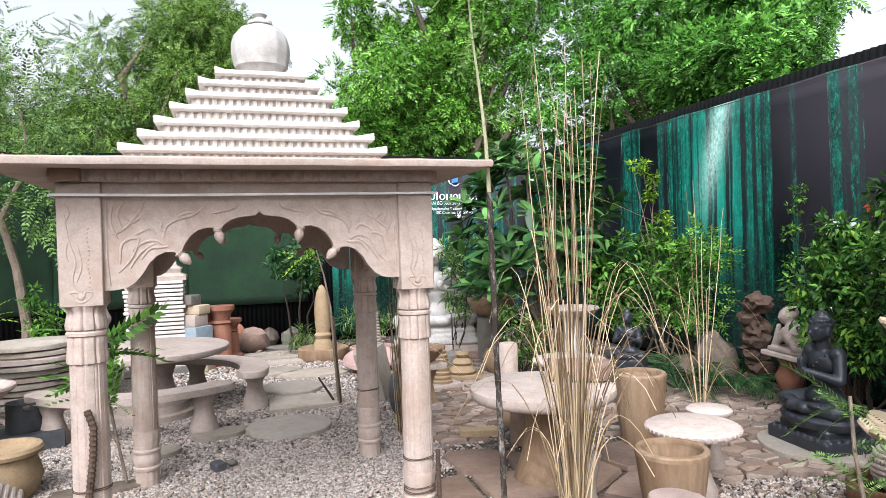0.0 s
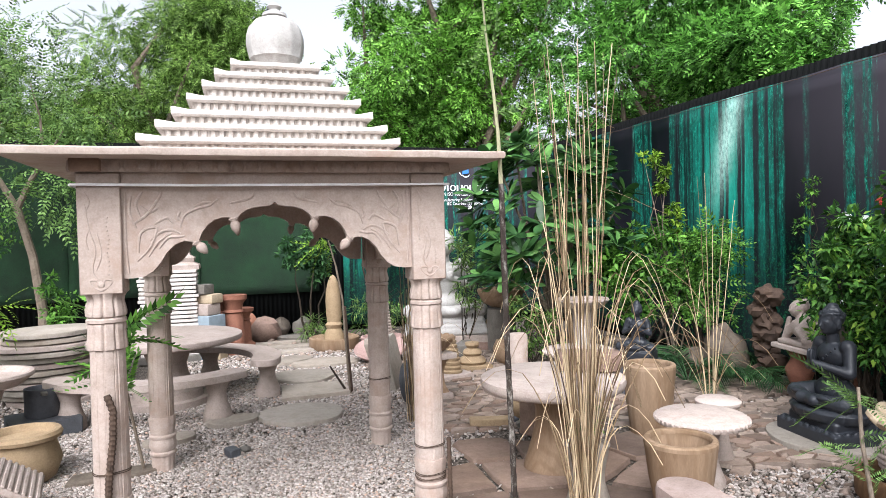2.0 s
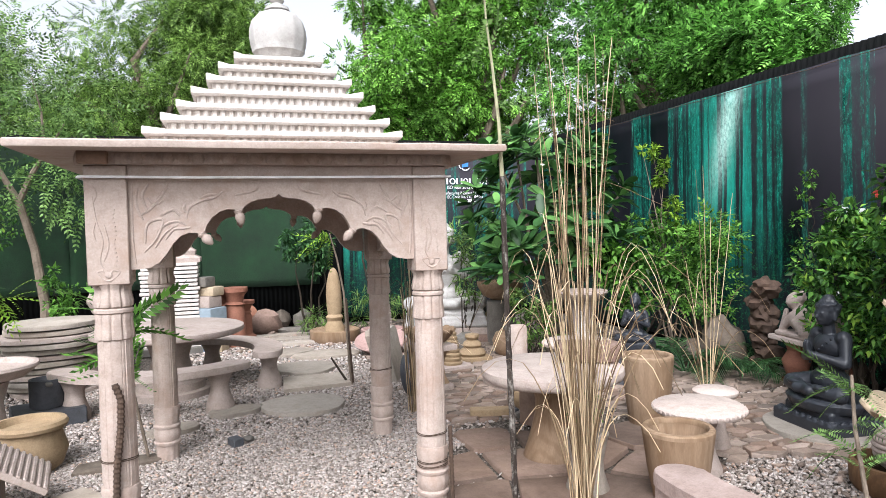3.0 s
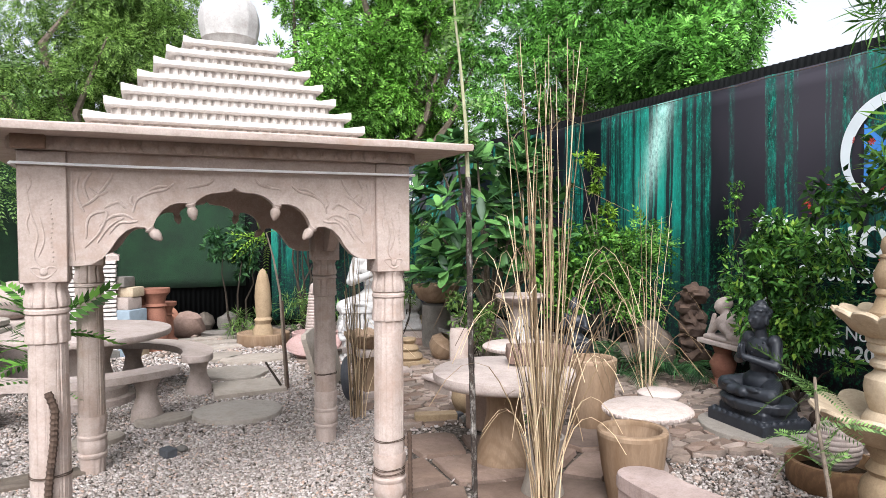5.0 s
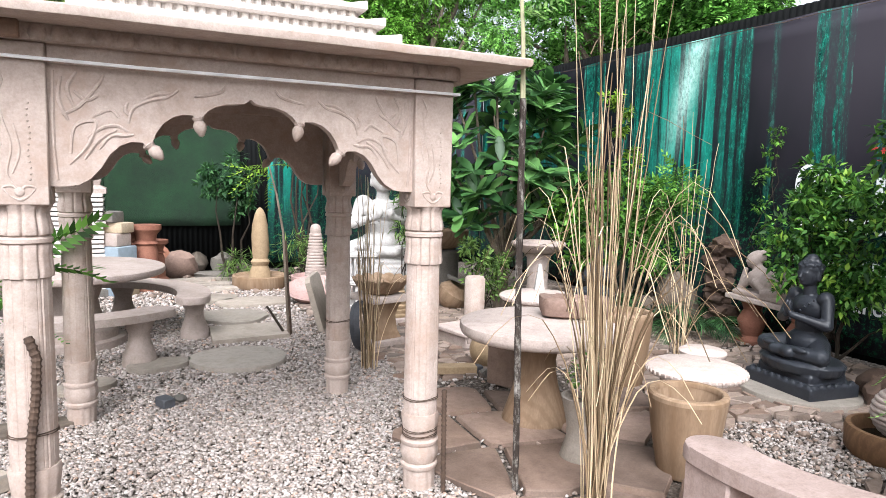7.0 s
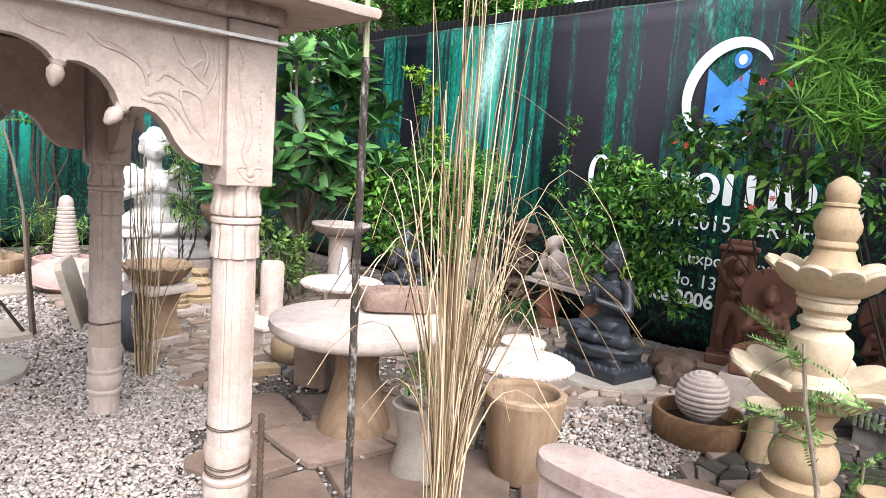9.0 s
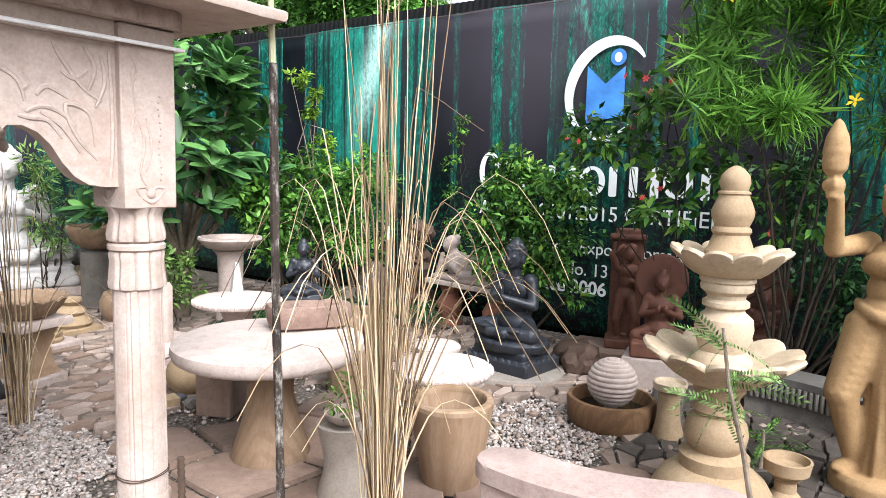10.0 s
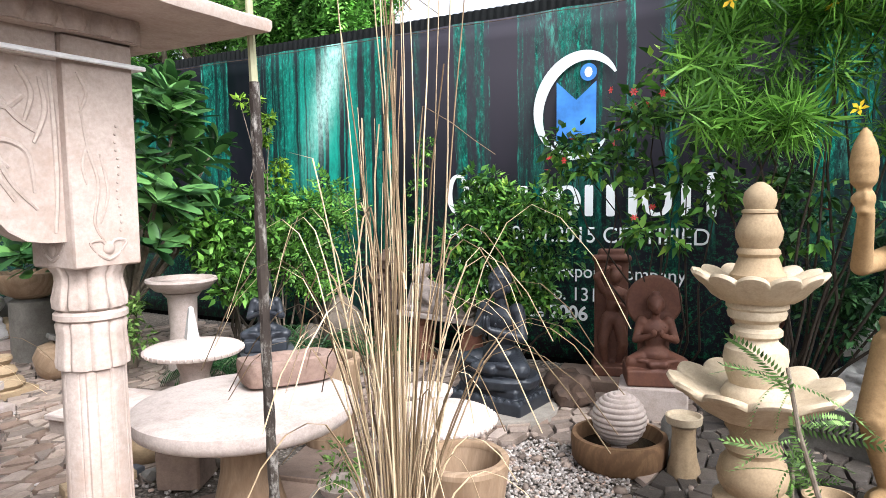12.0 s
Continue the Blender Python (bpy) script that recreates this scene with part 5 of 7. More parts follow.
beaded_stool(2.315, 3.35, 0.290, 0.45, "round pale stone stool with beaded rim", True, 0.14)
beaded_stool(2.71, 3.67, 0.155, 0.44, "small round pale stone stool", False, 0.10)
beaded_stool(2.75, 5.75, 0.36, 0.46, "low round pale stone table with beaded rim", True, 0.17)
solid("stone_pyramid", lathe([(0.07, 0), (0.065, 0.02), (0.022, 0.25), (0, 0.262)], 4), MARBLE, "small pale stone pyramid on the low table", "ornament", pose(2.92, 5.98, 0.46, 0, 0, 20), sharp=20)


def tall_pot(x, y, h, r_top, r_bot, label):
    p = thing("tall_planter", label, "planter", pose(x, y, 0), "teak sandstone planters")
    part("body", lathe([(r_bot * 0.96, 0), (r_bot, 0.012), (r_bot + (r_top - r_bot) * 0.62, h * 0.5), (r_top, h - 0.030), (r_top - 0.036, h - 0.030), (r_bot, 0.06), (0, 0.055)], 48), TEAK, p)
    part("rim", lathe([(r_top - 0.038, h - 0.031), (r_top + 0.001, h - 0.031), (r_top + 0.001, h - 0.010), (r_top - 0.007, h), (r_top - 0.032, h), (r_top - 0.038, h - 0.008), (r_top - 0.038, h - 0.031)], 48, closed=True), TEAK, p, "thick worn rim")


tall_pot(1.888, 2.995, 0.45, 0.205, 0.14, "empty tapered teak sandstone planter with thick rim")
tall_pot(2.60, 4.33, 0.58, 0.205, 0.15, "tall empty tapered teak sandstone planter")


def waisted_planter():
    p = thing("waisted_planter", "waisted grey stone planter with a small herb bowl on it", "planter", pose(1.47, 3.32, 0))
    part("body", lathe([(0.13, 0), (0.135, 0.02), (0.10, 0.14), (0.098, 0.20), (0.125, 0.33), (0.135, 0.37), (0.12, 0.372), (0.11, 0.35), (0, 0.34)], 32), SLATE, p)
    b = thing("herb_bowl", "shallow stone bowl with a small green herb", "planter", pose(1.47, 3.32, 0.365))
    part("bowl", lathe([(0.045, 0), (0.085, 0.025), (0.10, 0.06), (0.088, 0.06), (0.07, 0.04), (0, 0.035)], 28), CREAM, b)
    rng = np.random.default_rng(5)
    pts, ways = crown_points(rng, [(0, 0, 0.12), (0.04, 0.02, 0.17), (-0.05, -0.02, 0.13)], [0.10, 0.09, 0.09], 60)
    scatter("herb", leaf_shape(0.035, 0.016), pts, turns(rng, len(pts), ways), rng.uniform(0.7, 1.2, len(pts)), HERB, b)


waisted_planter()


def arc_bench(name, label, cx, cy, r, width, a0, a1, z, thick, legs, mat_top=CREAM, mat_leg=CREAM, solid_legs=False):
    b = thing(name, label, "bench", pose(cx, cy, 0))
    n = 26
    pts = [((r + width / 2) * math.cos(radians(a0 + (a1 - a0) * i / n)), (r + width / 2) * math.sin(radians(a0 + (a1 - a0) * i / n))) for i in range(n + 1)]
    ends = []
    for a, s in ((a1, 1), (a0, -1)):
        c = Vector((r * math.cos(radians(a)), r * math.sin(radians(a))))
        ends.append([tuple(c + Vector((math.cos(radians(a) + s * q), math.sin(radians(a) + s * q))) * width / 2) for q in [math.pi * (k + 1) / 10 for k in range(9)]])
    inner = [((r - width / 2) * math.cos(radians(a1 - (a1 - a0) * i / n)), (r - width / 2) * math.sin(radians(a1 - (a1 - a0) * i / n))) for i in range(n + 1)]
    outline = pts + ends[0] + inner + ends[1][::-1]
    bm = slab(outline, thick, thick * 0.4)
    part("seat", bm, mat_top, b, at=pose(0, 0, z - thick))
    first = None
    for a in legs:
        at = pose(r * math.cos(radians(a)), r * math.sin(radians(a)), 0, 0, 0, a)
        if first:
            share("pedestal", first, b, at)
        elif solid_legs:
            first = part("pedestal", box((width * 0.86, 0.26, z - thick), (0, 0, 0), 0.012), mat_leg, b, at=at)
        else:
            first = part("pedestal", lathe([(0.13, 0), (0.13, 0.02), (0.125, 0.08), (0.085, 0.20), (0.08, 0.26), (0.11, z - thick - 0.03), (0.13, z - thick)], 28), mat_leg, b, at=at)
    return b


arc_bench("curved_bench", "curved pale stone bench slab on block supports", 2.58, 2.30, 1.09, 0.25, 171, 214, 0.42, 0.07, (175, 210), BENCH, BENCH, True)
arc_bench("fluted_bench", "curved grey stone bench with a fluted edge", 2.90, 1.95, 1.17, 0.28, -54, 2, 0.29, 0.045, (-47, -5), GREYSTONE, GREYSTONE, True)


def fluted_edge():
    e = thing("fluted_kerb", "row of short grey stone flutes under the curved bench", "kerb", pose(2.90, 1.95, 0))
    first = None
    n = 30
    for i in range(n):
        a = radians(-55 + 58 * i / (n - 1))
        at = pose(1.035 * math.cos(a), 1.035 * math.sin(a), 0.135)
        if first is None:
            first = part("flute", lathe([(0.0145, 0), (0.0160, 0.004), (0.0160, 0.104), (0.0145, 0.108)], 10), GREYSTONE, e, at=at)
        else:
            share("flute", first, e, at)
    arc = [radians(-55 + 58 * i / 20) for i in range(21)]
    part("kerb_band", slab([(1.05 * math.cos(a), 1.05 * math.sin(a)) for a in arc] + [(1.10 * math.cos(a), 1.10 * math.sin(a)) for a in arc[::-1]], 0.243, 0.004), GREYSTONE, e)


fluted_edge()


def tree_post():
    wob = lambda a, r, z: r * (1 + 0.06 * noise.noise(Vector((math.cos(a) * 3, math.sin(a) * 3, z * 14))) + 0.05 * noise.noise(Vector((math.cos(a) * 7, math.sin(a) * 7, z * 25))))
    p = thing("small_pedestal", "small carved honey stone pedestal with a cup top", "pedestal", pose(3.17, 2.29, 0))
    part("post", lathe([(0.085, 0), (0.088, 0.04), (0.070, 0.12), (0.062, 0.24), (0.066, 0.29)], 36, wob), YELLOW, p)
    part("cup", lathe([(0.06, 0.285), (0.095, 0.31), (0.10, 0.35), (0.09, 0.352), (0.08, 0.33), (0, 0.32)], 32), PALE_YELLOW, p)
    u = thing("small_urn", "small honey stone urn on the paving", "urn", pose(2.74, 1.60, 0))
    part("urn_foot", lathe([(0.08, 0), (0.085, 0.02), (0.05, 0.06), (0.05, 0.11), (0.07, 0.13)], 28), YELLOW, u)
    part("urn_bowl", lathe([(0.06, 0.128), (0.10, 0.16), (0.11, 0.22), (0.098, 0.222), (0.085, 0.18), (0, 0.15)], 32), YELLOW, u)
    fish = boulder((0.10, 0.20, 0.34), 8, 0.10, 3)
    solid("grey_figure_stone", fish, GREYSTONE, "grey rounded standing stone beside the basin", "stone", pose(3.40, 2.36, 0, 0, 0, 20))


tree_post()


# ---- the back of the yard ----
def ring_cone():
    c = thing("ringed_cone", "pale ringed stone cone standing in a round basin", "ornament", pose(1.42, 9.05, 0))
    part("basin", lathe([(0.26, 0), (0.31, 0.06), (0.32, 0.22), (0.29, 0.225), (0.27, 0.17), (0, 0.16)], 40), PINKPLATE, c)
    prof = [(0.15, 0.15)]
    n = 15
    for i in range(n):
        z, r = 0.16 + 0.62 * i / n, 0.145 - 0.065 * i / n
        prof += [(r - 0.012, z), (r, z + 0.012), (r, z + 0.034), (r - 0.012, z + 0.046)]
    prof += [(0.072, 0.78), (0.075, 0.83), (0.06, 0.88), (0.03, 0.905), (0, 0.91)]
    part("cone", lathe(prof, 32), CREAM, c)


ring_cone()


def standing_stone():
    c = thing("standing_stone", "tall tapering brown standing stone in a round basin", "ornament", pose(0.80, 9.62, 0))
    part("basin", lathe([(0.34, 0), (0.37, 0.05), (0.37, 0.17), (0.34, 0.18), (0.30, 0.14), (0, 0.13)], 40), TEAK, c)
    wob = lambda a, r, z: r * (1 + 0.12 * noise.noise(Vector((math.cos(a), math.sin(a), z * 3))) + 0.05 * noise.noise(Vector((math.cos(a) * 3, math.sin(a) * 3, z * 9))))
    part("stone", lathe([(0.15, 0.12), (0.145, 0.22), (0.105, 0.30), (0.13, 0.36), (0.10, 0.40), (0.115, 0.50), (0.115, 0.70), (0.10, 0.86), (0.070, 1.00), (0.04, 1.07), (0, 1.10)], 36, wob), YELLOW, c)


standing_stone()


def bowl_stand(name, label, x, y, mat_b, mat_p, zb, rb, depth, foot, cat="bird bath"):
    b = thing(name, label, cat, pose(x, y, 0))
    part("pedestal", lathe(foot, 32), mat_p, b)
    part("bowl", lathe([(rb * 0.35, zb - depth), (rb * 0.75, zb - depth * 0.75), (rb * 0.97, zb - depth * 0.25), (rb, zb - 0.02), (rb * 0.985, zb), (rb * 0.90, zb), (rb * 0.8, zb - depth * 0.3), (0, zb - depth * 0.55)], 44), mat_b, b)
    return b


bowl_stand("bird_bath", "pale stone bird bath on a square-waisted pedestal", 3.14, 6.35, CREAM, CREAM, 0.90, 0.29, 0.13, [(0.19, 0), (0.19, 0.05), (0.14, 0.10), (0.11, 0.45), (0.12, 0.73), (0.16, 0.78)])
bowl_stand("stone_bowl", "rounded brown stone bowl raised on a block", 2.95, 8.3, TEAK, GREYSTONE, 0.88, 0.33, 0.26, [(0.20, 0), (0.20, 0.60), (0.14, 0.63)], "bowl")
bowl_stand("stone_bowl", "wide pale stone bowl on a rounded pedestal", -2.55, 5.95, CREAM, CREAM, 0.62, 0.40, 0.14, [(0.26, 0), (0.27, 0.05), (0.15, 0.14), (0.13, 0.30), (0.18, 0.48)], "bowl")


def lotus_bowl():
    p = thing("stone_pedestal", "waisted cream stone pedestal with a flat top", "pedestal", pose(1.28, 6.12, 0, 0, 0, 15) @ Matrix.Diagonal((0.82, 0.82, 1, 1)))
    part("foot", box((0.42, 0.42, 0.08), (0, 0, 0), 0.012), CREAM, p)
    part("waist", lathe([(0.24, 0.08), (0.19, 0.16), (0.17, 0.28), (0.21, 0.38), (0.25, 0.42)], 4), TEAK, p, at=pose(0, 0, 0, 0, 0, 45))
    part("top_slab", box((0.50, 0.50, 0.06), (0, 0, 0.42), 0.02, seg=2), TABLE, p)
    solid("lotus_bowl", scallop([(0.14, 0, 0), (0.20, 0.03, 0.3), (0.27, 0.09, 0.8), (0.31, 0.145, 1), (0.30, 0.16, 1), (0.28, 0.15, 1), (0.22, 0.08, 0.5), (0.1, 0.06, 0)], 14, 0.02, 0.04), TEAK, "brown stone lotus bowl on the cream pedestal", "bowl", pose(1.28, 6.12, 0.48) @ Matrix.Diagonal((0.85, 0.85, 1, 1)))
    solid("dark_ring", lathe([(0.17, -0.03), (0.21, -0.045), (0.23, 0), (0.21, 0.045), (0.17, 0.03), (0.17, -0.03)], 40, closed=True), GREYBLACK, "black ring leaning on the pedestal", "ring", pose(1.07, 6.02, 0.215, 82, 0, 55))


lotus_bowl()
solid("rose_dish", lathe([(0.16, 0), (0.28, 0.04), (0.36, 0.12), (0.35, 0.14), (0.27, 0.075), (0, 0.05)], 40), PINKPLATE, "wide dusty rose stone dish tilted on the gravel", "dish", pose(1.25, 8.35, 0.06, 14, -6, 0))
for _x, _y, _t, _r in ((0.98, 6.98, 16, 64), (1.10, 6.83, 12, 64)):
    solid("leaning_slab", slab([(-0.25, 0), (0.25, 0), (0.25, 0.50), (0.19, 0.56), (-0.20, 0.55), (-0.25, 0.50)], 0.055, 0.008), SLATE, "pale stone slab leaning near the columns", "slab", pose(_x, _y, 0, 90 - _t, 0, _r), "leaning slabs")


def baluster_stool(x, y, z, w, label):
    s = thing("baluster_stool", label, "stool", pose(x, y, z, 0, 0, -12))
    part("seat", box((w, w * 0.8, 0.05), (0, 0, 0.27), 0.012), MARBLE, s)
    part("base", box((w * 0.95, w * 0.76, 0.04), (0, 0, 0), 0.008), MARBLE, s)
    first = None
    for i in range(5):
        for j in (-1, 1):
            at = pose(w * (-0.36 + 0.18 * i), j * w * 0.30, 0.04)
            if first:
                share("baluster", first, s, at)
            else:
                first = part("baluster", lathe([(0.018, 0), (0.022, 0.03), (0.014, 0.09), (0.024, 0.17), (0.02, 0.23)], 10), MARBLE, s, at=at)


baluster_stool(1.72, 7.95, 0, 0.50, "white stone baluster stool used as a base")
baluster_stool(1.70, 8.0, 0.32, 0.38, "white stone baluster stool stacked on another")


def pagoda_cone():
    p = thing("stepped_spire", "cream stepped stone spire in a square tray", "ornament", pose(1.78, 6.95, 0, 0, 0, 10) @ Matrix.Scale(0.78, 4))
    part("tray", box((0.50, 0.44, 0.09), (0, 0, 0), 0.01), CREAM, p)
    prof = []
    for i in range(9):
        z, r = 0.085 + 0.062 * i, 0.14 - 0.011 * i
        prof += [(r, z), (r + 0.012, z + 0.02), (r + 0.012, z + 0.042), (r - 0.008, z + 0.05)]
    part("spire", lathe(prof + [(0, 0.66)], 24), YELLOW, p)
    q = thing("turned_ornament", "stacked turned honey stone ornament on a slab", "ornament", pose(2.17, 7.35, 0))
    part("slab", box((0.40, 0.36, 0.07), (0, 0, 0), 0.01), YELLOW, q)
    part("turning", lathe([(0.15, 0.07), (0.17, 0.10), (0.15, 0.14), (0.10, 0.17), (0.12, 0.20), (0.10, 0.24), (0.06, 0.26), (0.09, 0.30), (0.085, 0.33), (0, 0.34)], 32), YELLOW, q)
    solid("ring_ball", lathe([(0.02, 0.02), (0.12, 0.0), (0.17, 0.10), (0.15, 0.20), (0.07, 0.25), (0.05, 0.235), (0, 0.15)], 28), GREYSTONE, "grey stone ball with a hollow top", "ornament", pose(2.30, 7.95, 0))
    solid("lotus_ornament", scallop([(0.12, 0, 0), (0.20, 0.08, 0.8), (0.23, 0.18, 1), (0.20, 0.26, 1), (0.10, 0.27, 0), (0.02, 0.30, 0)], 10, 0.03, 0.08), YELLOW, "honey stone lotus ornament", "ornament", pose(2.92, 8.75, 0.10))
    solid("boulder", boulder((0.36, 0.26, 0.52), 4, 0.12, 3), GREYSTONE, "upright brownish boulder near the white statue", "boulder", pose(3.10, 8.95, 0.08))
    solid("stone_bowl", lathe([(0.10, 0), (0.19, 0.10), (0.20, 0.20), (0.12, 0.30), (0.09, 0.28), (0, 0.2)], 28), TEAK, "brown rounded stone pot lying at the paving edge", "pot", pose(2.62, 7.5, 0.03, 20, 25, 0))
    solid("tilted_plank", box((0.45, 0.14, 0.04), (0, 0, 0), 0.006), GREYSTONE, "narrow grey stone plank leaning on a pot", "plank", pose(2.78, 7.35, 0.30, 0, 22, -20))


pagoda_cone()

_post = thing("pink_post", "short fluted pale pink stone post on a low slab", "post", pose(2.19, 5.99, 0.16))
part("shaft", lathe([(0.10, 0), (0.10, 0.435), (0.085, 0.46)], 40, petals(8, 0.06)), PINK, _post)


def grid_slab():
    s = thing("grid_slab", "low pale stone block with a carved grid edge", "slab", pose(2.18, 5.92, 0, 0, 0, 12))
    part("body", box((0.62, 0.46, 0.12), (0, 0, 0), 0.006), CREAM, s)
    part("top", box((0.66, 0.50, 0.04), (0, 0, 0.12), 0.010), TABLE, s)
    first = None
    for i in range(9):
        for k in range(2):
            at = pose(-0.27 + i * 0.0675, -0.232, 0.012 + k * 0.055)
            if first:
                share("grid_tile", first, s, at)
            else:
                first = part("grid_tile", box((0.055, 0.012, 0.045), (0, 0, 0), 0.004), CREAM, s, at=at)


grid_slab()
solid("stone_ball", lathe([(0.02, 0)] + [(0.15 * math.cos(a), 0.148 + 0.15 * math.sin(a)) for a in [radians(-80 + 10 * i) for i in range(17)]] + [(0, 0.298)], 36), YELLOW, "smooth tan stone ball behind the garden table", "ball", pose(1.86, 5.12, 0))
solid("stone_block", box((0.28, 0.24, 0.33), (0, 0, 0), 0.012), FLAG, "rosy brown stone block behind the garden table", "block", pose(1.82, 4.70, 0, 0, 0, 28))
solid("stone_plank", box((0.36, 0.12, 0.06), (0, 0, 0), 0.006), YELLOW, "short honey stone plank on the paving", "plank", pose(1.50, 5.02, 0.02, 0, 0, -16))
for _i, (_x, _y, _s, _m) in enumerate(((1.68, 5.0, 0.12, GREYBLACK), (1.80, 4.86, 0.10, GREYBLACK), (1.72, 4.90, 0.11, GREYSTONE), (2.05, 4.72, 0.26, ROCK), (2.0, 4.95, 0.16, ROCK), (-0.60, 5.05, 0.12, GREYBLACK), (-0.50, 5.12, 0.09, GREYSTONE))):
    solid("broken_stone", box((_s, _s * 0.7, _s * 0.55), (0, 0, 0), 0.008) if _m is GREYBLACK else boulder((_s, _s * 0.8, _s * 0.6), _i + 2, 0.2), _m, "broken dark stone lying on the ground", "stone", pose(_x, _y, 0, 0, 0, 23 * _i), "broken stones")
solid("boulder", boulder((0.38, 0.30, 0.28), 11, 0.22, 3), RUBBLE, "brown split boulder beside the black statue", "boulder", pose(4.08, 3.22, 0))
solid("boulder", boulder((0.34, 0.30, 0.26), 13, 0.16, 3), RUBBLE, "dark boulder beside the black statue", "boulder", pose(4.22, 3.36, 0))


# ---- the west side ----
round_table("garden_table", "large round cream stone table on a stepped pedestal", -1.24, 7.02, 0.74, 0.70, 0.075, CREAM, CREAM,
            [(0.40, 0), (0.40, 0.07), (0.34, 0.08), (0.33, 0.15), (0.26, 0.17), (0.20, 0.30), (0.18, 0.40), (0.22, 0.52), (0.30, 0.626)])
arc_bench("curved_bench", "curved cream stone bench on waisted pedestals", -1.24, 7.02, 1.00, 0.27, -150, -50, 0.43, 0.06, (-138, -60))
arc_bench("curved_bench", "curved cream stone bench on waisted pedestals", -1.24, 7.02, 0.98, 0.29, -14, 80, 0.43, 0.065, (-4, 68))


def slab_pile():
    rnd = random.Random(8)
    for i in range(12):
        r = 0.47 + rnd.uniform(-0.05, 0.04)
        x, y, z = -2.50 + rnd.uniform(-0.04, 0.04), 7.78 + rnd.uniform(-0.03, 0.03), 0.064 * i
        solid("round_slab", slab(blob_outline(r, r, 44, 0.045, i), 0.046, 0.013), SLATE if i % 3 else CREAM, "rough-edged round stone slab in a stack", "slab", pose(x, y, z, 0, 0, rnd.uniform(0, 90)), "stacked round slabs")
        # added dark discs carry the slabs and stand in for the shadow gaps
        if i < 11:
            solid("spacer", lathe([(r * 0.82, 0), (r * 0.82, 0.018)], 20), ROCK, "added dark disc filling the shadow gap between round slabs", "spacer", pose(x, y, z + 0.046), "round slab spacers")


slab_pile()


def mortar():
    m = thing("stone_spout", "charcoal stone cup with a spout on a square basin", "fountain", pose(-2.20, 6.35, 0, 0, 0, 20))
    bm = box((0.55, 0.50, 0.15), (0, 0, 0), 0.010)
    part("basin", bm, GREYBLACK, m)
    part("cup", lathe([(0.13, 0.15), (0.14, 0.17), (0.14, 0.40), (0.125, 0.402), (0.11, 0.36), (0, 0.35)], 36), GREYBLACK, m)
    part("spout", box((0.05, 0.10, 0.03), (0.0, -0.15, 0.36), 0.006), GREYSTONE, m)


mortar()
solid("round_planter", lathe([(0.15, 0), (0.20, 0.04), (0.238, 0.15), (0.205, 0.27), (0.210, 0.295), (0.238, 0.31), (0.245, 0.335), (0.232, 0.358), (0.20, 0.36), (0.18, 0.31), (0, 0.28)], 40), YELLOW, "round cream stone planter with a rolled rim", "planter", pose(-1.98, 5.02, 0))


def ribbed_slab():
    s = thing("ribbed_slab", "pale ribbed stone slab leaning on a block", "slab", pose(-1.90, 4.16, 0.33, 0, 34, 12))
    part("board", box((0.55, 0.50, 0.04), (0, 0, 0), 0.004), CREAM, s)
    first = None
    for i in range(14):
        at = pose(-0.25 + i * 0.0385, 0, 0.036)
        if first:
            share("rib", first, s, at)
        else:
            first = part("rib", box((0.022, 0.50, 0.014), (0, 0, 0), 0.004), CREAM, s, at=at)
    solid("stone_block", box((0.42, 0.55, 0.30), (0, 0, 0), 0.012), CREAM, "beige stone block on the gravel", "block", pose(-2.12, 4.15, 0, 0, 0, 12))
    solid("stone_slab", box((0.46, 0.30, 0.09), (0, 0, 0), 0.012), SLATE, "beige stone slab on the gravel", "slab", pose(-1.58, 4.05, 0, 0, 0, 40))
    solid("dark_slab", slab([(-0.27, -0.10), (0.10, -0.13), (0.30, -0.06), (0.26, 0.08), (-0.02, 0.12), (-0.24, 0.09)], 0.03, 0.005), ROCK, "dark flat broken slab lying on the gravel", "slab", pose(-1.42, 4.90, 0, 0, 0, 8))


ribbed_slab()


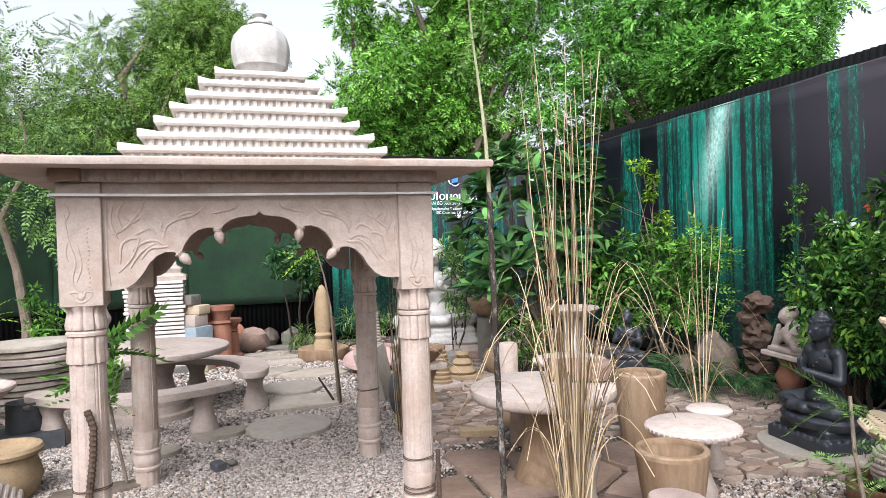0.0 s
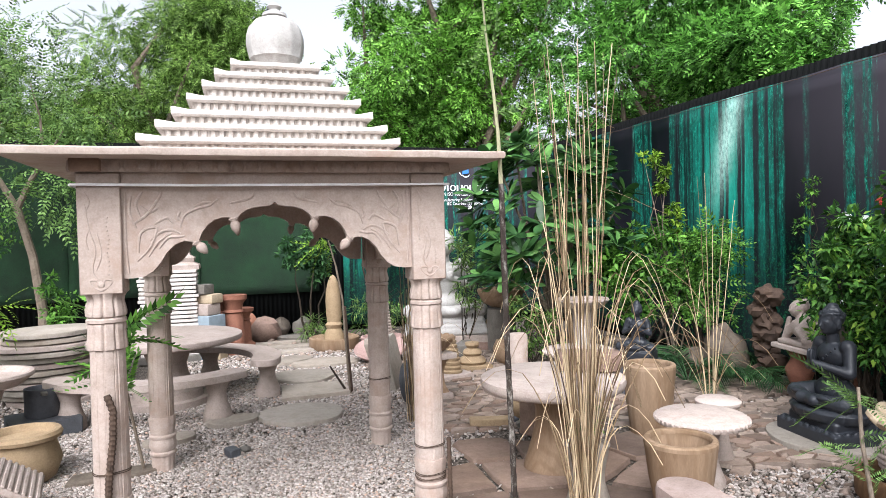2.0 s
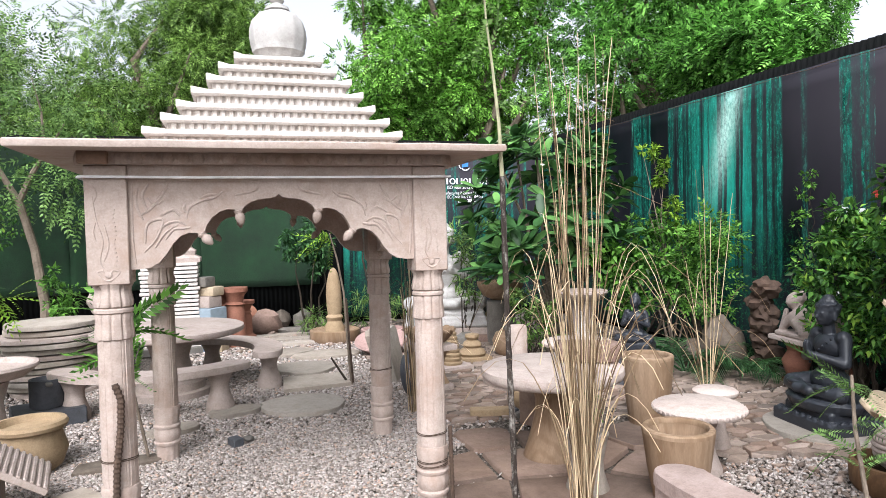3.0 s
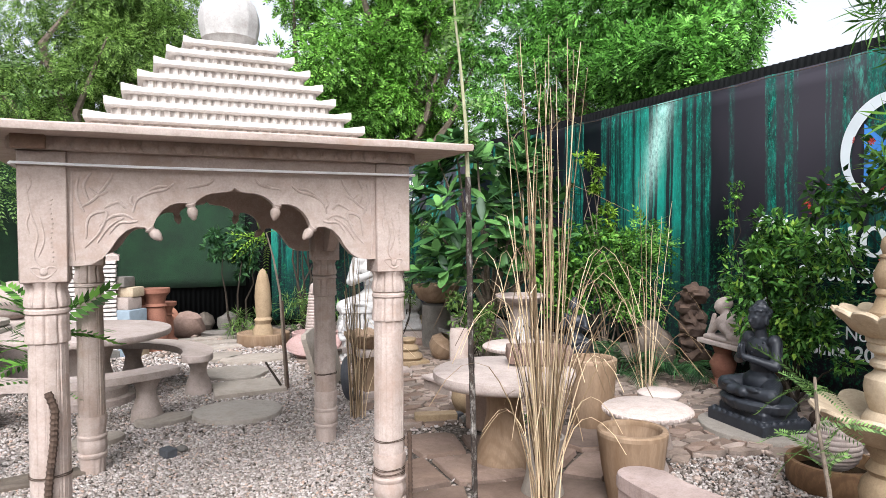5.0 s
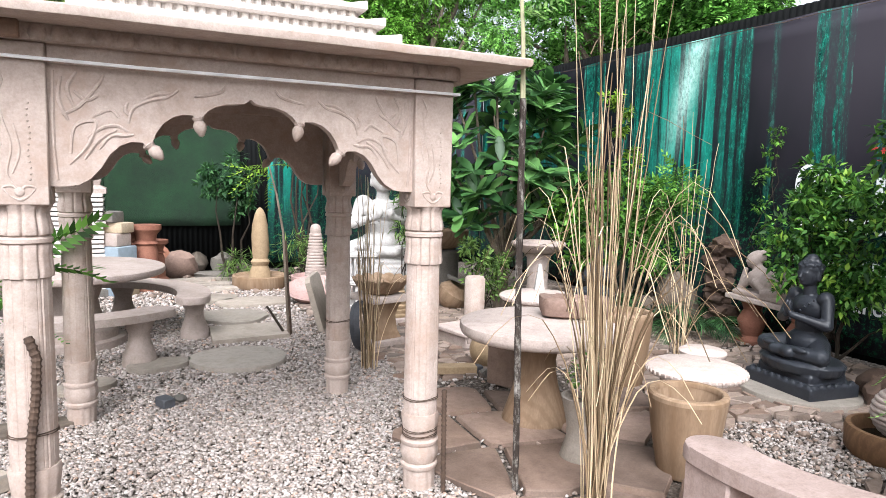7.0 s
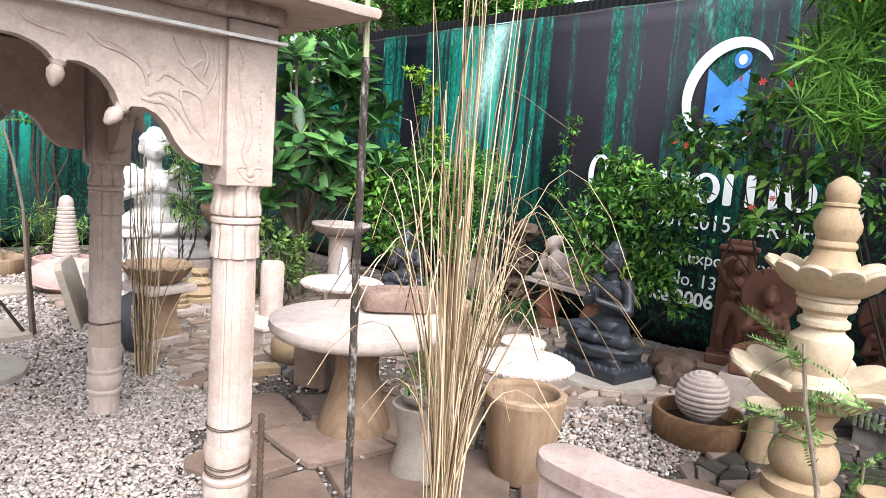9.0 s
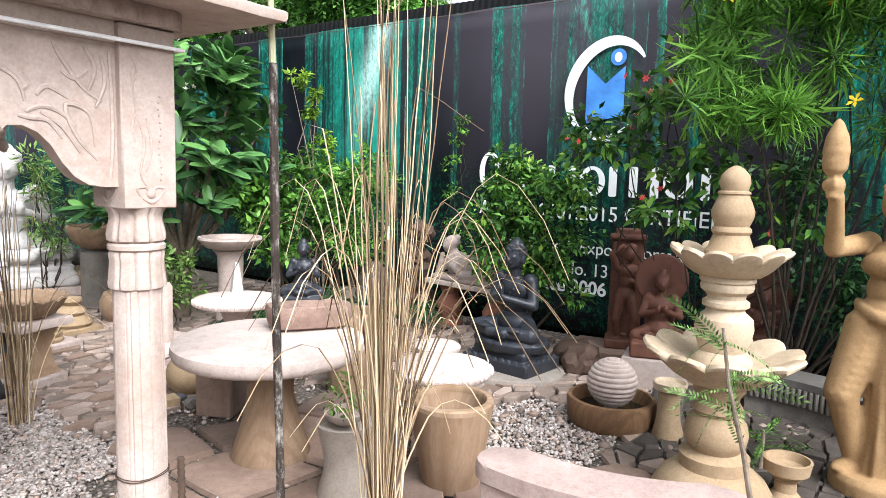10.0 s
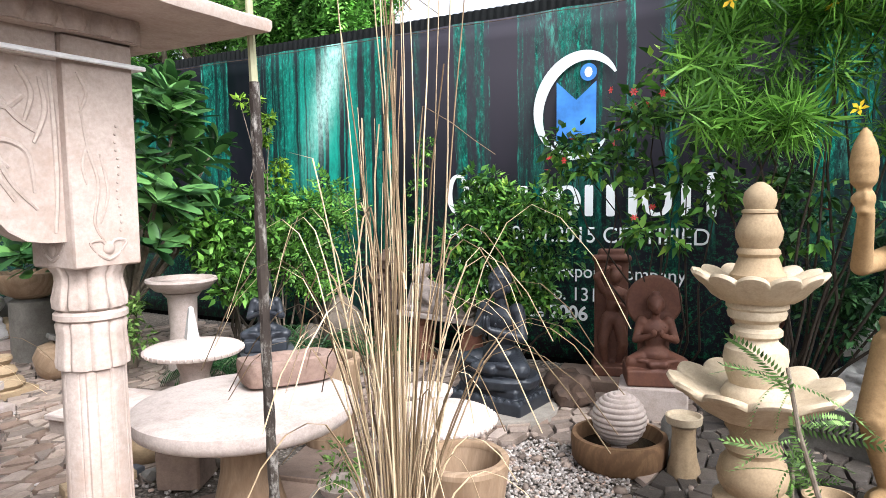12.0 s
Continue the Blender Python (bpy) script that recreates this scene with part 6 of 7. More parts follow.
def slab_stack():
    """Thin pale slabs stacked high, with odd stones on top."""
    rnd = random.Random(12)
    for i in range(21):
        solid("thin_slab", box((0.74 + rnd.uniform(-0.02, 0.02), 0.46, 0.042), (0, 0, 0), 0.006), CREAM_ROOF, "thin pale stone slab in a tall stack", "slab", pose(-1.45 + rnd.uniform(-0.012, 0.012), 9.6, 0.056 * i + 0.1), "stacked thin slabs")
    solid("stack_base", box((0.8, 0.5, 0.1), (0, 0, 0), 0.01), GREYSTONE, "grey stone base under the slab stack", "block", pose(-1.45, 9.6, 0))
    for z in range(20):
        solid("spacer", box((0.62, 0.36, 0.014), (0, 0, 0)), GREYSTONE, "thin spacer between stacked slabs", "spacer", pose(-1.45, 9.6, 0.142 + 0.056 * z), "slab spacers")
    solid("carved_cap", lathe([(0.30, 0), (0.30, 0.06), (0.20, 0.10), (0.22, 0.16), (0.14, 0.20), (0.10, 0.28)], 4), CREAM, "carved cream capital stone on the slab stack", "capital", pose(-1.26, 9.6, 1.262, 0, 0, 45), sharp=20)
    for x, y, z, w, d, h, m in ((-0.96, 9.50, 0, 0.34, 0.34, 0.62, BLUEGREY), (-0.98, 9.50, 0.62, 0.30, 0.26, 0.16, CREAM), (-0.93, 9.52, 0.78, 0.28, 0.24, 0.13, PALE_YELLOW), (-1.00, 9.50, 0.91, 0.20, 0.20, 0.14, GREYSTONE), (-0.82, 9.45, 0, 0.16, 0.2, 0.40, PALE_YELLOW)):
        solid("odd_stone", box((w, d, h), (0, 0, 0), 0.025, seg=2), m, "odd worn stone block piled beside the slab stack", "stone", pose(x, y, z, 0, 0, 40 * x), "piled stones")
    for x, y, h in ((-0.62, 9.75, 0.86), (-0.75, 10.1, 0.80), (-0.52, 10.2, 0.62)):
        u = thing("terracotta_pedestal", "terracotta turned pedestal with a moulded cap", "pedestal", pose(x, y, 0), "terracotta pedestals")
        part("body", lathe([(0.20, 0), (0.20, 0.08), (0.15, 0.12), (0.14, h * 0.6), (0.12, h * 0.7), (0.15, h * 0.72), (0.12, h * 0.76)], 24), TERRA, u)
        part("cap", lathe([(0.12, h * 0.76), (0.14, h * 0.86), (0.19, h * 0.93), (0.19, h), (0.15, h)], 24), TERRA, u)


slab_stack()
for _i, (_x, _y, _a, _b, _c, _m) in enumerate(((-0.15, 10.75, 0.52, 0.4, 0.46, ROSE), (0.45, 10.9, 0.35, 0.3, 0.40, GREYSTONE), (0.10, 11.05, 0.4, 0.3, 0.34, ROCK), (0.75, 10.8, 0.42, 0.3, 0.20, ROCK), (-0.4, 11.0, 0.4, 0.3, 0.5, BRICK), (0.28, 10.5, 0.6, 0.25, 0.12, GREYSTONE), (4.55, 5.75, 0.5, 0.45, 0.62, ROCK), (4.35, 6.0, 0.4, 0.4, 0.35, ROCK), (3.05, 8.05, 0.3, 0.25, 0.16, ROSE), (2.75, 8.5, 0.35, 0.3, 0.14, ROSE), (3.9, 6.3, 0.3, 0.3, 0.2, ROCK), (-3.4, 7.0, 0.5, 0.4, 0.3, CREAM))):
    solid("boulder", boulder((_a, _b, _c), 30 + _i, 0.18), _m, "rough boulder at the edge of the yard", "boulder", pose(_x, _y, 0, 0, 0, 31 * _i), "edge boulders")
_rnd = random.Random(5)
for _i in range(7):
    _w = _rnd.uniform(0.24, 0.31)
    solid("rubble_stone", boulder((_w, _w * 0.9, 0.22), 60 + _i, 0.30, 3), RUBBLE, "red-brown rough stone in a stacked rubble pillar", "stone", pose(4.78 + _rnd.uniform(-0.03, 0.03), 5.40 + _rnd.uniform(-0.04, 0.04), 0.135 * _i, 0, 0, _rnd.uniform(0, 180)), "stacked rubble")
for _i, (_x, _y, _w) in enumerate(((0.0, 9.9, 0.9), (0.05, 9.45, 0.85), (0.1, 10.3, 1.3))):
    solid("flat_plank_stone", box((_w, 0.22, 0.05), (0, 0, 0), 0.006), SLATE, "long pale stone strip laid on the ground", "slab", pose(_x, _y, 0, 0, 0, 4 * _i - 4), "laid strips")
solid("round_basket_stone", lathe([(0.05, 0)] + [((0.22 + 0.008 * math.cos(8 * a)) * math.cos(a), 0.21 + 0.22 * math.sin(a)) for a in [radians(-70 + 5 * i) for i in range(32)]] + [(0, 0.43)], 36), CREAM, "ribbed round stone ball in the west corner", "ball", pose(-2.08, 8.6, 0.66))
solid("stone_block", box((0.42, 0.42, 0.66), (0, 0, 0), 0.015), CREAM, "cream stone block under the ribbed ball", "block", pose(-2.08, 8.6, 0))


# ---- trees beyond the fence ----
def big_tree(name, label, base, lobes, clumps, clump_r, per, shape, material, seed, r0=0.22, bark=BARK, size=(0.75, 1.25), droop=0.0):
    """A tree whose crown fills several lobes (centre, radii) with small clumps of feather leaves."""
    rng = np.random.default_rng(seed)
    t = thing(name, label, "tree")
    centres, radii, tips = [], [], []
    for c, r in lobes:
        k = clumps
        d = rng.normal(0, 1, (k, 3))
        d /= np.linalg.norm(d, axis=1, keepdims=True)
        q = rng.uniform(0.15, 1.0, (k, 1)) ** 0.45
        p = np.asarray(c) + d * q * np.asarray(r)
        centres.append(p)
        radii.append(clump_r * rng.uniform(0.55, 1.25, k))
        tips += [tuple(x) for x in p[:5]]
    centres, radii = np.concatenate(centres), np.concatenate(radii)
    P, D = crown_points(rng, centres, radii, per)
    D[:, 2] -= droop
    m = turns(rng, len(P), D, 0.4)
    branches(t, base, tips, r0, bark, seed, split=0.42, wiggle=0.35)
    c = scatter("crown", shape, P, m, rng.uniform(*size, len(P)), material, t)
    tagged(c, kind="stuff")
    return t


SPRAY = pinnate(4, 0.20, 0.095, 0.042, 0.5)
big_tree("neem_tree", "tall bright green neem tree beyond the back fence", (4.6, 14.6, 0),
         [((3.4, 14.4, 5.0), (1.7, 1.5, 1.5)), ((5.4, 14.8, 5.6), (2.0, 1.6, 1.9)), ((4.0, 14.6, 7.2), (2.0, 1.6, 1.5)), ((2.6, 14.9, 4.0), (1.1, 1.0, 0.9)), ((6.0, 15.0, 7.9), (2.2, 1.8, 1.5)), ((4.6, 14.5, 3.9), (2.0, 1.0, 0.8))],
         40, 0.50, 80, SPRAY, NEEM, 11)
big_tree("neem_tree", "large dark green neem tree beyond the printed fence", (8.4, 11.0, 0),
         [((8.3, 10.8, 5.2), (2.1, 2.0, 1.9)), ((7.8, 9.0, 5.0), (1.5, 1.6, 1.3)), ((8.8, 9.6, 6.9), (1.7, 1.7, 1.4)), ((7.2, 12.4, 4.7), (1.7, 1.6, 1.6)), ((7.6, 12.2, 7.0), (2.0, 1.8, 1.7)), ((7.4, 8.3, 4.1), (0.8, 1.0, 0.7))],
         38, 0.50, 80, SPRAY, NEEM_DARK, 12)
big_tree("acacia_tree", "grey-green rounded acacia tree beyond the back fence", (-1.6, 16.0, 0),
         [((-2.2, 16.0, 5.2), (1.9, 1.5, 1.7)), ((-0.6, 16.2, 5.6), (1.6, 1.5, 1.6)), ((-3.2, 16.0, 4.2), (1.6, 1.2, 1.1)), ((0.4, 16.0, 4.2), (1.4, 1.2, 1.0)), ((-1.0, 16.2, 6.7), (1.0, 1.0, 0.8))],
         42, 0.55, 84, pinnate(5, 0.22, 0.080, 0.028, 0.4), GREYLEAF, 13)
big_tree("acacia_tree", "rounded grey-green tree far behind the back fence", (-7.0, 19.0, 0),
         [((-8.0, 19.0, 4.6), (2.4, 1.5, 1.8)), ((-7.8, 19.0, 6.3), (2.1, 1.4, 1.5)), ((-10.0, 19.0, 4.6), (1.5, 1.2, 1.4)), ((-6.2, 19.0, 5.0), (1.4, 1.2, 1.5)), ((-5.2, 19.0, 3.6), (2.0, 1.5, 1.2)), ((1.5, 19.5, 4.2), (2.2, 1.5, 1.3))],
         40, 0.55, 64, pinnate(5, 0.28, 0.09, 0.026, 0.4), GREYLEAF, 14)


def yard_tree():
    """Slim tree at the west with airy feather leaves."""
    t = thing("young_tree", "slim young tree with airy pale feather leaves", "tree")
    rng = np.random.default_rng(21)
    fork = Vector((-3.36, 10.0, 2.15))
    bm = tube([(-3.12, 10.0, 0), (-3.10, 10.0, 0.7), (-3.20, 10.0, 1.5), fork], [0.075, 0.065, 0.055, 0.05], 9)
    tips = [(-4.2, 10.1, 3.2), (-3.9, 9.8, 3.6), (-3.2, 10.2, 3.9), (-2.75, 9.9, 3.2), (-2.6, 10.1, 2.6), (-3.6, 10.2, 4.3), (-4.5, 10.0, 3.8)]
    limbs = [Vector((-3.78, 10.02, 2.85)), Vector((-3.02, 9.98, 2.80))]
    for q in limbs:
        tube([fork, fork.lerp(q, 0.5) + Vector((0, 0, 0.05)), q], [0.045, 0.036, 0.026], 7, bm)
    for p in tips:
        p = Vector(p)
        q = min(limbs, key=lambda c: (c - p).length)
        tube([q, q.lerp(p, 0.5) + Vector((0.04, 0, 0.05)), p], [0.024, 0.016, 0.006], 6, bm)
    part("trunk", bm, BARK, t)
    P, D = crown_points(rng, tips + [(-3.3, 10, 4.6), (-4.2, 10, 4.3), (-2.9, 10.0, 2.75), (-3.1, 10, 3.4), (-4.6, 10, 3.0), (-3.7, 10, 3.2), (-2.5, 10, 3.6), (-2.75, 9.9, 2.35), (-3.55, 9.9, 2.45), (-2.6, 9.9, 2.15)], [0.42] * 17, 46)
    c = scatter("crown", pinnate(6, 0.34, 0.07, 0.03, 0.45), P, turns(rng, len(P), D, 0.5), rng.uniform(0.7, 1.2, len(P)), MORINGA, t)
    tagged(c, kind="stuff")


yard_tree()


# ---- shrubs ----
def shrub(name, label, x, y, lobes, shape, material, seed, per=70, stem=0.02, size=(0.7, 1.25), tips=8, bark=DARKBARK, spread=0.5, flowers=None, z0=0.0, reach=1.5):
    rng = np.random.default_rng(seed)
    s = thing(name, label, "shrub", pose(x, y, z0))
    cs, rs, ends = [], [], []
    for c, r, n in lobes:
        d = rng.normal(0, 1, (n, 3))
        d /= np.linalg.norm(d, axis=1, keepdims=True)
        p = np.asarray(c) + d * rng.uniform(0.1, 1.0, (n, 1)) ** 0.5 * np.asarray(r)
        p[:, 2] = np.maximum(p[:, 2], 0.06)
        cs.append(p)
        rs.append(np.full(n, 0.30 * float(np.mean(r))) * rng.uniform(0.7, 1.4, n))
        ends += [tuple(q) for q in p[:max(2, tips // len(lobes))]]
    cs, rs = np.concatenate(cs), np.concatenate(rs)
    P, D = crown_points(rng, cs, rs, per)
    P[:, 2] = np.maximum(P[:, 2], 0.02)
    for i, e in enumerate(ends):
        e = Vector(e)
        b = Vector((rng.normal(0, 0.05), rng.normal(0, 0.05), 0))
        w = 0.05 * (e - b).length
        pts = [b] + [b.lerp(e, f) + Vector((rng.normal(0, w), rng.normal(0, w), rng.normal(0, w * 0.4))) * 0.8 for f in (0.25, 0.5, 0.75)] + [e]
        part("stem", tube(pts, [stem, stem * 0.85, stem * 0.65, stem * 0.45, stem * 0.2], 6), bark, s)
    c = scatter("foliage", shape, P, turns(rng, len(P), D, spread), rng.uniform(*size, len(P)), material, s)
    tagged(c, kind="stuff")
    if flowers:
        mat, n, r, petals_n = flowers
        pick = rng.choice(len(cs), n)
        for i in pick:
            d = rng.normal(0, 1, 3)
            d[0] -= 1.2
            d[2] += 0.5
            d /= np.linalg.norm(d)
            at = Vector(cs[i] + d * rs[i] * reach)
            fb = bmesh.new()
            for k in range(petals_n):
                a = TAU * k / petals_n
                v = [fb.verts.new(q) for q in ((0, 0, 0), (r * 0.6 * math.cos(a - 0.4), r * 0.6 * math.sin(a - 0.4), r * 0.25), (r * math.cos(a), r * math.sin(a), r * 0.2), (r * 0.6 * math.cos(a + 0.4), r * 0.6 * math.sin(a + 0.4), r * 0.25))]
                fb.faces.new(v)
            ball(fb, (0, 0, r * 0.15), r * 0.22, sub=1)
            turn = Vector(d).to_track_quat("Z", "Y").to_matrix().to_4x4()
            part("flower", fb, mat, s, at=Matrix.Translation(at) @ turn)
    return s


OVAL = leaf_shape(0.075, 0.034)
SMALL = leaf_shape(0.045, 0.022)
shrub("ixora_shrub", "dense dark green shrub with lime tips beside the black statue", 4.50, 4.00,
      [((-0.02, 0.02, 1.0), (0.38, 0.56, 0.46), 36), ((-0.06, -0.22, 1.36), (0.30, 0.36, 0.26), 16), ((0.02, 0.15, 1.50), (0.30, 0.40, 0.24), 18), ((0, -0.2, 0.62), (0.26, 0.40, 0.28), 14)],
      OVAL, SHRUB_DARK, 31, per=75, tips=12, stem=0.018)
shrub("jatropha_shrub", "loose shrub with dark oval leaves and red flowers", 4.80, 2.70,
      [((-0.80, 0.15, 1.95), (0.40, 0.42, 0.38), 18), ((-0.7, -0.30, 2.25), (0.40, 0.45, 0.42), 18), ((-0.85, 0.50, 1.75), (0.25, 0.3, 0.2), 9), ((-0.9, -0.40, 1.65), (0.28, 0.4, 0.24), 10), ((-0.8, -0.85, 1.5), (0.25, 0.35, 0.3), 8), ((-0.95, -0.1, 1.3), (0.18, 0.25, 0.12), 5)],
      leaf_shape(0.095, 0.042), SHRUB_DARK, 32, per=24, tips=6, stem=0.011, flowers=(REDPETAL, 20, 0.028, 6))


def narrow_star(n=12, length=0.21):
    """A whorl of long narrow leaves."""
    vs, fs = [], []
    rnd = random.Random(3)
    for i in range(n):
        a, up = TAU * i / n * 1.62, rnd.uniform(-0.1, 0.75)
        d = np.array([math.cos(a), math.sin(a), up])
        d /= np.linalg.norm(d)
        L = length * rnd.uniform(0.75, 1.15)
        w = np.array([-math.sin(a), math.cos(a), 0]) * 0.0068
        b = len(vs)
        mid = d * L * 0.5
        end = d * L - np.array([0, 0, 0.10 * L])
        vs += [np.zeros(3), mid - w, end, mid + w]
        fs.append([b, b + 1, b + 2, b + 3])
    v = np.array(vs)
    return np.stack([v[:, 2], v[:, 1], -v[:, 0]], 1), np.array(fs)


shrub("oleander_shrub", "tall shrub of narrow bright leaves with yellow flowers", 4.35, 1.85,
      [((-0.85, 0.15, 2.45), (0.42, 0.50, 0.45), 30), ((-0.65, -0.45, 2.75), (0.50, 0.55, 0.50), 34), ((-0.9, 0.2, 2.95), (0.5, 0.5, 0.40), 26), ((-0.75, -1.05, 2.75), (0.5, 0.5, 0.55), 26), ((-1.05, 0.1, 2.0), (0.28, 0.40, 0.18), 14), ((-0.6, -0.8, 1.95), (0.35, 0.45, 0.30), 12), ((-0.8, 0.3, 3.4), (0.5, 0.7, 0.4), 20), ((-0.5, -1.7, 2.3), (0.5, 0.6, 0.7), 16), ((-0.8, -1.0, 3.4), (0.6, 0.7, 0.4), 18)],
      narrow_star(), THEVETIA, 33, per=6, tips=9, stem=0.012, spread=0.35, size=(0.75, 1.25), flowers=(YELLOWPETAL, 26, 0.050, 5), reach=2.9)
shrub("backing_shrub", "dark leafy shrub against the printed fence", 4.75, 1.5,
      [((0, 0, 0.9), (0.3, 0.6, 0.55), 20), ((0, -0.9, 1.1), (0.3, 0.6, 0.7), 20), ((0.0, 0.3, 1.6), (0.25, 0.6, 0.4), 12), ((-0.40, -0.35, 0.75), (0.22, 0.5, 0.45), 18)], OVAL, PALM, 34, per=55, tips=3, stem=0.012)
shrub("climbing_vine", "thin bright green creeper climbing the printed banner", 5.02, 5.10,
      [((0, 0.0, 0.9), (0.05, 0.14, 0.45), 12), ((0, 0.05, 1.6), (0.04, 0.10, 0.40), 9), ((0, -0.05, 2.1), (0.03, 0.07, 0.25), 4)], SMALL, SHRUB, 46, per=24, tips=5, stem=0.006)
shrub("leafy_shrub", "mixed green leafy shrub under the plumeria tree", 3.95, 6.55,
      [((0, 0, 0.9), (0.45, 0.40, 0.40), 24), ((0.4, -0.2, 1.25), (0.35, 0.35, 0.35), 18), ((-0.3, 0.1, 1.2), (0.35, 0.3, 0.3), 14), ((0.2, 0.1, 1.55), (0.3, 0.3, 0.25), 10)], leaf_shape(0.09, 0.042), SHRUB, 35, per=55)
shrub("leafy_shrub", "bright green leafy shrub by the printed fence", 4.45, 6.0,
      [((0.05, 0.05, 1.0), (0.35, 0.40, 0.45), 20), ((0.1, -0.05, 1.45), (0.25, 0.28, 0.25), 12)], pinnate(4, 0.17, 0.055, 0.024), SHRUB, 36, per=22)
shrub("lime_sapling", "slender sapling with bright lime leaves", 4.35, 6.35,
      [((0.0, 0.0, 1.75), (0.10, 0.14, 0.30), 9), ((-0.05, 0.12, 2.2), (0.10, 0.12, 0.22), 7), ((-0.08, 0.3, 2.5), (0.10, 0.14, 0.10), 5)], leaf_shape(0.07, 0.034), LIME, 37, per=26, size=(0.7, 1.3), tips=6, stem=0.012, bark=BARK)
shrub("potted_shrub", "low airy shrub with pale green leaves on the paving", 2.72, 6.75,
      [((0, 0, 0.42), (0.30, 0.28, 0.28), 16), ((-0.1, 0.0, 0.78), (0.22, 0.22, 0.22), 9), ((0.15, 0.05, 0.60), (0.2, 0.2, 0.2), 7)], leaf_shape(0.07, 0.035), HERB, 38, per=26, tips=10, stem=0.008)
shrub("bamboo_shrub", "airy narrow-leaved shrub near the back banner", 2.55, 8.6,
      [((0, 0, 1.3), (0.3, 0.3, 0.5), 14), ((0.4, 0.1, 1.6), (0.3, 0.3, 0.4), 10), ((0.1, 0, 0.8), (0.3, 0.3, 0.3), 8)], leaf_shape(0.12, 0.022), HERB, 39, per=30, tips=10, stem=0.010)
shrub("fence_shrub", "rounded glossy shrub before the turf screen", 0.52, 10.45,
      [((0, 0, 1.45), (0.36, 0.3, 0.36), 22), ((0.1, 0, 1.1), (0.2, 0.2, 0.2), 8)], leaf_shape(0.10, 0.05), PALM, 40, per=36, tips=3, stem=0.022)
shrub("fence_shrub", "leafy climbing shrub before the teal banner", 1.62, 10.5,
      [((0, 0, 2.15), (0.40, 0.3, 0.5), 24), ((0.3, 0, 1.7), (0.3, 0.3, 0.3), 12), ((-0.2, 0, 2.5), (0.25, 0.25, 0.25), 8)], leaf_shape(0.10, 0.05), PALM, 41, per=36, tips=3, stem=0.022)
shrub("low_shrub", "low tufted green plant behind the ringed cone", 1.55, 9.9,
      [((0, 0, 0.45), (0.5, 0.3, 0.3), 16), ((-0.9, 0.3, 0.3), (0.4, 0.3, 0.2), 10)], leaf_shape(0.16, 0.014), HERB, 42, per=34, tips=6, stem=0.006)
shrub("west_shrub", "leafy shrub beside the slim tree trunk", -2.85, 9.7,
      [((0, 0, 0.95), (0.25, 0.25, 0.35), 12), ((0.05, 0, 0.5), (0.2, 0.2, 0.25), 8)], OVAL, SHRUB, 43, per=40, tips=5, stem=0.01)
shrub("west_shrub", "bright leafy plant at the west edge", -2.95, 6.6,
      [((0, 0, 1.0), (0.35, 0.3, 0.3), 12), ((-0.3, 0, 0.7), (0.3, 0.3, 0.3), 10)], pinnate(7, 0.30, 0.07, 0.02), LIME, 44, per=10, tips=5, stem=0.01)
shrub("west_shrub", "dense dark shrubs along the back fence", -4.6, 10.6,
      [((0, 0, 0.7), (0.9, 0.4, 0.5), 26), ((-1.4, 0, 0.9), (0.9, 0.4, 0.6), 22), ((0.4, 0.1, 1.9), (0.6, 0.4, 0.5), 12)], OVAL, SHRUB_DARK, 45, per=55, tips=6, stem=0.02)


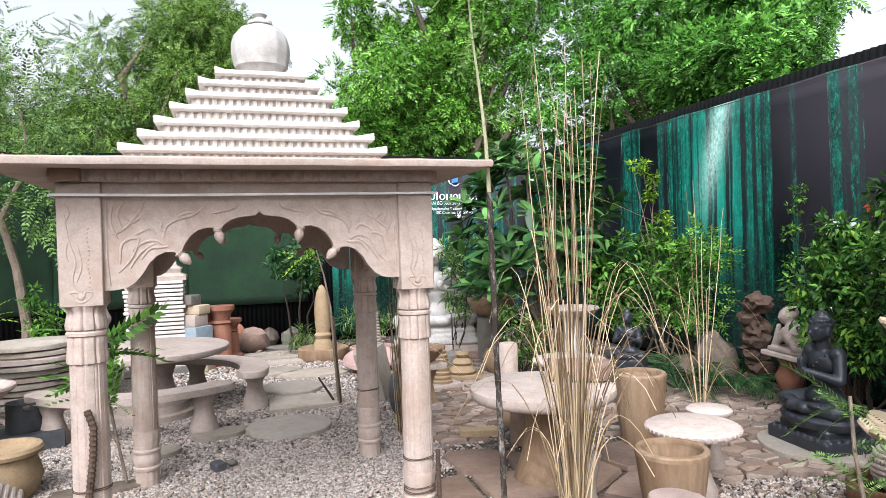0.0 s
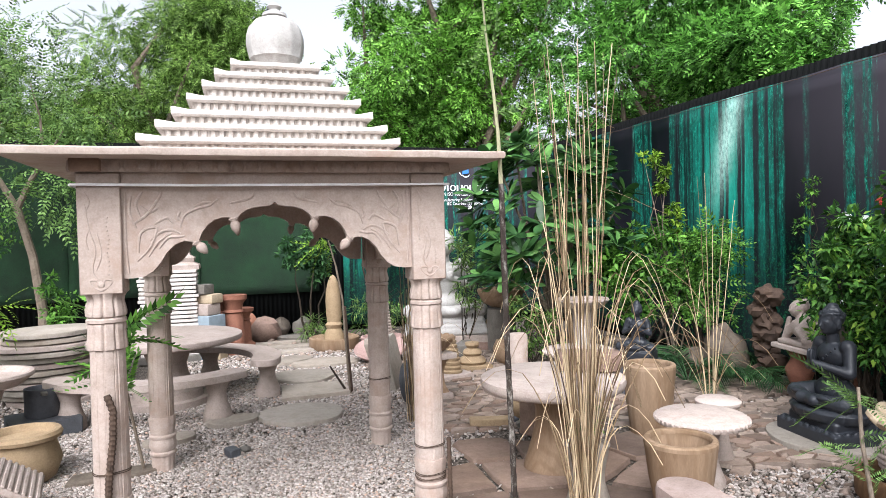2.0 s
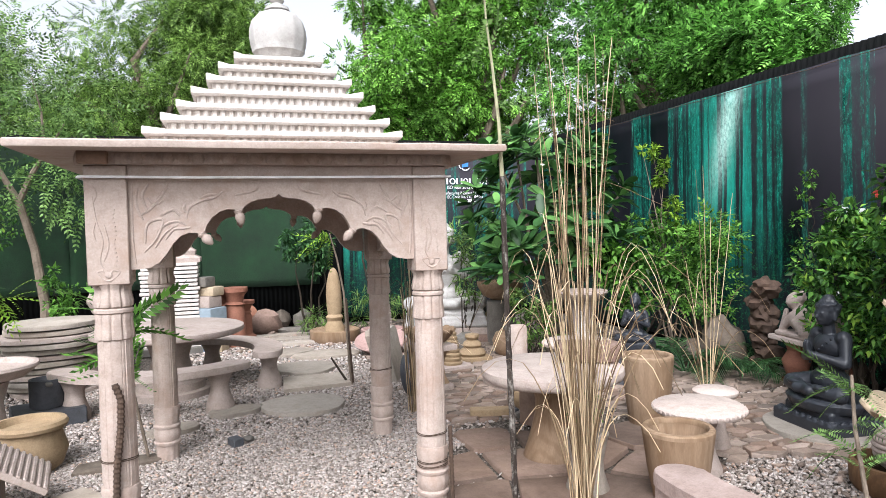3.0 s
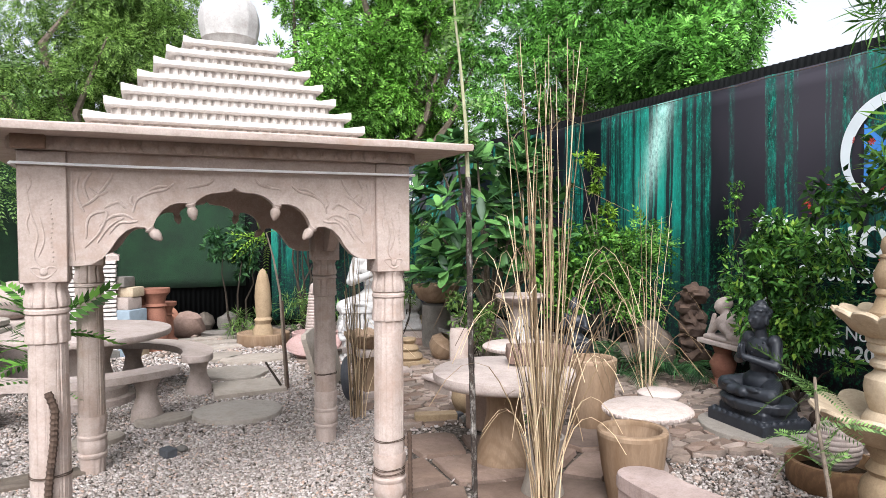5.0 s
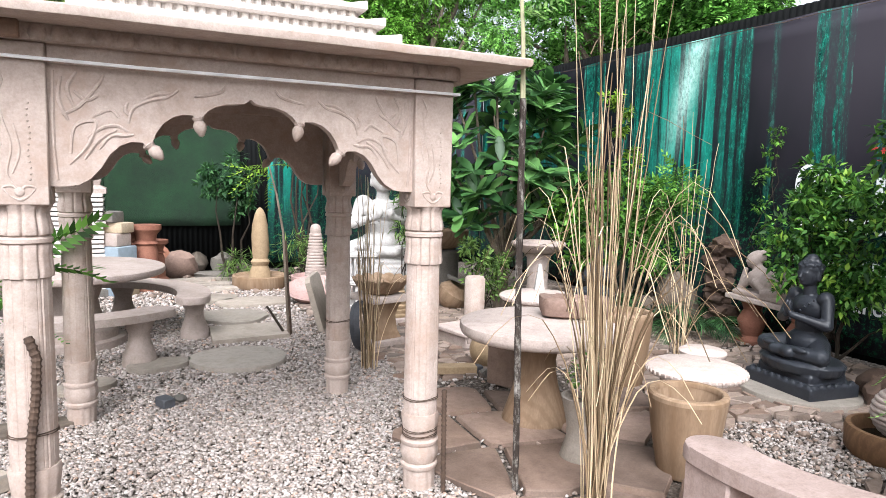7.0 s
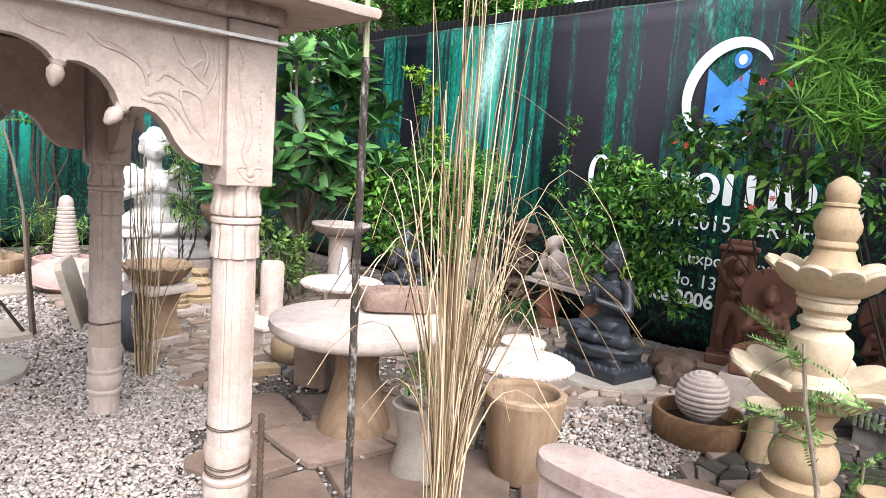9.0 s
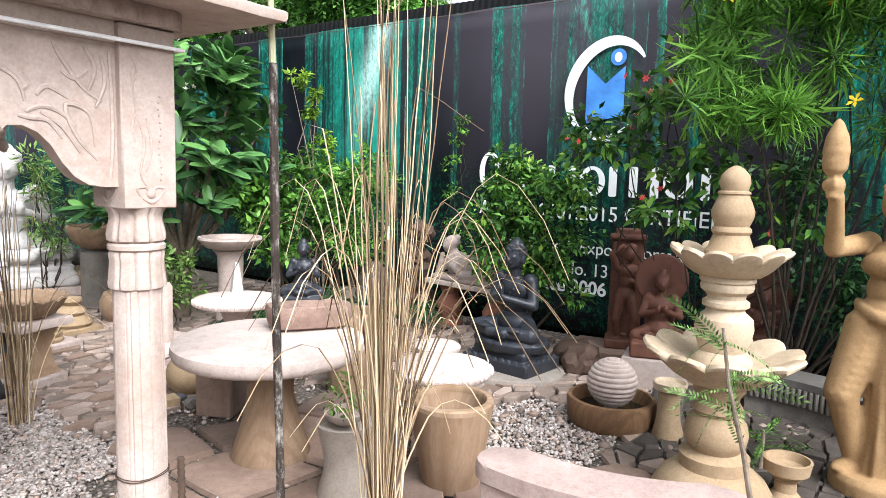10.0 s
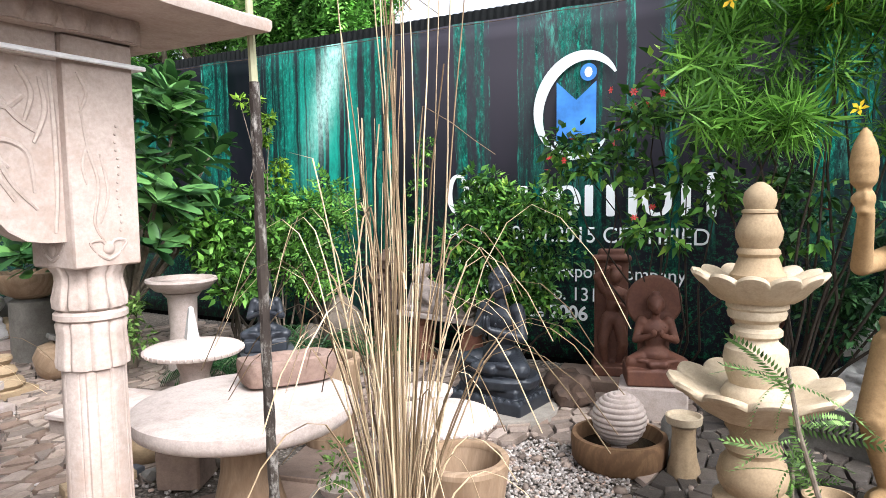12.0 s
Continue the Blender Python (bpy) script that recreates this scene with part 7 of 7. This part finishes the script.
def plumeria():
    """Broad-leaved frangipani: rosettes of large leaves at the branch ends."""
    t = thing("plumeria_tree", "plumeria tree with large glossy leaf rosettes and white flowers", "tree", pose(3.15, 7.15, 0))
    rng = np.random.default_rng(51)
    bm = bmesh.new()
    ends = []
    for i in range(150):
        a, e = rng.uniform(0, TAU), rng.uniform(-0.75, 1.0)
        r = 0.92 * math.sqrt(max(0, 1 - (e * 0.8) ** 2)) * rng.uniform(0.60, 1.12)
        ends.append(Vector((r * math.cos(a), r * math.sin(a) * 0.8, 1.72 + e * 0.98)))
    root = Vector((0, 0, 0))
    fork = Vector((0.03, 0, 0.55))
    tube([root, Vector((0.04, 0.02, 0.3)), fork], [0.085, 0.075, 0.07], 9, bm)
    for e in ends[:16]:
        k = fork.lerp(e, 0.55) + Vector((rng.normal(0, 0.06), rng.normal(0, 0.06), -0.05))
        tube([fork, k, e], [0.026, 0.020, 0.012], 6, bm)
    part("trunk", bm, BARK, t)
    first = []
    for w, L in ((0.095, 0.27), (0.105, 0.31), (0.085, 0.24)):
        lb = bmesh.new()
        rows = []
        for i, (f, q) in enumerate(((0, 0.04), (0.15, 0.35), (0.4, 0.9), (0.65, 1.0), (0.88, 0.80), (1.0, 0.22))):
            z = -0.10 * L * f * f
            rows.append([lb.verts.new((f * L, s * q * w / 2, z + (0.10 * w * q if s else 0))) for s in (-1, 0, 1)])
        for a, b in zip(rows, rows[1:]):
            for k in (0, 1):
                lb.faces.new((a[k], b[k], b[k + 1], a[k + 1]))
        first.append(lb)
    made = [None] * 3
    far_v, far_f, plates = [], [], []
    for lb in first:
        lb.verts.index_update()
        plates.append((np.array([v.co[:] for v in lb.verts]), np.array([[v.index for v in f.verts] for f in lb.faces])))
    for e in ends:
        n = int(rng.integers(8, 12))
        out = Vector((e.x, e.y, 0.4)).normalized()
        for i in range(n):
            a = TAU * i / n * 1.0 + rng.uniform(-0.2, 0.2) + (0.5 if i % 2 else 0)
            tilt = radians(float(rng.uniform(0, 52)))
            base = Matrix.Translation(e + Vector((0, 0, -0.03 + 0.05 * i / n)))
            axis = Vector((0, 0, 1)).lerp(out, 0.5).normalized().to_track_quat("Z", "Y").to_matrix().to_4x4()
            m = base @ axis @ Matrix.Rotation(a, 4, "Z") @ Matrix.Rotation(-tilt, 4, "Y") @ Matrix.Scale(float(rng.uniform(0.8, 1.2)), 4)
            k = int(rng.integers(0, 3))
            if e.y > -0.42:
                V, F = plates[k]
                base_i = sum(len(q) for q in far_v)
                far_v.append(np.array([(m @ Vector(q))[:] for q in V]))
                far_f.append(F + base_i)
            elif made[k] is None:
                made[k] = part("leaf", first[k], PLUMERIA, t, at=m, sharp=60)
            else:
                share("leaf", made[k], t, m)
    tagged(mesh_np("far_leaves", np.concatenate(far_v), np.concatenate(far_f), PLUMERIA, t, True), kind="stuff")
    fb = bmesh.new()
    for k in range(5):
        a = TAU * k / 5
        fb.faces.new([fb.verts.new(q) for q in ((0, 0, 0), (0.02 * math.cos(a - 0.5), 0.02 * math.sin(a - 0.5), 0.012), (0.036 * math.cos(a), 0.036 * math.sin(a), 0.01), (0.02 * math.cos(a + 0.5), 0.02 * math.sin(a + 0.5), 0.012))])
    f0 = None
    for e in ends[:9]:
        for j in range(4):
            m = Matrix.Translation(e + Vector((rng.normal(0, 0.045), rng.normal(0, 0.045) - 0.04, 0.10 + rng.normal(0, 0.025)))) @ pose(0, 0, 0, rng.uniform(0, 70), rng.uniform(-40, 40), rng.uniform(0, 360))
            if f0 is None:
                f0 = part("flower", fb, WHITEPETAL, t, at=m)
            else:
                share("flower", f0, t, m)


plumeria()


def frond_bundle(name, label, x, y, n, length, seed, material=PALM, z0=0.0, rise=(0.5, 1.2), leaflet=0.26):
    """Arching palm fronds from one root."""
    rng = np.random.default_rng(seed)
    p = thing(name, label, "palm", pose(x, y, z0))
    for i in range(n):
        a = TAU * i / n + rng.uniform(-0.3, 0.3)
        up = rng.uniform(*rise)
        L = length * rng.uniform(0.75, 1.1)
        pts = []
        for k in range(9):
            f = k / 8
            pts.append(Vector((math.cos(a) * L * f * 0.75, math.sin(a) * L * f * 0.75, up * L * f - up * L * 0.85 * f * f)))
        bm = tube(pts, [0.010 * (1 - 0.8 * k / 8) for k in range(9)], 5)
        for k in range(3, 26):
            f = k / 26
            q = f * 8
            j = min(7, int(q))
            c = pts[j].lerp(pts[j + 1], q - j)
            d = (pts[j + 1] - pts[j]).normalized()
            side = d.cross(Vector((0, 0, 1))).normalized()
            for s in (-1, 1):
                w = (side * s + d * 0.75 + Vector((0, 0, -0.15 - 0.25 * f))).normalized() * leaflet * (1.1 - 0.7 * abs(f - 0.4))
                e = d * 0.009
                bm.faces.new([bm.verts.new(v) for v in (c - e, c + w * 0.5 - e + Vector((0, 0, 0.012)), c + w, c + w * 0.5 + e + Vector((0, 0, 0.012)))])
        part("frond", bm, material, p)
    return p


frond_bundle("areca_palm", "dark green areca palm with arching fronds", 4.05, 5.75, 13, 1.15, 61)
frond_bundle("areca_palm", "low areca palm with arching fronds by the fence", 4.55, 5.45, 9, 0.85, 62)
frond_bundle("areca_palm", "areca palm fronds under the plumeria", 3.45, 6.15, 8, 0.80, 63)


# ---- dry grass, poles and saplings ----
def reed_clump(name, label, x, y, n, height, spread, seed, bend=0.25, thick=0.0042, arcs=0, seed_heads=False):
    rng = np.random.default_rng(seed)
    c = thing(name, label, "grass", pose(x, y, 0))
    for i in range(n):
        V, F = [], []
        a = rng.uniform(0, TAU)
        b = np.array([math.cos(a), math.sin(a), 0]) * abs(rng.normal(0, 0.030))
        far = i < arcs
        h = height * (rng.uniform(0.36, 0.88) if far else rng.uniform(0.6, 1.0))
        out = spread * (rng.uniform(0.8, 2.3) * (0.35 + 0.65 * h / height) if far else abs(rng.normal(0, 0.34)))
        az = a + rng.normal(0, 0.5)
        w = np.array([math.cos(az), math.sin(az), 0])
        k = 13
        th = thick * rng.uniform(0.6, 1.25)
        pts = []
        snap = rng.uniform(0.72, 0.95) if rng.random() < 0.25 and not far else 2
        sway = rng.normal(0, 0.045, 2) * h * 0.35
        for j in range(k):
            f = j / (k - 1)
            lean = out * (f ** (1.9 if far else 1.3))
            z = h * f - (h * 2.4 * max(0, f - 0.55) ** 2 if far else bend * out * f ** 3)
            if f > snap:
                z -= (f - snap) * h * 1.2
                lean += (f - snap) * h * 0.45
            pts.append(b + w * lean + np.array([sway[0] * math.sin(f * 2.6), sway[1] * math.sin(f * 2.6), z]) + rng.normal(0, 0.004, 3) * f)
        rows = []
        side = np.array([-w[1], w[0], 0])
        for j, p in enumerate(pts):
            q = th * (1.0 - 0.55 * j / (k - 1))
            base = len(V)
            V += [p + side * q, p - side * q * 0.5 + w * q * 0.87, p - side * q * 0.5 - w * q * 0.87]
            rows.append(base)
        for lo, hi in zip(rows, rows[1:]):
            for s in range(3):
                F.append([lo + s, lo + (s + 1) % 3, hi + (s + 1) % 3, hi + s])
        mesh_np("stalk", np.array(V), np.array(F), STRAW, c)
    return c


reed_clump("dry_reed_clump", "tall clump of dry straw-coloured reeds", 1.195, 2.855, 84, 2.74, 0.44, 71, arcs=48, thick=0.0050)
reed_clump("dry_reed_clump", "thin clump of dry straw-coloured grass by the column", 0.93, 5.42, 34, 1.75, 0.30, 72, arcs=9, thick=0.0052)
reed_clump("dry_reed_clump", "loose clump of dry straw stems before the shrubs", 3.25, 4.42, 18, 2.15, 0.46, 73, arcs=10, thick=0.0056)


def bark_pole():
    p = thing("sapling_with_stake", "thin sapling with flaking dark bark", "sapling", pose(0.905, 3.125, 0))
    pts = [(0.004, 0, -0.03), (-0.005, 0, 0.5), (-0.018, 0.004, 1.0), (-0.028, 0, 1.5), (-0.034, 0, 1.95)]
    fine = []
    for a, b in zip(pts, pts[1:]):
        fine += [Vector(a).lerp(Vector(b), i / 14) for i in range(14)]
    rnd = random.Random(6)
    part("stem", tube(fine, [0.0165 * rnd.uniform(0.86, 1.1) for _ in fine], 9), PEEL, p, "dark flaking stem")
    part("upper_stem", tube([(-0.034, 0, 1.90), (-0.045, 0, 2.2), (-0.075, 0, 2.5), (-0.105, 0, 2.75), (-0.13, 0, 3.1)], [0.013, 0.010, 0.008, 0.006, 0.004], 7), GREENSTEM, p, "pale upper stem")
    rng = np.random.default_rng(81)
    base = np.array([(-0.04, 0, 2.22), (-0.05, 0, 2.3), (-0.09, 0, 2.62), (-0.10, 0, 2.74), (-0.115, 0, 2.86), (-0.12, 0, 2.95), (-0.13, 0, 3.02), (-0.13, 0, 3.1)])
    P = np.repeat(base, 3, axis=0)
    D = rng.normal(0, 1, (len(P), 3)) * np.array([1, 1, 0.3])
    scatter("foliage", pinnate(9, 0.24, 0.045, 0.018, 0.6), P, turns(rng, len(P), D, 0.2), rng.uniform(0.6, 1.1, len(P)), MORINGA, p)


bark_pole()


def back_pole():
    p = thing("staked_sapling", "thin sapling tied to a dark stake", "sapling", pose(0.585, 6.72, 0))
    part("stake", tube([(0, 0, -0.02), (-0.03, 0, 0.45), (-0.05, 0, 0.92)], [0.020, 0.018, 0.016], 7), RUST, p, "dark stake")
    part("stem", tube([(-0.02, -0.02, 0), (-0.05, -0.02, 0.5), (-0.07, 0, 1.0), (-0.13, 0, 1.35), (-0.20, 0, 1.62)], [0.013, 0.012, 0.011, 0.010, 0.006], 7), BARK, p)
    part("side_stem", tube([(-0.07, 0, 0.05), (-0.16, 0.02, 0.20), (-0.22, 0.02, 0.30)], [0.014, 0.012, 0.010], 6), DARKBARK, p)
    rng = np.random.default_rng(82)
    P = np.array([(-0.20, 0, 1.62)] * 7 + [(-0.17, 0, 1.5)] * 4)
    D = rng.normal(0, 1, (len(P), 3)) * np.array([1, 0.8, 0.4]) + np.array([-0.7, 0, 0])
    scatter("foliage", pinnate(10, 0.34, 0.06, 0.018, 0.5), P, turns(rng, len(P), D, 0.2), rng.uniform(0.7, 1.1, len(P)), LIME, p)


back_pole()


def feather_sapling(name, label, x, y, stem, sprays, seed, size=0.24, mat=MORINGA, n=10, leaflet=0.046, out=(0, 0, 0.2), wide=0.020):
    p = thing(name, label, "sapling", pose(x, y, 0))
    part("stem", tube(stem, [0.012 * (1 - 0.6 * i / len(stem)) for i in range(len(stem))], 7), BARK, p)
    rng = np.random.default_rng(seed)
    top = [Vector(q) for q in stem]
    k = len(top)
    P = []
    for i in range(sprays):
        f = rng.uniform(0.5, 1.0) * (k - 1)
        j = min(k - 2, int(f))
        P.append(tuple(top[j].lerp(top[j + 1], f - j)))
    D = rng.normal(0, 1, (sprays, 3)) * np.array([1, 1, 0.45]) + np.asarray(out)
    scatter("foliage", pinnate(n, size, leaflet, wide, 0.45), np.array(P), turns(rng, sprays, D, 0.15), rng.uniform(0.6, 1.15, sprays), mat, p)


feather_sapling("acacia_sapling", "young feather-leaved sapling before the fountain", 1.68, 1.58, [(0.02, -0.02, 0), (0.0, 0.0, 0.35), (0.03, 0.06, 0.6), (0.06, 0.13, 0.82), (0.09, 0.17, 1.02)], 19, 91, 0.24, MORINGA, 17, 0.034, wide=0.009)
feather_sapling("fern_sapling", "feather-leaved green sapling behind the column", -1.30, 4.88, [(0.10, 0.05, 0), (0.04, 0, 0.40), (-0.02, 0, 0.80), (-0.05, 0, 1.12)], 30, 92, 0.42, SHRUB, 12, 0.09, out=(-0.25, -0.1, 0.75), wide=0.032)
feather_sapling("fern_sapling", "low feathery green plant by the fountain", 3.0, 1.75, [(0, 0, 0), (0.02, 0, 0.12), (0.03, 0, 0.22)], 12, 93, 0.26, SHRUB, 16, 0.04, wide=0.011)


# ---- loose ground: stepping stones, paving, gravel ----
STEPS = [(0.00, 5.98, 0.38, 0.36, 0), (-0.60, 6.00, 0.23, 0.16, 20), (0.17, 7.66, 0.38, 0.34, 0), (0.09, 8.75, 0.32, 0.24, 20), (0.52, 8.43, 0.42, 0.28, 5), (-1.10, 5.60, 0.20, 0.15, 30)]


def stepping_stones():
    for i, (x, y, rx, ry, turn) in enumerate(STEPS):
        solid("stepping_stone", slab(blob_outline(rx, ry, 34, 0.035 if i == 0 else 0.07, i + 40), 0.045, 0.010), SLATE, "flat irregular pale stepping stone in the gravel", "stepping stone", pose(x, y, 0.0, 0, 0, turn), "stepping stones")
    solid("stepping_stone", slab([(-0.36, -0.30), (0.34, -0.28), (0.36, 0.26), (-0.30, 0.30)], 0.05, 0.010), SLATE, "rectangular pale stepping slab in the gravel", "stepping stone", pose(0.20, 6.88, 0, 0, 0, 3), "stepping stones")


stepping_stones()


def clip_cell(poly, nx, ny, d):
    out = []
    for i in range(len(poly)):
        a, b = poly[i], poly[(i + 1) % len(poly)]
        fa, fb = a[0] * nx + a[1] * ny - d, b[0] * nx + b[1] * ny - d
        if fa <= 0:
            out.append(a)
        if fa * fb < 0:
            f = fa / (fa - fb)
            out.append((a[0] + (b[0] - a[0]) * f, a[1] + (b[1] - a[1]) * f))
    return out


def cells(x0, y0, x1, y1, step, seed, gap):
    """Irregular paving pieces: the cells round jittered seeds, drawn in by the joint."""
    rnd = random.Random(seed)
    nx, ny = int((x1 - x0) / step), int((y1 - y0) / step)
    pts = {}
    for i in range(-1, nx + 1):
        for j in range(-1, ny + 1):
            pts[i, j] = (x0 + (i + 0.5 + rnd.uniform(-0.42, 0.42)) * step, y0 + (j + 0.5 + rnd.uniform(-0.42, 0.42)) * step)
    made = []
    for i in range(nx):
        for j in range(ny):
            px, py = pts[i, j]
            poly = [(px - step, py - step), (px + step, py - step), (px + step, py + step), (px - step, py + step)]
            for di in (-2, -1, 0, 1, 2):
                for dj in (-2, -1, 0, 1, 2):
                    q = pts.get((i + di, j + dj))
                    if (di or dj) and q and poly:
                        ex, ey = q[0] - px, q[1] - py
                        L = math.hypot(ex, ey)
                        nxx, nyy = ex / L, ey / L
                        poly = clip_cell(poly, nxx, nyy, nxx * (px + q[0]) / 2 + nyy * (py + q[1]) / 2 - gap / 2)
            if len(poly) > 2:
                made.append((px, py, [(a - px, b - py) for a, b in poly]))
    return made


def rough_piece(outline, thick, seed):
    """A paving piece with broken edges and a slightly uneven top."""
    rnd = random.Random(seed)
    pts = []
    n = len(outline)
    for i in range(n):
        a, b = Vector(outline[i]), Vector(outline[(i + 1) % n])
        pts.append(tuple(a * rnd.uniform(0.93, 0.99)))
        if (b - a).length > 0.10:
            pts.append(tuple(a.lerp(b, rnd.uniform(0.35, 0.65)) * rnd.uniform(0.94, 1.02)))
    bm = bmesh.new()
    lo = [bm.verts.new((x * 1.03, y * 1.03, 0)) for x, y in pts]
    mid = [bm.verts.new((x, y, thick - 0.006)) for x, y in pts]
    hi = [bm.verts.new((x * 0.965, y * 0.965, thick + rnd.uniform(-0.002, 0.002))) for x, y in pts]
    m = len(pts)
    for a, b in ((lo, mid), (mid, hi)):
        for i in range(m):
            bm.faces.new((a[i], a[(i + 1) % m], b[(i + 1) % m], b[i]))
    bm.faces.new(hi)
    return bm


def on_gravel(x, y):
    """Where loose gravel lies rather than paving."""
    if x < 0.72 + 0.10 * math.sin(y * 3):
        return True
    if 4.40 < y and x < (1.22 if y < 5.6 else 1.05) + 0.10 * math.sin(y * 2.2):
        return True
    return (x - 2.75) ** 2 / 0.42 + (y - 2.95) ** 2 / 0.20 < 1


def paving():
    root = thing("pavement", "brown crazy paving of irregular sandstone pieces", "pavement")
    tagged(root, kind="structure")
    k = 0
    for x, y, poly in cells(0.5, 1.0, 2.7, 4.9, 0.50, 3, 0.045):
        if on_gravel(x, y) or abs(x - 1.9) + abs(y - 1) < 0.3:
            continue
        part("paving_stone", rough_piece(poly, 0.030 + 0.012 * ((k * 7) % 5) / 5, k), FLAG, root, at=pose(x, y, -0.006), sharp=30)
        k += 1
    small = []
    for x0, y0, x1, y1, seed in ((0.8, 4.9, 5.1, 8.6, 5), (2.6, 1.0, 5.1, 4.9, 6)):
        for x, y, poly in cells(x0, y0 / 0.66, x1, y1 / 0.66, 0.18, seed, 0.020):
            if not on_gravel(x, y * 0.66):
                small.append((x, y * 0.66, [(a, b * 0.66) for a, b in poly]))
    near = sorted(small, key=lambda c: (c[0] - 1.6) ** 2 + (c[1] - 4.5) ** 2)
    # cobbles in the corner past the fountain take a darker slate colour
    for x, y, poly in near[:290]:
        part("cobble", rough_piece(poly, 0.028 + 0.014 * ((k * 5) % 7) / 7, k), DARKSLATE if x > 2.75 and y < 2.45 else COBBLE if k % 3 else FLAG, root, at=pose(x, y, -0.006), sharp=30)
        k += 1
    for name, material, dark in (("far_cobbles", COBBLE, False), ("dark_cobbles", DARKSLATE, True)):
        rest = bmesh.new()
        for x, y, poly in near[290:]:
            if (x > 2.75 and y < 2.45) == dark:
                own = rough_piece(poly, 0.028 + 0.014 * ((k * 5) % 7) / 7, k)
                bmesh.ops.translate(own, vec=(x, y, -0.006), verts=own.verts)
                merge(rest, own)
                k += 1
        tagged(part(name, rest, material, root, sharp=30), kind="stuff")


paving()


def gravel():
    """Loose pale stones, densest where the walker passes."""
    rng = np.random.default_rng(7)
    c = np.array([[1, 0, 0], [-1, 0, 0], [0, 1, 0], [0, -1, 0], [0, 0, 1], [0, 0, -1]], float)
    c = np.concatenate([c, np.array([[s, t, u] for s in (-1, 1) for t in (-1, 1) for u in (-1, 1)], float) * 0.62])
    f = []
    ax = {(0, 1): 0, (0, -1): 1, (1, 1): 2, (1, -1): 3, (2, 1): 4, (2, -1): 5}
    idx = 6
    for s in (-1, 1):
        for t in (-1, 1):
            for u in (-1, 1):
                a, b, d = ax[0, s], ax[1, t], ax[2, u]
                tri = [(a, b, idx), (b, d, idx), (d, a, idx)]
                f += tri if s * t * u > 0 else [(q[1], q[0], q[2]) for q in tri]
                idx += 1
    f = np.array(f)
    zones = [(-2.6, 2.2, 1.25, 5.4, 72000, 0.0098), (-2.4, 5.4, 1.3, 7.6, 24000, 0.0122), (-1.2, 7.6, 2.0, 10.4, 8000, 0.018), (2.0, 2.4, 3.5, 3.5, 5600, 0.0105), (-2.6, 0.9, 0.7, 2.2, 10000, 0.0105), (-3.6, -0.6, 0.9, 0.9, 5000, 0.011), (-4.2, 0.9, -2.6, 6.5, 7000, 0.012), (-3.4, 6.5, -2.4, 9.5, 3000, 0.014), (1.0, 4.6, 4.8, 7.5, 3500, 0.013)]
    loose = [(1.0, 4.6, 4.8, 8.2, 620, 0.026), (2.6, 1.2, 4.9, 4.6, 460, 0.026), (-0.9, 9.0, 2.4, 11.2, 380, 0.035), (0.7, 2.0, 2.6, 4.6, 160, 0.016)]
    pebbles("gravel", zones, rng, c, f, PEBBLE, "loose pale grey and buff gravel stones")
    pebbles("rubble", loose, rng, c, f, COBBLE, "small broken stones strewn over the paving", 4.0)


def pebbles(name, zones, rng, c, f, material, label, limit=None):
    """One kind of loose stones over several stretches of ground."""
    pos, size = [], []
    for x0, y0, x1, y1, n, s in zones:
        p = np.stack([rng.uniform(x0, x1, n) + rng.normal(0, 0.12, n), rng.uniform(y0, y1, n) + rng.normal(0, 0.12, n), np.zeros(n)], 1)
        if limit is None and x1 < 4.0:
            keep = np.array([on_gravel(a, b) or rng.random() < 0.05 for a, b, _ in p])
        else:
            keep = np.ones(n, bool)
        p = p[keep]
        pos.append(p)
        size.append(s * rng.uniform(0.6, 1.45, len(p)))
    pos, size = np.concatenate(pos), np.concatenate(size)
    n = len(pos)
    m = turns(rng, n, rng.normal(0, 1, (n, 3)) * np.array([1, 1, 0.3]), 0.1)
    stretch = np.stack([rng.uniform(0.9, 1.5, n), rng.uniform(0.7, 1.1, n), rng.uniform(0.35, 0.7, n)], 1)
    V = c[None] * rng.uniform(0.82, 1.15, (n, 14, 1)) * stretch[:, None, :]
    V = np.einsum("nij,nkj->nki", m, V) * size[:, None, None] + pos[:, None, :]
    V[:, :, 2] += (size * 0.35)[:, None]
    F = f[None] + (np.arange(n) * 14)[:, None, None]
    ob = mesh_np(name, V.reshape(-1, 3), F.reshape(-1, 3), material)
    tagged(ob, label, name, kind="stuff")


gravel()
